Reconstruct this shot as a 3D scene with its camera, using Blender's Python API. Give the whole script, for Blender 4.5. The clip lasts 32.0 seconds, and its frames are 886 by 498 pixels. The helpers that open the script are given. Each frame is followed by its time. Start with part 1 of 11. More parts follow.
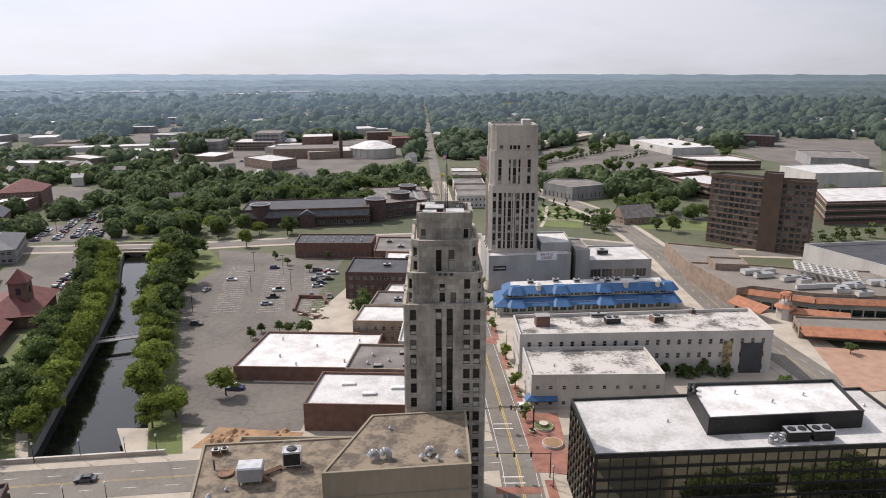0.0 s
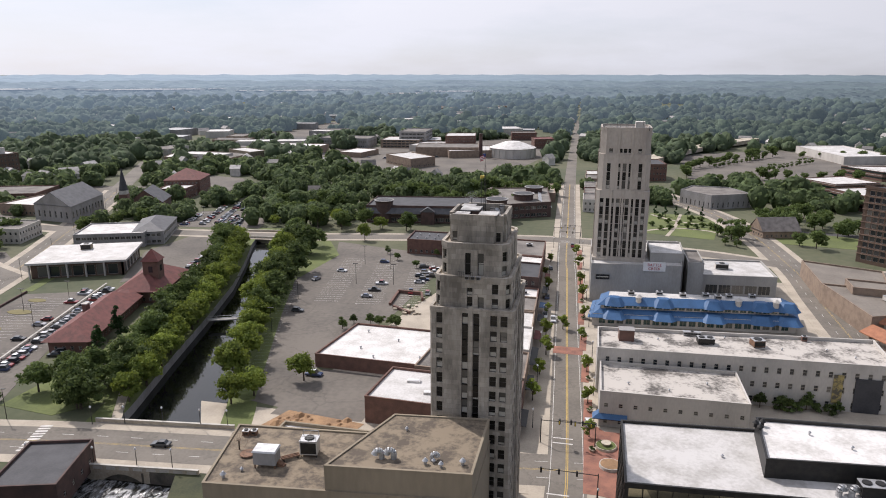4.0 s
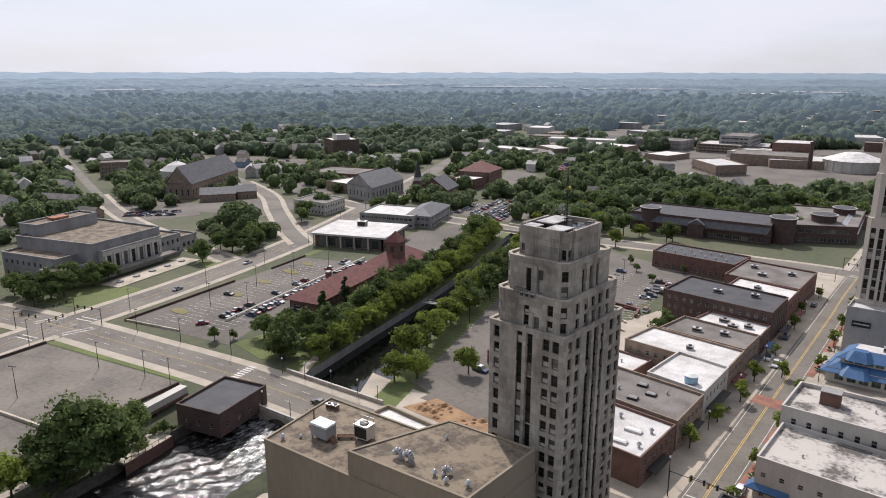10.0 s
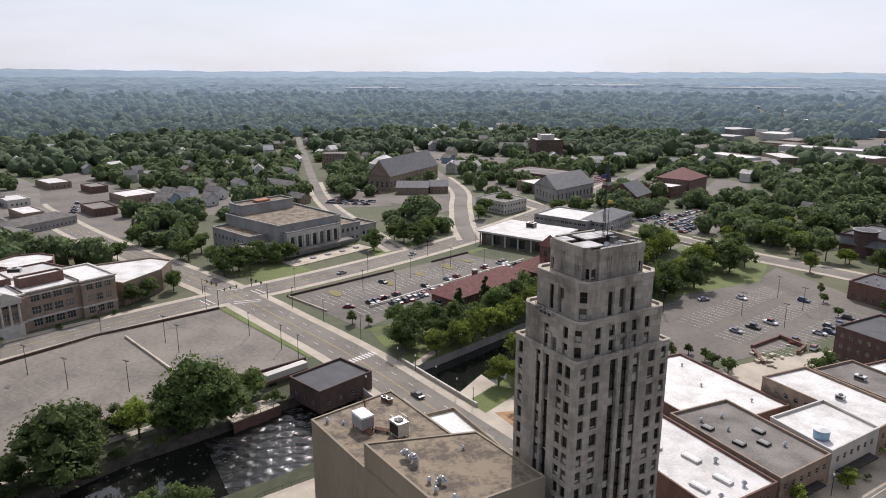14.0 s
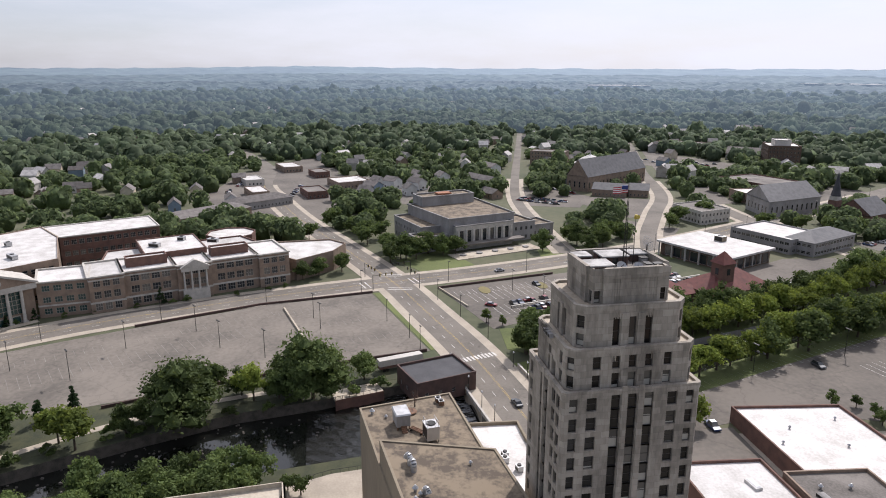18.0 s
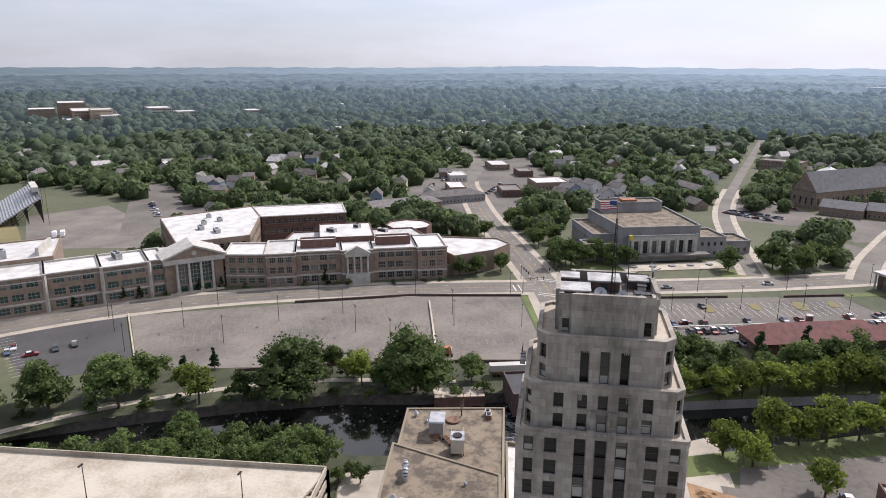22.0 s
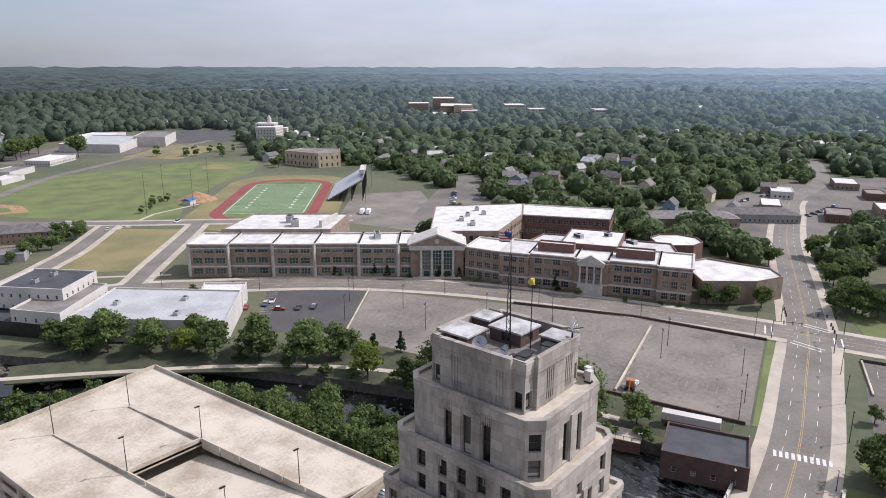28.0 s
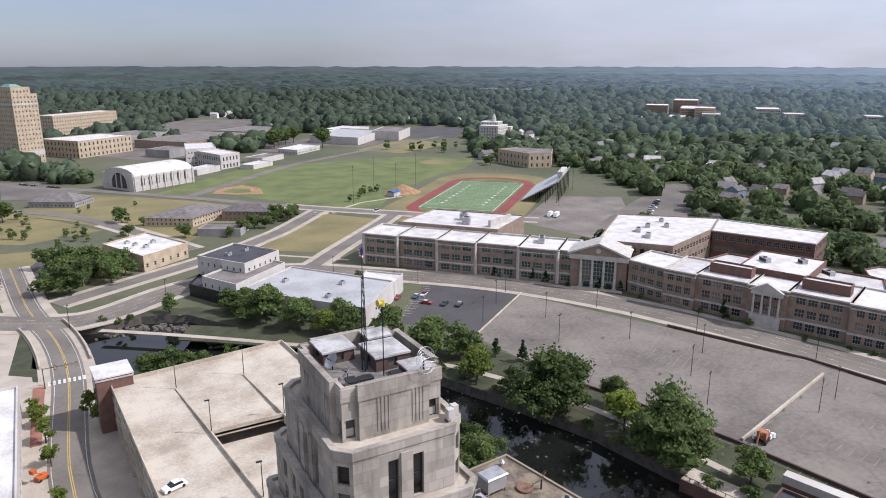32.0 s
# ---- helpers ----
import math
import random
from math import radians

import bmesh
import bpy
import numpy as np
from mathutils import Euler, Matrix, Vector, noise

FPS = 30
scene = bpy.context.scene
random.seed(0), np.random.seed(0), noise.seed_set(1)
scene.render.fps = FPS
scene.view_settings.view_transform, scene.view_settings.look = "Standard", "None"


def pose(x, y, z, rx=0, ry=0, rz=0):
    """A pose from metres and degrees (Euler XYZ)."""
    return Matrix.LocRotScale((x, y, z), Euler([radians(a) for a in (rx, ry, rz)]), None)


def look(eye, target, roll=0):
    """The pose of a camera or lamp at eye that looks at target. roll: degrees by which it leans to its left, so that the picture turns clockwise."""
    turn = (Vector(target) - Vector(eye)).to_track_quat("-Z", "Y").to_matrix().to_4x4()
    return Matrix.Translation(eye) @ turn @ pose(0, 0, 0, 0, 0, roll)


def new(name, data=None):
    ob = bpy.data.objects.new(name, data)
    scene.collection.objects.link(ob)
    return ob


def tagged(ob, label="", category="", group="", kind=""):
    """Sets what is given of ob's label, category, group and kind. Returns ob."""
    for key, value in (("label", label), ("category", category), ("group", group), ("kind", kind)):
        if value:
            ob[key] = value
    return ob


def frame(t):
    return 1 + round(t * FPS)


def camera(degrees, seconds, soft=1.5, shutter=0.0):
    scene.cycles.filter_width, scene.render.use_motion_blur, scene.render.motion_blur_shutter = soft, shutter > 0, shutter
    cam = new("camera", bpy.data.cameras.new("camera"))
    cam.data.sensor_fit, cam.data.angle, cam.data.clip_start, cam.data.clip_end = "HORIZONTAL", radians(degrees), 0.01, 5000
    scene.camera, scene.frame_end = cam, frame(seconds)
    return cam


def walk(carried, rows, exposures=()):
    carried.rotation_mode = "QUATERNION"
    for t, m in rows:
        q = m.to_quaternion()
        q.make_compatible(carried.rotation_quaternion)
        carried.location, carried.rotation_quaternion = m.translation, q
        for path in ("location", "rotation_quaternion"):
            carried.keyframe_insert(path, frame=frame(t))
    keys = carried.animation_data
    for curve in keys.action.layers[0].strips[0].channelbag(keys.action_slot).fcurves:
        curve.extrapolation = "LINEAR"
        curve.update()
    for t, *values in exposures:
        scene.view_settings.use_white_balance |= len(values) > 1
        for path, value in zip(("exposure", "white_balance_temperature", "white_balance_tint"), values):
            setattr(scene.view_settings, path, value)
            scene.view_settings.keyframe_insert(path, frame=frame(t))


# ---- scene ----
cam = camera(65.31, 32.0, soft=1.0)
PATH = [
    (0, (-3.70, -152.42, 88.03), (-2.88, -104.00, 75.58), 0),
    (1, (1.55, -151.84, 87.97), (-0.22, -103.45, 75.52), 0),
    (2.5, (9.37, -150.28, 88.00), (3.79, -102.17, 75.57), 0),
    (4.5, (20.93, -146.96, 87.66), (8.95, -100.04, 75.23), 0),
    (6, (30.63, -143.09, 87.43), (13.19, -97.92, 74.98), 0),
    (7.5, (40.78, -137.08, 87.77), (17.84, -94.44, 75.30), 0),
    (9, (50.98, -130.24, 88.17), (22.80, -90.87, 75.67), 0),
    (11, (61.93, -118.17, 88.48), (27.56, -84.11, 75.88), 0),
    (13, (72.07, -105.80, 88.96), (32.49, -77.97, 76.37), 0),
    (14.5, (77.78, -94.88, 88.99), (34.98, -72.32, 76.38), 0),
    (16.5, (82.64, -78.91, 89.25), (36.62, -64.08, 76.51), 0),
    (18, (83.91, -65.45, 88.86), (36.33, -56.92, 76.09), 0),
    (19, (84.00, -56.74, 88.63), (35.86, -52.43, 75.85), 0),
    (20, (83.24, -48.08, 88.51), (34.91, -48.06, 75.71), 0),
    (21, (81.53, -39.56, 88.53), (33.36, -43.69, 75.77), 0),
    (22, (79.08, -31.33, 88.48), (31.49, -39.79, 75.70), 0),
    (23, (75.93, -23.53, 88.31), (29.26, -36.05, 75.48), 0),
    (24, (71.82, -16.54, 88.06), (26.35, -32.89, 75.21), 0),
    (25.5, (64.56, -5.93, 87.93), (21.64, -28.14, 75.11), 0),
    (27.5, (52.96, 6.50, 88.23), (14.67, -22.99, 75.43), 0),
    (28, (49.83, 9.32, 88.24), (12.86, -21.82, 75.46), 0),
    (29, (43.35, 14.78, 88.22), (9.25, -19.48, 75.42), 0),
    (30, (36.57, 19.91, 88.28), (5.61, -17.22, 75.51), 0),
    (32, (21.12, 27.70, 88.67), (-2.68, -14.37, 75.87), 0),
]
walk(cam, [(t, look(eye, target, roll)) for t, eye, target, roll in PATH],
     exposures=[(0, -0.06, 6010, 17), (9, -0.17, 5970, 17), (19, -0.05, 5920, 18), (25, 0.05, 5770, 19), (32, 0.0, 5610, 20)])

# ---- world, sun, exposure ----
SUN_HEAD, SUN_ELEV = 53.0, 47.0      # degrees left of +y, degrees above the horizon
world = bpy.data.worlds.new("sky")
scene.world = world
world.use_nodes = True
wn, wl = world.node_tree.nodes, world.node_tree.links
sky = wn.new("ShaderNodeTexSky")
sky.sky_type, sky.sun_disc = "NISHITA", False
sky.sun_elevation, sky.sun_rotation = radians(SUN_ELEV), radians(-SUN_HEAD)
sky.air_density, sky.dust_density, sky.ozone_density, sky.altitude = 1.0, 1.2, 2.5, 200
# a thin veil of high cloud over the blue
co, cn, cr, mx = wn.new("ShaderNodeTexCoord"), wn.new("ShaderNodeTexNoise"), wn.new("ShaderNodeMapRange"), wn.new("ShaderNodeMix")
mp = wn.new("ShaderNodeMapping")
mp.inputs["Scale"].default_value = (1.0, 1.0, 4.5)
cn.inputs["Scale"].default_value, cn.inputs["Detail"].default_value, cn.inputs["Roughness"].default_value = 1.3, 7, 0.6
wl.new(co.outputs["Generated"], mp.inputs[0])
wl.new(mp.outputs[0], cn.inputs["Vector"])
cr.inputs["From Min"].default_value, cr.inputs["From Max"].default_value = 0.34, 0.68
cr.inputs["To Min"].default_value, cr.inputs["To Max"].default_value = 0.4, 0.92
wl.new(cn.outputs[0], cr.inputs[0])
mx.data_type = "RGBA"
wl.new(sky.outputs[0], mx.inputs["A"])
# the veil is brightest high up and towards the sun
sep, low, dot, glow, mul = wn.new("ShaderNodeSeparateXYZ"), wn.new("ShaderNodeMapRange"), wn.new("ShaderNodeVectorMath"), wn.new("ShaderNodeMapRange"), wn.new("ShaderNodeMath")
wl.new(co.outputs["Generated"], sep.inputs[0])
wl.new(sep.outputs["Z"], low.inputs[0])
low.inputs["From Max"].default_value = 0.7
low.inputs["To Min"].default_value, low.inputs["To Max"].default_value = 0.90, 1.45
dot.operation = "DOT_PRODUCT"
wl.new(co.outputs["Generated"], dot.inputs[0])
dot.inputs[1].default_value = (-math.sin(radians(SUN_HEAD)), math.cos(radians(SUN_HEAD)), 0.0)
wl.new(dot.outputs["Value"], glow.inputs[0])
glow.inputs["From Min"].default_value = -0.3
glow.inputs["To Min"].default_value, glow.inputs["To Max"].default_value = 0.86, 1.55
mul.operation = "MULTIPLY"
# away from the sun the veil thins and the blue shows through
thin, cover = wn.new("ShaderNodeMapRange"), wn.new("ShaderNodeMath")
thin.inputs["From Min"].default_value, thin.inputs["From Max"].default_value = -0.9, 0.3
thin.inputs["To Min"].default_value, thin.inputs["To Max"].default_value = 0.52, 1.25
wl.new(dot.outputs["Value"], thin.inputs[0])
cover.operation, cover.use_clamp = "MULTIPLY", True
wl.new(cr.outputs[0], cover.inputs[0])
wl.new(thin.outputs[0], cover.inputs[1])
wl.new(cover.outputs[0], mx.inputs["Factor"])
wl.new(low.outputs[0], mul.inputs[0])
wl.new(glow.outputs[0], mul.inputs[1])
veil = wn.new("ShaderNodeVectorMath")
veil.operation = "SCALE"
veil.inputs[0].default_value = (7.26, 7.22, 7.1)
wl.new(mul.outputs[0], veil.inputs["Scale"])
wl.new(veil.outputs[0], mx.inputs["B"])
wl.new(mx.outputs["Result"], wn["Background"].inputs[0])
wn["Background"].inputs[1].default_value = 0.095
sun = new("sun", bpy.data.lights.new("sun", "SUN"))
sun.data.energy, sun.data.angle, sun.data.color = 4.6, radians(1.2), (1.0, 0.92, 0.79)
sd = Vector((-math.sin(radians(SUN_HEAD)) * math.cos(radians(SUN_ELEV)), math.cos(radians(SUN_HEAD)) * math.cos(radians(SUN_ELEV)), math.sin(radians(SUN_ELEV))))
sun.matrix_world = look(sd * 300, (0, 0, 0))


# ---- materials ----
def mat(name, base, rough=0.85, dark=None, scale=0.4, fine=6.0, spread=0.35, bump=0.15, metal=0.0, per_object=0.0, per_island=0.0, streak=1.0, edge=0.34, blocks=0.0, cracks=0.0):
    """A surface of two tones mixed by noise at two scales, with a fine relief."""
    m = bpy.data.materials.new(name)
    m.use_nodes = True
    n, l = m.node_tree.nodes, m.node_tree.links
    b = n["Principled BSDF"]
    b.inputs["Roughness"].default_value, b.inputs["Metallic"].default_value = rough, metal
    dark = dark or tuple(c * 0.6 for c in base)
    geo = n.new("ShaderNodeNewGeometry")
    mp = n.new("ShaderNodeMapping")
    mp.inputs["Scale"].default_value = (1, 1, streak)
    l.new(geo.outputs["Position"], mp.inputs[0])
    big, small = n.new("ShaderNodeTexNoise"), n.new("ShaderNodeTexNoise")
    big.inputs["Scale"].default_value, small.inputs["Scale"].default_value = scale, fine
    big.inputs["Detail"].default_value, small.inputs["Detail"].default_value = 4, 3
    for t in (big, small):
        l.new(mp.outputs[0], t.inputs["Vector"])
    add = n.new("ShaderNodeMath")
    add.operation = "MULTIPLY_ADD"
    l.new(small.outputs[0], add.inputs[0])
    add.inputs[1].default_value = 0.45
    l.new(big.outputs[0], add.inputs[2])
    ramp = n.new("ShaderNodeValToRGB")
    lo = 0.725 - (0.3 + spread) * edge
    ramp.color_ramp.elements[0].position, ramp.color_ramp.elements[1].position = lo, lo + edge
    ramp.color_ramp.elements[0].color, ramp.color_ramp.elements[1].color = (*dark, 1), (*base, 1)
    l.new(add.outputs[0], ramp.inputs[0])
    out = ramp.outputs[0]
    if per_object or per_island:
        hue = n.new("ShaderNodeHueSaturation")
        mr = n.new("ShaderNodeMapRange")
        src = n.new("ShaderNodeObjectInfo").outputs["Random"] if per_object else geo.outputs["Random Per Island"]
        amount = per_object or per_island
        mr.inputs["To Min"].default_value, mr.inputs["To Max"].default_value = 1 - amount, 1 + amount
        l.new(src, mr.inputs[0])
        l.new(mr.outputs[0], hue.inputs["Value"])
        l.new(out, hue.inputs["Color"])
        out = hue.outputs[0]
    if blocks:
        # courses of stone slabs, each of its own tone, with fine joints
        sx, cb, bk, ml = n.new("ShaderNodeSeparateXYZ"), n.new("ShaderNodeCombineXYZ"), n.new("ShaderNodeTexBrick"), n.new("ShaderNodeMix")
        sm = n.new("ShaderNodeMath")
        l.new(geo.outputs["Position"], sx.inputs[0])
        l.new(sx.outputs["X"], sm.inputs[0])
        l.new(sx.outputs["Y"], sm.inputs[1])
        l.new(sm.outputs[0], cb.inputs[0])
        l.new(sx.outputs["Z"], cb.inputs[1])
        l.new(cb.outputs[0], bk.inputs["Vector"])
        bk.inputs["Scale"].default_value, bk.inputs["Brick Width"].default_value, bk.inputs["Row Height"].default_value = 1.0, 1.5, 0.95
        bk.inputs["Mortar Size"].default_value, bk.inputs["Mortar Smooth"].default_value = 0.025, 0.6
        hi, lw = 1.0, 1.0 - blocks
        bk.inputs["Color1"].default_value, bk.inputs["Color2"].default_value, bk.inputs["Mortar"].default_value = (hi, hi, hi, 1), (lw, lw, lw * 0.98, 1), (lw * 0.85, lw * 0.85, lw * 0.85, 1)
        ml.data_type, ml.blend_type = "RGBA", "MULTIPLY"
        ml.inputs["Factor"].default_value = 1.0
        l.new(out, ml.inputs["A"])
        l.new(bk.outputs["Color"], ml.inputs["B"])
        out = ml.outputs["Result"]
    if cracks:
        # a web of fine dark cracks and tar seams
        vo, cr_, mc, wob = n.new("ShaderNodeTexVoronoi"), n.new("ShaderNodeMapRange"), n.new("ShaderNodeMix"), n.new("ShaderNodeMix")
        vo.feature = "DISTANCE_TO_EDGE"
        vo.inputs["Scale"].default_value = cracks
        wob.data_type, wob.inputs["Factor"].default_value = "RGBA", 0.03
        wob.blend_type = "ADD"
        sc_ = n.new("ShaderNodeVectorMath")
        sc_.operation = "ADD"
        shift = n.new("ShaderNodeVectorMath")
        shift.operation = "SCALE"
        shift.inputs["Scale"].default_value = 3.0
        l.new(small.outputs["Color"], shift.inputs[0])
        l.new(geo.outputs["Position"], sc_.inputs[0])
        l.new(shift.outputs[0], sc_.inputs[1])
        l.new(sc_.outputs[0], vo.inputs["Vector"])
        l.new(vo.outputs["Distance"], cr_.inputs[0])
        cr_.inputs["From Min"].default_value, cr_.inputs["From Max"].default_value = 0.003, 0.022
        cr_.inputs["To Min"].default_value, cr_.inputs["To Max"].default_value = 0.82, 1.0
        mc.data_type, mc.blend_type = "RGBA", "MULTIPLY"
        mc.inputs["Factor"].default_value = 1.0
        l.new(out, mc.inputs["A"])
        l.new(cr_.outputs[0], mc.inputs["B"])
        out = mc.outputs["Result"]
    l.new(out, b.inputs["Base Color"])
    if bump:
        bp = n.new("ShaderNodeBump")
        bp.inputs["Strength"].default_value, bp.inputs["Distance"].default_value = bump, 0.05
        l.new(small.outputs[0], bp.inputs["Height"])
        l.new(bp.outputs[0], b.inputs["Normal"])
    return m


def glass_mat(name, tone=(0.02, 0.025, 0.03), rough=0.08, spread=0.6, spec=0.6):
    """Window glass seen from outside by day: dark room behind, blinds here and there, glossy front."""
    m = bpy.data.materials.new(name)
    m.use_nodes = True
    n, l = m.node_tree.nodes, m.node_tree.links
    b = n["Principled BSDF"]
    b.inputs["Roughness"].default_value = rough
    b.inputs["Specular IOR Level"].default_value = spec
    info = n.new("ShaderNodeObjectInfo")
    ramp = n.new("ShaderNodeValToRGB")
    e = ramp.color_ramp.elements
    e[0].position, e[0].color = spread, (*tone, 1)
    e[1].position, e[1].color = 1.0, (0.16, 0.15, 0.13, 1)
    l.new(info.outputs["Random"], ramp.inputs[0])
    l.new(ramp.outputs[0], b.inputs["Base Color"])
    return m


LIME = mat("limestone", (0.43, 0.385, 0.325), 0.9, (0.21, 0.186, 0.155), 0.22, 2.2, 0.34, 0.2, streak=0.3, blocks=0.3)
FARSTONE = mat("pale_limestone", (0.46, 0.41, 0.35), 0.9, (0.33, 0.29, 0.25), 0.1, 1.5, 0.3, 0.1, streak=0.4)
TAN = mat("tan_render", (0.27, 0.225, 0.16), 0.9, (0.205, 0.17, 0.12), 0.08, 1.0, 0.3, 0.1, streak=0.3)
WHITEWALL = mat("white_paint", (0.52, 0.49, 0.445), 0.8, (0.40, 0.375, 0.34), 0.15, 2.0, 0.3, 0.08, streak=0.4)
BRICK = mat("red_brick", (0.165, 0.09, 0.068), 0.9, (0.105, 0.06, 0.048), 0.5, 9.0, 0.3, 0.3)
BRICK_TAN = mat("tan_brick", (0.28, 0.21, 0.155), 0.9, (0.19, 0.14, 0.105), 0.4, 8.0, 0.3, 0.3)
BRICK_DARK = mat("dark_brick", (0.10, 0.06, 0.05), 0.9, (0.06, 0.04, 0.035), 0.5, 8.0, 0.3, 0.3)
BRICK_BROWN = mat("brown_brick", (0.13, 0.085, 0.06), 0.9, (0.09, 0.06, 0.045), 0.2, 4.0, 0.3, 0.2)
BRICK_YELLOW = mat("buff_brick", (0.46, 0.37, 0.255), 0.9, (0.34, 0.27, 0.185), 0.3, 8.0, 0.3, 0.2)
GREYWALL = mat("grey_concrete", (0.30, 0.29, 0.28), 0.9, (0.21, 0.20, 0.19), 0.2, 2.0, 0.3, 0.15, streak=0.4)
CONCRETE = mat("pale_concrete", (0.50, 0.445, 0.355), 0.9, (0.31, 0.26, 0.195), 0.13, 1.6, 0.27, 0.15)
TRIM = mat("stone_trim", (0.50, 0.47, 0.42), 0.85, (0.36, 0.34, 0.30), 0.5, 4.0, 0.3, 0.1)
WHITEROOF = mat("white_membrane", (0.60, 0.58, 0.555), 0.7, (0.40, 0.38, 0.35), 0.2, 1.6, 0.33, 0.05, per_object=0.12)
PALEROOF = mat("pale_grey_membrane", (0.40, 0.40, 0.395), 0.75, (0.29, 0.29, 0.285), 0.1, 0.8, 0.3, 0.05)
WORNROOF = mat("worn_white_roof", (0.47, 0.435, 0.39), 0.85, (0.10, 0.09, 0.08), 0.16, 1.1, 0.46, 0.1, edge=0.2)
GREYROOF = mat("grey_gravel_roof", (0.21, 0.19, 0.17), 0.95, (0.10, 0.09, 0.08), 0.12, 2.0, 0.3, 0.2)
BROWNROOF = mat("brown_gravel_roof", (0.225, 0.18, 0.125), 0.95, (0.10, 0.08, 0.06), 0.30, 1.6, 0.26, 0.2, edge=0.2)
DARKROOF = mat("dark_membrane_roof", (0.06, 0.06, 0.065), 0.8, (0.035, 0.035, 0.04), 0.2, 2.0, 0.3, 0.1)
SLATE = mat("slate_roof", (0.10, 0.10, 0.105), 0.7, (0.06, 0.06, 0.065), 0.4, 3.0, 0.3, 0.2)
REDROOF = mat("red_tile_roof", (0.17, 0.055, 0.045), 0.8, (0.10, 0.035, 0.03), 0.5, 5.0, 0.3, 0.3)
SHINGLE = mat("shingle_roof", (0.16, 0.145, 0.135), 0.9, (0.09, 0.08, 0.075), 0.4, 4.0, 0.3, 0.2, per_object=0.35)
BLUEROOF = mat("blue_metal_roof", (0.04, 0.115, 0.255), 0.6, (0.028, 0.085, 0.19), 0.3, 4.0, 0.3, 0.05)
TERRA = mat("terracotta_roof", (0.36, 0.155, 0.08), 0.85, (0.24, 0.10, 0.055), 0.5, 5.0, 0.3, 0.2)
STEEL = mat("galvanised_steel", (0.50, 0.50, 0.50), 0.45, (0.34, 0.34, 0.34), 0.8, 6.0, 0.3, 0.05, metal=0.6)
DARKMETAL = mat("dark_metal", (0.035, 0.033, 0.03), 0.5, (0.02, 0.02, 0.02), 1.0, 6.0, 0.3, 0.05, metal=0.5)
RUST = mat("rusty_metal", (0.22, 0.12, 0.07), 0.8, (0.10, 0.06, 0.04), 1.5, 8.0, 0.3, 0.2)
ASPHALT = mat("road_asphalt", (0.18, 0.16, 0.134), 0.92, (0.12, 0.107, 0.09), 0.06, 1.2, 0.34, 0.1, cracks=0.07)
LOT = mat("lot_asphalt", (0.155, 0.136, 0.114), 0.92, (0.088, 0.078, 0.067), 0.035, 0.6, 0.34, 0.1, cracks=0.06)
OLDLOT = mat("old_lot_asphalt", (0.205, 0.18, 0.15), 0.95, (0.115, 0.102, 0.086), 0.05, 0.7, 0.28, 0.1, cracks=0.09)
BLACKLOT = mat("fresh_lot_asphalt", (0.075, 0.07, 0.068), 0.92, (0.05, 0.047, 0.045), 0.05, 0.8, 0.3, 0.1)
PAVE = mat("pavement_concrete", (0.42, 0.365, 0.29), 0.9, (0.31, 0.27, 0.215), 0.15, 2.0, 0.3, 0.1)
BRICKPAVE = mat("brick_paving", (0.30, 0.135, 0.09), 0.9, (0.17, 0.08, 0.06), 0.3, 4.0, 0.3, 0.15)
GRASS = mat("lawn_grass", (0.13, 0.155, 0.046), 0.95, (0.08, 0.098, 0.032), 0.06, 1.2, 0.32, 0.2)
BANKGRASS = mat("rough_bank_grass", (0.062, 0.065, 0.03), 0.95, (0.03, 0.036, 0.018), 0.2, 2.0, 0.25, 0.3)
DRYGRASS = mat("dry_grass", (0.21, 0.175, 0.075), 0.95, (0.13, 0.12, 0.05), 0.04, 0.8, 0.32, 0.2)
GROUNDM = mat("ground_cover", (0.105, 0.105, 0.058), 0.95, (0.055, 0.068, 0.032), 0.012, 0.25, 0.32, 0.1)
DIRT = mat("bare_dirt", (0.34, 0.21, 0.11), 0.95, (0.20, 0.12, 0.065), 0.3, 2.0, 0.3, 0.4)
TURF = mat("sports_turf", (0.13, 0.19, 0.085), 0.9, (0.10, 0.155, 0.065), 0.05, 1.0, 0.3, 0.1)
TRACKRED = mat("running_track", (0.22, 0.05, 0.045), 0.9, (0.16, 0.037, 0.033), 0.1, 1.0, 0.3, 0.05)
LINE = mat("road_paint_white", (0.66, 0.64, 0.60), 0.8, (0.40, 0.38, 0.35), 0.5, 3.0, 0.3, 0.0)
YLINE = mat("road_paint_yellow", (0.50, 0.35, 0.10), 0.8, (0.36, 0.25, 0.07), 0.5, 3.0, 0.3, 0.0)
WATER = mat("river_water", (0.012, 0.013, 0.011), 0.06, (0.008, 0.009, 0.008), 0.2, 0.8, 0.3, 0.12)
ROCK = mat("river_rock", (0.12, 0.105, 0.085), 0.9, (0.055, 0.05, 0.042), 0.6, 4.0, 0.3, 0.4)
BARK = mat("bark", (0.10, 0.075, 0.055), 0.95, (0.05, 0.04, 0.03), 1.0, 8.0, 0.3, 0.4)
GLASS = glass_mat("window_glass")
GLASS2 = glass_mat("office_glass", (0.012, 0.02, 0.018), 0.03, 0.95)
GREENGLASS = glass_mat("green_tinted_glass", (0.025, 0.06, 0.055), 0.08, 0.8)
FRAMEW = mat("pale_window_frame", (0.40, 0.37, 0.32), 0.7, (0.30, 0.28, 0.24), 1.0, 6.0, 0.3, 0.0)
FRAMED = mat("dark_window_frame", (0.05, 0.045, 0.04), 0.6, (0.035, 0.03, 0.03), 1.0, 6.0, 0.3, 0.0)


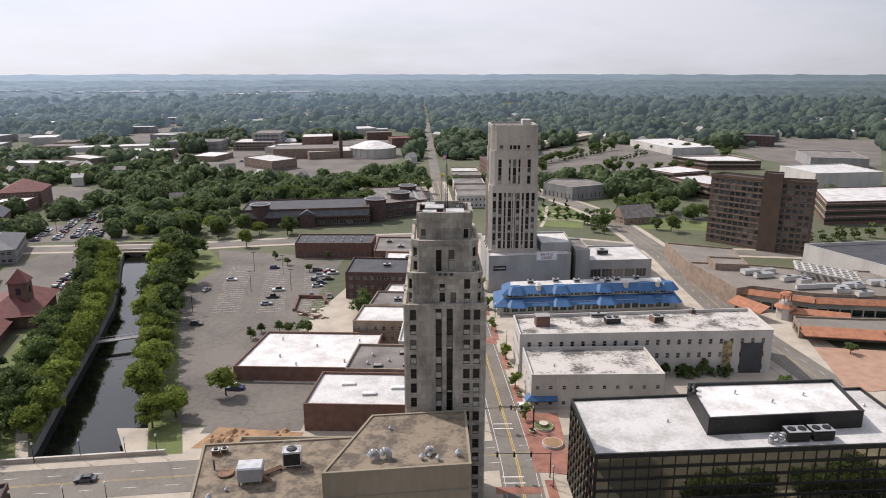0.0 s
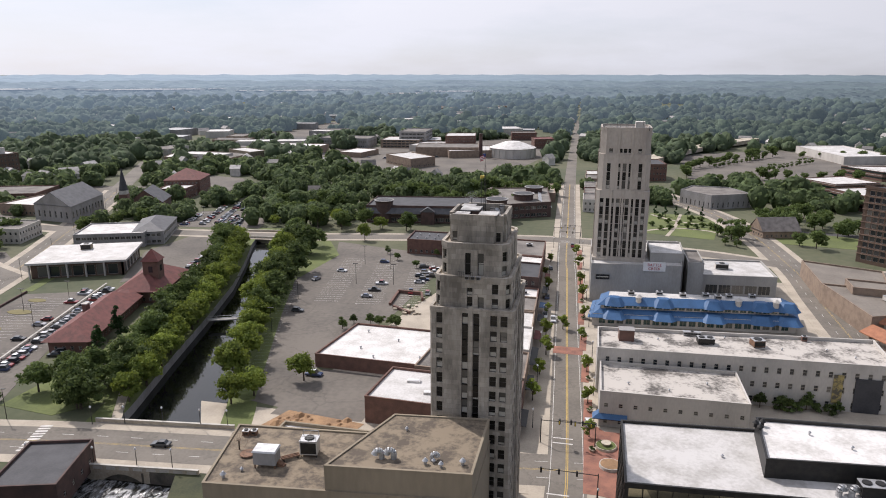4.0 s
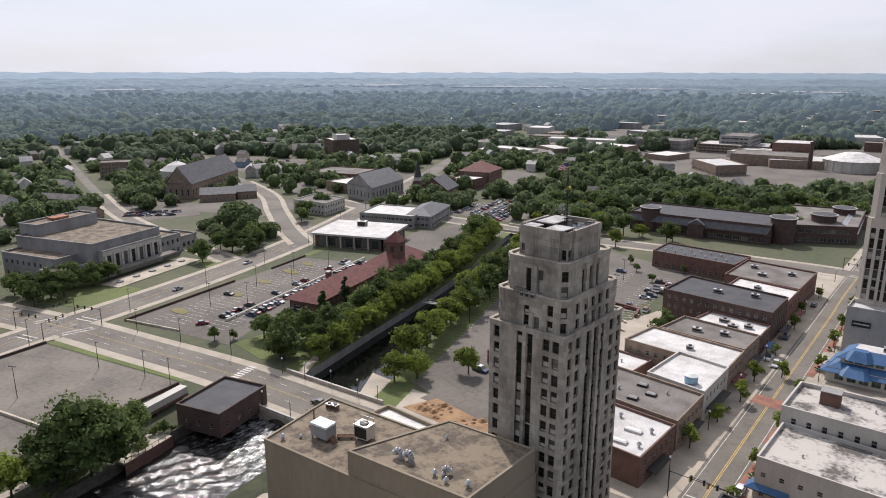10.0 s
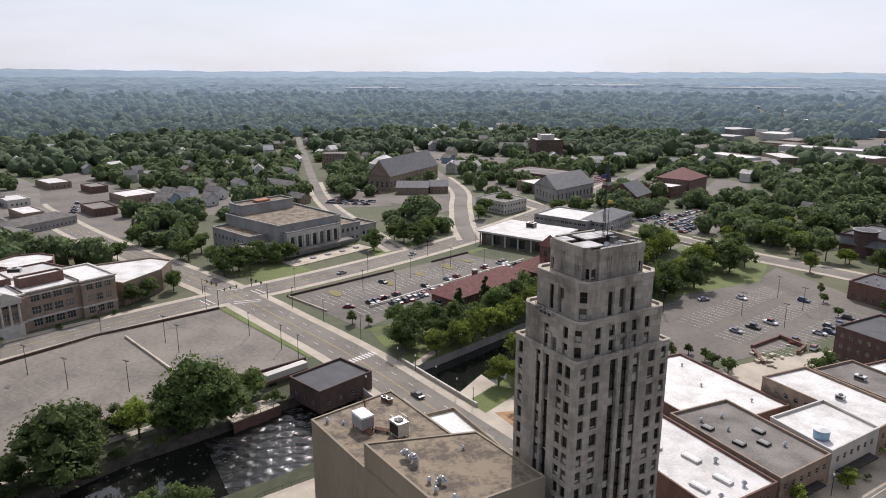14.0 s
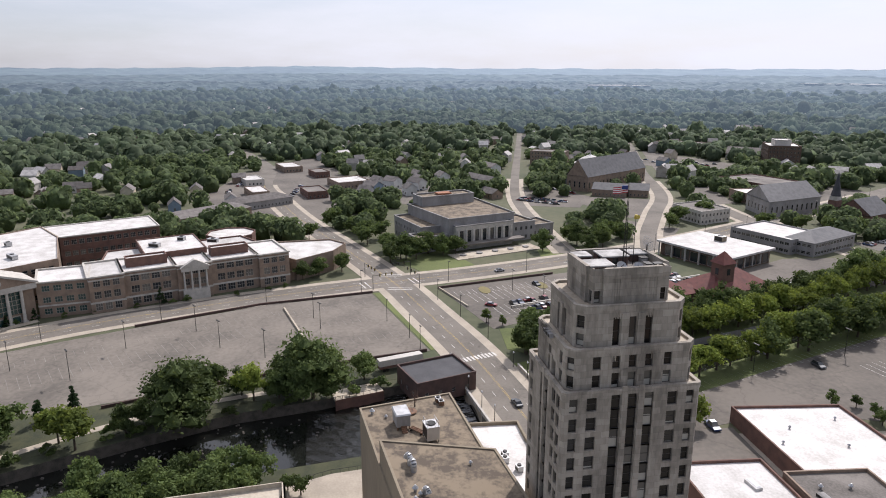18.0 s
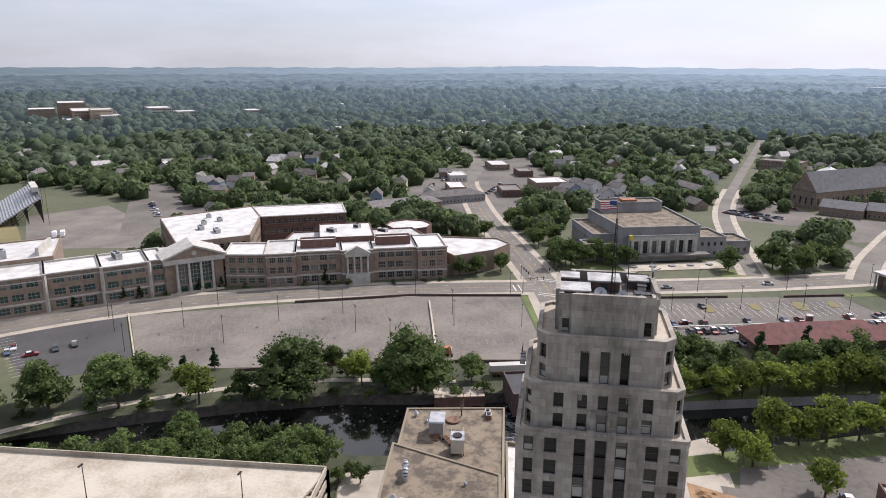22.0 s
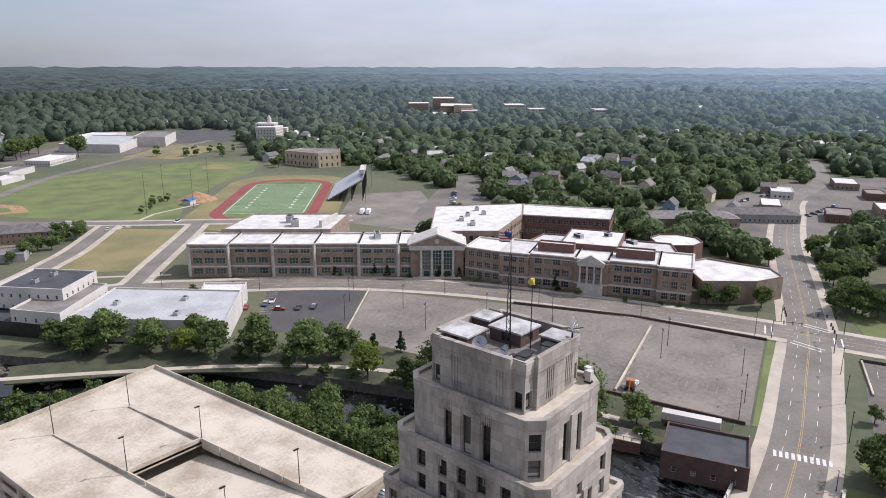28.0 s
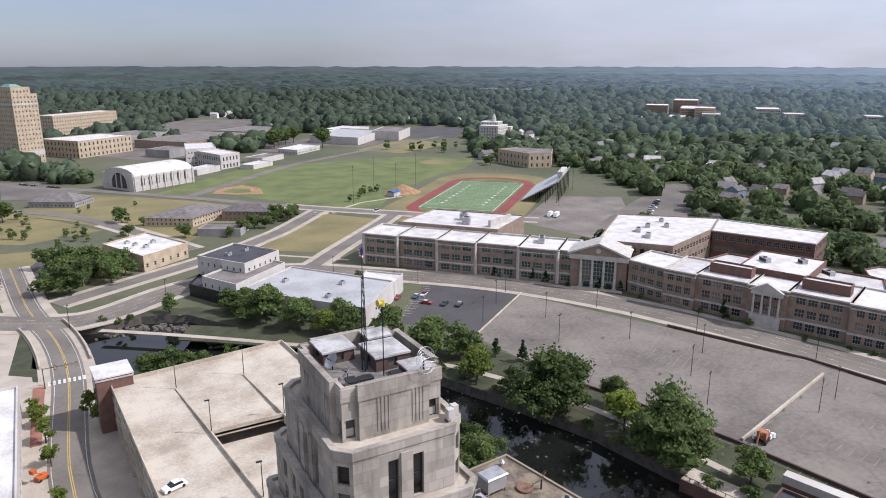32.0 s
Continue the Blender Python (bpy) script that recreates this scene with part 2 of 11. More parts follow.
def see_through(m, share=0.3):
    """Thin leaves let some of the sun through."""
    n, l = m.node_tree.nodes, m.node_tree.links
    b, o = n["Principled BSDF"], n["Material Output"]
    tr, ms, br = n.new("ShaderNodeBsdfTranslucent"), n.new("ShaderNodeMixShader"), n.new("ShaderNodeHueSaturation")
    src = b.inputs["Base Color"].links[0].from_socket
    br.inputs["Value"].default_value, br.inputs["Hue"].default_value = 1.6, 0.485
    l.new(src, br.inputs["Color"])
    l.new(br.outputs[0], tr.inputs["Color"])
    ms.inputs[0].default_value = share
    l.new(b.outputs[0], ms.inputs[1])
    l.new(tr.outputs[0], ms.inputs[2])
    l.new(ms.outputs[0], o.inputs["Surface"])
    return m


def leaf_mat(name, base, dark):
    m = mat(name, base, 0.8, dark, 0.25, 2.5, 0.32, 0.0, per_object=0.28)
    b = m.node_tree.nodes["Principled BSDF"]
    b.inputs["Specular IOR Level"].default_value = 0.25
    return see_through(m)


LEAF = leaf_mat("broad_leaves", (0.105, 0.145, 0.042), (0.05, 0.076, 0.024))
LEAF_LIGHT = leaf_mat("bright_leaves", (0.17, 0.215, 0.036), (0.085, 0.12, 0.024))
LEAF_DARK = leaf_mat("dark_needles", (0.03, 0.06, 0.018), (0.015, 0.033, 0.01))
LEAF_RED = leaf_mat("copper_leaves", (0.05, 0.02, 0.022), (0.025, 0.012, 0.014))


# ---- building helpers ----
class M:
    """Collects faces for one mesh."""

    def __init__(self):
        self.v, self.f, self.m = [], [], []

    def face(self, pts, k=0):
        i = len(self.v)
        self.v.extend(tuple(p) for p in pts)
        self.f.append(tuple(range(i, i + len(pts))))
        self.m.append(k)

    def box(self, x0, y0, z0, x1, y1, z1, k=0):
        i = len(self.v)
        self.v.extend([(x0, y0, z0), (x1, y0, z0), (x1, y1, z0), (x0, y1, z0), (x0, y0, z1), (x1, y0, z1), (x1, y1, z1), (x0, y1, z1)])
        for q in ((0, 3, 2, 1), (4, 5, 6, 7), (0, 1, 5, 4), (1, 2, 6, 5), (2, 3, 7, 6), (3, 0, 4, 7)):
            self.f.append(tuple(i + a for a in q))
            self.m.append(k)
        return self

    def prism(self, poly, z0, z1, k=0, top=None):
        """poly counter-clockwise; top: another ring for the upper edge (a taper)."""
        i, n = len(self.v), len(poly)
        top = top or poly
        self.v.extend([(p[0], p[1], z0) for p in poly] + [(p[0], p[1], z1) for p in top])
        for a in range(n):
            b = (a + 1) % n
            self.f.append((i + a, i + b, i + n + b, i + n + a))
            self.m.append(k)
        self.f.append(tuple(range(i + n, i + 2 * n)))
        self.f.append(tuple(reversed(range(i, i + n))))
        self.m += [k, k]
        return self

    def cyl(self, x, y, z0, z1, r0, r1=None, n=8, k=0):
        r1 = r0 if r1 is None else r1
        ring = lambda r: [(x + r * math.cos(2 * math.pi * a / n), y + r * math.sin(2 * math.pi * a / n)) for a in range(n)]
        return self.prism(ring(r0), z0, z1, k, ring(max(r1, 0.001)))

    def tube(self, a, b, r0, r1, n=6, k=0):
        a, b = Vector(a), Vector(b)
        q = (b - a).to_track_quat("Z", "Y")
        i = len(self.v)
        for c, r in ((a, r0), (b, r1)):
            for s in range(n):
                w = 2 * math.pi * s / n
                self.v.append(tuple(c + q @ Vector((r * math.cos(w), r * math.sin(w), 0))))
        for s in range(n):
            t = (s + 1) % n
            self.f.append((i + s, i + t, i + n + t, i + n + s))
            self.m.append(k)
        self.f += [tuple(range(i + n, i + 2 * n)), tuple(reversed(range(i, i + n)))]
        self.m += [k, k]
        return self

    def data(self, name, mats, smooth=False):
        me = bpy.data.meshes.new(name)
        me.from_pydata(self.v, [], self.f)
        for q in mats if isinstance(mats, (list, tuple)) else (mats,):
            me.materials.append(q)
        me.polygons.foreach_set("material_index", self.m)
        if smooth:
            me.polygons.foreach_set("use_smooth", [True] * len(self.f))
        me.update()
        return me


def part(name, mesh, material, parent, label="", at=None):
    """One mesh object under a thing or a part."""
    ob = new(name, mesh.data(name, material) if isinstance(mesh, M) else mesh)
    ob.parent = parent
    if at is not None:
        ob.matrix_basis = at
    if label:
        ob["label"] = label
    return ob


def thing(name, m, label, category, group="", kind=""):
    ob = new(name)
    ob.matrix_basis = m
    return tagged(ob, label, category, group, kind)


def solo(name, mesh, material, label, category, group="", kind="", at=None):
    ob = new(name, mesh.data(name, material) if isinstance(mesh, M) else mesh)
    if at is not None:
        ob.matrix_basis = at
    return tagged(ob, label, category, group, kind)


def area(poly):
    return 0.5 * sum(a[0] * b[1] - b[0] * a[1] for a, b in zip(poly, poly[1:] + poly[:1]))


def ccw(poly):
    poly = [tuple(p) for p in poly]
    return poly if area(poly) > 0 else poly[::-1]


def inset(poly, d):
    """poly moved inwards by d (outwards where d is negative); counter-clockwise."""
    out, n = [], len(poly)
    for i in range(n):
        p, c, q = Vector(poly[i - 1]), Vector(poly[i]), Vector(poly[(i + 1) % n])
        a, b = (c - p).normalized(), (q - c).normalized()
        na, nb = Vector((-a.y, a.x)), Vector((-b.y, b.x))
        w = na + nb
        k = d * 2 / max(w.length_squared, 0.5)
        out.append((c.x + w.x * k, c.y + w.y * k))
    return out


def inside(p, poly):
    x, y = p
    hit = False
    for (x0, y0), (x1, y1) in zip(poly, poly[1:] + poly[:1]):
        if (y0 > y) != (y1 > y) and x < (x1 - x0) * (y - y0) / (y1 - y0) + x0:
            hit = not hit
    return hit


WINDOWS = {}


def window_mesh(w, h, style, frame_m, glass_m, split=False):
    """One window: x along the wall, -y outwards, z up; the origin is its lower left corner, at the back of the reveal.
    split: frame and glass as two meshes."""
    key = (round(w, 2), round(h, 2), style, frame_m.name, glass_m.name, split)
    if key in WINDOWS:
        return WINDOWS[key]
    t, d = min(0.09, w * 0.07), 0.09
    nx = {"cross": 2, "tall": 2, "ribbon": max(2, round(w / 1.3)), "six": 3}.get(style, 1)
    nz = {"sash": 2, "cross": 2, "tall": max(2, round(h / 1.5)), "six": 2}.get(style, 1)
    xs, zs = [0.0], [0.0]
    for n, size, out in ((nx, w, xs), (nz, h, zs)):
        for i in range(n):
            out += [size * i / n + t * (1 if i == 0 else 0.45), size * (i + 1) / n - t * (1 if i == n - 1 else 0.45)]
        out.append(size)
    f, g, ids = M(), M(), {}

    def vid(i, j, deep):
        if (i, j, deep) not in ids:
            ids[i, j, deep] = len(f.v)
            f.v.append((xs[i], 0.0 if deep else -d, zs[j]))
        return ids[i, j, deep]

    for i in range(len(xs) - 1):
        for j in range(len(zs) - 1):
            q = [(i, j), (i + 1, j), (i + 1, j + 1), (i, j + 1)]
            if i % 2 and j % 2:
                for (a, b), (c, e) in zip(q, q[1:] + q[:1]):
                    f.f.append((vid(a, b, 0), vid(a, b, 1), vid(c, e, 1), vid(c, e, 0)))
                    f.m.append(0)
                if split:
                    continue
                f.f.append(tuple(vid(a, b, 1) for a, b in q))
                f.m.append(1)
            else:
                f.f.append(tuple(vid(a, b, 0) for a, b in q))
                f.m.append(0)
    if split:
        g.box(t * 0.5, -0.05, t * 0.5, w - t * 0.5, -0.02, h - t * 0.5)
    WINDOWS[key] = (f.data("window", [frame_m, glass_m]), g.data("pane", glass_m) if split else None)
    return WINDOWS[key]


JOINED = {}      # windows of far buildings, joined building by building


def facade(wall, parent, a, b, z0, z1, rects, depth=0.25, style="sash", frame_m=None, glass_m=None, k=0, split=False):
    """The wall from a to b (plan points, outside to the right of the way) with an opening, and a window in it, for each rect
    (u0, v0, u1, v1); wall collects the faces."""
    frame_m, glass_m = frame_m or FRAMEW, glass_m or GLASS
    a, b = Vector((a[0], a[1], 0)), Vector((b[0], b[1], 0))
    u = (b - a).normalized()
    n = Vector((u.y, -u.x, 0))
    L = (b - a).length
    at = lambda s, z, d=0.0: a + u * s - n * d + Vector((0, 0, z))
    us = sorted({0.0, L, *[r[0] for r in rects], *[r[2] for r in rects]})
    vs = sorted({z0, z1, *[r[1] for r in rects], *[r[3] for r in rects]})
    for s0, s1 in zip(us, us[1:]):
        run = None
        for t0, t1 in zip(vs, vs[1:]):
            c = ((s0 + s1) / 2, (t0 + t1) / 2)
            hole = any(r[0] < c[0] < r[2] and r[1] < c[1] < r[3] for r in rects)
            if hole and run is not None:
                wall.face((at(s0, run), at(s1, run), at(s1, t0), at(s0, t0)), k)
                run = None
            elif not hole and run is None:
                run = t0
        if run is not None:
            wall.face((at(s0, run), at(s1, run), at(s1, vs[-1]), at(s0, vs[-1])), k)
    turn = Matrix(((u.x, -n.x, 0, 0), (u.y, -n.y, 0, 0), (0, 0, 1, 0), (0, 0, 0, 1)))
    for u0, v0, u1, v1 in rects:
        q = [(u0, v0), (u1, v0), (u1, v1), (u0, v1)]
        for (p0, w0), (p1, w1) in zip(q, q[1:] + q[:1]):
            wall.face((at(p0, w0), at(p0, w0, depth), at(p1, w1, depth), at(p1, w1)), k)
        f, g = window_mesh(u1 - u0, v1 - v0, style, frame_m, glass_m, split)
        place = Matrix.Translation(at(u0, v0, depth)) @ turn
        if math.hypot(parent.matrix_basis.translation.x + 1, parent.matrix_basis.translation.y + 26) > 330:
            JOINED.setdefault(parent.name, (parent, []))[1].append((f, place))
            continue
        o = part("window", f, None, parent, at=place)
        if g:
            part("pane", g, None, o)


AROUND = [(-3.7, -152), (31, -143), (72, -106), (84, -56), (64, -6), (21, 28)]     # the side of the town that is walked round


def faces_walk(a, b, cx, cy):
    """Whether the wall from a to b looks towards the ring round the tower."""
    nx, ny = b[1] - a[1], a[0] - b[0]
    mx, my = cx + (a[0] + b[0]) / 2, cy + (a[1] + b[1]) / 2
    return any((px - mx) * nx + (py - my) * ny > 0 for px, py in AROUND)


def grid_rects(L, z0, floors, fh, w, h, gap, sill=0.9, margin=1.0, pair=0.0):
    """Openings in even columns over several floors."""
    cols = max(1, int((L - 2 * margin + gap) / (w + gap)))
    run = cols * w + (cols - 1) * gap
    s = (L - run) / 2
    return [(s + c * (w + gap), z0 + f * fh + sill, s + c * (w + gap) + w, z0 + f * fh + sill + h) for f in range(floors) for c in range(cols)]


def building(name, label, poly, h, wall_m, roof_m, category="building", floors=1, win=(1.2, 1.5, 1.6), sill=0.9, skip=(), style="sash",
             frame_m=None, glass_m=None, parapet=0.6, coping=None, base=0.0, cornice=0.0, group="", margin=1.0, only=None, ground=0.0, kind="", floor_h=None):
    """A flat-roofed house on the plan poly, with its storeys of windows. skip: edges with no windows. Returns the thing and its poly (local)."""
    poly = ccw(poly)
    cx, cy = sum(p[0] for p in poly) / len(poly), sum(p[1] for p in poly) / len(poly)
    loc = [(p[0] - cx, p[1] - cy) for p in poly]
    ob = thing(name, Matrix.Translation((cx, cy, base)), label, category, group, kind)
    wall = M()
    fh = floor_h or (h - parapet - ground) / max(floors, 1)
    for i, (a, b) in enumerate(zip(loc, loc[1:] + loc[:1])):
        L = math.dist(a, b)
        ok = floors > 0 and win and faces_walk(a, b, cx, cy) and i not in skip and (only is None or i in only) and L > win[0] + 1
        rects = grid_rects(L, ground, floors, fh, win[0], min(win[1], fh * 0.8), win[2], min(sill, fh * 0.4), margin) if ok else []
        facade(wall, ob, a, b, -1.0, h, rects, 0.22, style, frame_m, glass_m)
    part("wall", wall, wall_m, ob)
    inner = inset(loc, 0.35)
    roof = M()
    roof.prism(inner, h - parapet - 0.3, h - parapet)
    part("roof", roof, roof_m, ob)
    cop = M()
    outer = inset(loc, -0.06 - cornice)
    n = len(loc)
    z0, z1 = h - (0.12 if not cornice else 0.45), h + 0.06
    for i in range(n):
        j = (i + 1) % n
        o0, o1, n0, n1 = outer[i], outer[j], inner[i], inner[j]
        cop.face(((*o0, z0), (*o1, z0), (*o1, z1), (*o0, z1)))
        cop.face(((*o0, z1), (*o1, z1), (*n1, z1), (*n0, z1)))
        cop.face(((*n1, h - parapet), (*n0, h - parapet), (*n0, z1), (*n1, z1)))
        cop.face(((*o1, z0), (*o0, z0), (*n0, z0), (*n1, z0)))
    part("parapet", cop, coping or (TRIM if cornice else wall_m), ob)
    return ob, loc


def rect(x0, y0, x1, y1, rot=0.0, about=None):
    p = [(x0, y0), (x1, y0), (x1, y1), (x0, y1)]
    if rot:
        cx, cy = about or ((x0 + x1) / 2, (y0 + y1) / 2)
        c, s = math.cos(radians(rot)), math.sin(radians(rot))
        p = [(cx + (x - cx) * c - (y - cy) * s, cy + (x - cx) * s + (y - cy) * c) for x, y in p]
    return p


def para(a, b, d):
    """A parallelogram's corners from one edge a-b and the depth d to its left."""
    ux, uy = b[0] - a[0], b[1] - a[1]
    L = math.hypot(ux, uy)
    nx, ny = -uy / L * d, ux / L * d
    return [a, b, (b[0] + nx, b[1] + ny), (a[0] + nx, a[1] + ny)]


def ribbon(line, w, off=0.0):
    """Left and right edges of a strip of width w along a line, shifted by off to the left."""
    left, right = [], []
    for i, p in enumerate(line):
        a, b = Vector(line[max(i - 1, 0)]), Vector(line[min(i + 1, len(line) - 1)])
        t = (b - a).normalized()
        nn = Vector((-t.y, t.x))
        c = Vector(p)
        left.append(tuple(c + nn * (off + w / 2)))
        right.append(tuple(c + nn * (off - w / 2)))
    return left, right


def strip(m, line, w, z0, z1, off=0.0, k=0):
    left, right = ribbon(line, w, off)
    for i in range(len(line) - 1):
        m.prism([right[i], right[i + 1], left[i + 1], left[i]], z0, z1, k)
    return m


def smooth_line(pts, step=8.0):
    """A Catmull-Rom line through pts."""
    P = [Vector(p) for p in pts]
    out = []
    for i in range(len(P) - 1):
        a, b, c, d = P[max(i - 1, 0)], P[i], P[i + 1], P[min(i + 2, len(P) - 1)]
        n = max(1, int((c - b).length / step))
        for s in range(n):
            t = s / n
            out.append(tuple(0.5 * ((2 * b) + (c - a) * t + (2 * a - 5 * b + 4 * c - d) * t * t + (3 * b - a - 3 * c + d) * t ** 3)))
    out.append(tuple(P[-1]))
    return out


# ---- ground, water, roads ----
CANAL = [(-99, -8), (-101, 2), (-109, 32), (-118, 68), (-129, 108), (-143, 146), (-155, 176), (-164, 204), (-147, 208), (-139, 172), (-125, 138), (-110, 98), (-93, 50), (-74.5, 4), (-71, -6)]
RIVER = [(-97, -27), (-98, -45), (-93, -66), (-89, -90), (-81, -112), (-69, -140), (-55, -168), (-32, -200), (-15, -228), (0, -234), (14, -232), (33, -234), (35, -202), (25, -194), (14, -180), (-4, -178), (-16, -170), (-36, -150), (-52, -122), (-58, -92), (-62, -60), (-66, -36), (-70, -26)]
wet = [ccw(inset(ccw(p), -2.5)) for p in (CANAL, RIVER)]


def ground_height(x, y):
    d = max(1.0, math.hypot(x + 60, y))
    far = max(0.0, (d - 1500) / 3200)
    side = math.degrees(math.atan2(y, -60 - x))          # 0: due west
    hill = 13.0 * math.exp(-((side + 2.0) / 8.0) ** 2)   # one low ridge in the west
    return (70.0 - 9.0 * y / d + hill) * min(1.0, far) ** 1.25


def build_ground():
    g = M()
    xs = [-4700, -3600, -2600, -1800, -1200, -800, -500, -360] + list(range(-300, 181, 6)) + [240, 360, 560, 900, 1400, 2200, 3200, 4700]
    ys = [-4700, -3600, -2600, -1800, -1200, -800, -560, -420] + list(range(-330, 301, 6)) + [360, 480, 700, 1100, 1600, 2400, 3300, 4700]
    ids = {}
    for i, x in enumerate(xs):
        for j, y in enumerate(ys):
            ids[i, j] = len(g.v)
            g.v.append((x, y, ground_height(x, y)))
    for i in range(len(xs) - 1):
        for j in range(len(ys) - 1):
            c = ((xs[i] + xs[i + 1]) / 2, (ys[j] + ys[j + 1]) / 2)
            if xs[i + 1] - xs[i] < 7 and any(inside(c, w) for w in wet):
                continue
            g.f.append((ids[i, j], ids[i + 1, j], ids[i + 1, j + 1], ids[i, j + 1]))
            g.m.append(0)
    solo("ground", g, GROUNDM, "patchy grass and earth reaching the wooded horizon", "ground", kind="structure")


build_ground()


def bank(name, poly, mat_top, width, z_water, wall_m):
    """Wall round a water sheet, with a collar of ground along its top."""
    poly = ccw(poly)
    out = inset(poly, -width)
    w, c = M(), M()
    n = len(poly)
    for i in range(n):
        j = (i + 1) % n
        w.face(((*poly[j], -5), (*poly[i], -5), (*poly[i], 0.05), (*poly[j], 0.05)))
        c.face(((*poly[i], 0.05), (*out[i], 0.02), (*out[j], 0.02), (*poly[j], 0.05)))
    solo(name + "_wall", w, wall_m, "stained concrete wall along the water", "river wall", kind="structure")
    solo(name + "_bank", c, mat_top, "grassy strip along the water's edge", "river bank", kind="structure")
    s = M()
    s.face([(*p, z_water) for p in poly])
    solo(name + "_water", s, WATER, "dark slow water reflecting the sky", "water", kind="structure")


bank("canal", CANAL, GRASS, 8, -2.6, GREYWALL)
bank("river", RIVER, BANKGRASS, 8, -3.0, ROCK)


def sheet(name, poly, z, material, label, category="pavement", low=-0.3):
    return solo(name, M().prism(ccw(poly), low, z), material, label, category, kind="structure")


DOWNTOWN = [(-74, -9), (-84, 8), (-60, 8), (-48, 90), (-28, 175), (-12, 225), (30, 225), (60, 160), (125, 160), (135, -70), (60, -192), (18, -190), (8, -100), (-48, -70), (-66, -28)]
sheet("pavement_downtown", DOWNTOWN, 0.02, PAVE, "pale concrete paving between the downtown buildings")

MAIN = smooth_line([(44, -330), (36, -262), (28, -225), (25, -190), (26.5, -135), (23.5, -105), (18.5, -72), (15.5, -40), (16, -12), (14, 40), (12.5, 75), (9.5, 150), (6.5, 225), (-3, 600), (-16, 1472), (-24, 2600)])
BRIDGE_RD = smooth_line([(110, 6), (60, 0), (14, -6), (-30, -11), (-75, -15.5), (-117, -20.5), (-160, -29), (-197, -37), (-260, -56), (-330, -78), (-400, -95), (-460, -108), (-560, -112), (-700, -150)])
SCHOOL_RD = smooth_line([(60, -262), (20, -240), (-20, -262), (-62, -268), (-100, -238), (-135, -203), (-161, -160), (-180, -108), (-190, -70), (-197, -37), (-204, 0), (-220, 60), (-240, 115), (-275, 190), (-330, 300), (-420, 470)])
BACK_RD = smooth_line([(-330, 190), (-270, 185), (-202, 192), (-140, 196), (-95, 205), (-40, 214), (8, 218), (70, 205), (107, 190), (150, 180), (260, 165)])
MALL_RD = smooth_line([(60, 400), (100, 290), (110, 190), (108, 130), (107, 80), (111, 30), (118, -40), (125, -140)])
FIELD_RD = smooth_line([(26.7, -264), (0, -280), (-46, -308), (-72, -330), (-86, -343), (-122, -385)])
SIDE_RD = smooth_line([(-66, -258), (-80, -270), (-95, -286), (-144, -336), (-162, -356)])
SOUTH_RD = smooth_line([(-226, -294), (-193, -322), (-157, -358), (-122, -394), (-90, -432), (-57, -473), (-1, -537), (58, -599), (140, -760)])
MOTEL_RD = smooth_line([(90, -530), (54, -487), (14, -439), (-14, -378), (-34, -324)])
DIAMOND_RD = smooth_line([(-57, -473), (-104, -525), (-173, -597), (-252, -652), (-420, -760)])
CHURCH_RD = smooth_line([(-700, 300), (-600, 262), (-479, 212), (-369, 174), (-310, 140), (-262, 112), (-228, 96)])
NORTH_RD = smooth_line([(-228, 52), (-300, 58), (-372, 68), (-470, 95), (-700, 165), (-840, 207)])
ROADS = [("road_main", MAIN, 9.0), ("road_bridge", BRIDGE_RD, 13.0), ("road_school", SCHOOL_RD, 13.5), ("road_back", BACK_RD, 11.0), ("road_mall", MALL_RD, 13.0),
         ("road_field", FIELD_RD, 8.0), ("road_side", SIDE_RD, 7.0), ("road_south", SOUTH_RD, 9.0), ("road_motel", MOTEL_RD, 8.0), ("road_diamond", DIAMOND_RD, 9.0), ("road_north", NORTH_RD, 7.0), ("road_church", CHURCH_RD, 9.0)]
for i, (nm, line, w) in enumerate(ROADS):
    near = [p for p in line if math.hypot(p[0] + 60, p[1]) < 420]
    solo("pavement_along_" + nm, strip(M(), near, w + 6.5, -0.3, 0.10 + 0.004 * i), PAVE, "pale concrete pavement with kerbs along the street", "pavement", kind="structure")
    r = M()
    left, right = ribbon(line, w)
    for a in range(len(line) - 1):
        z = [max(0.12, ground_height(*line[q]) * 1.004 + 0.12) + 0.006 * i for q in (a, a + 1)]
        r.face(((*right[a], z[0]), (*right[a + 1], z[1]), (*left[a + 1], z[1]), (*left[a], z[0])))
    solo(nm, r, ASPHALT, "worn grey-brown asphalt street", "road", kind="structure")

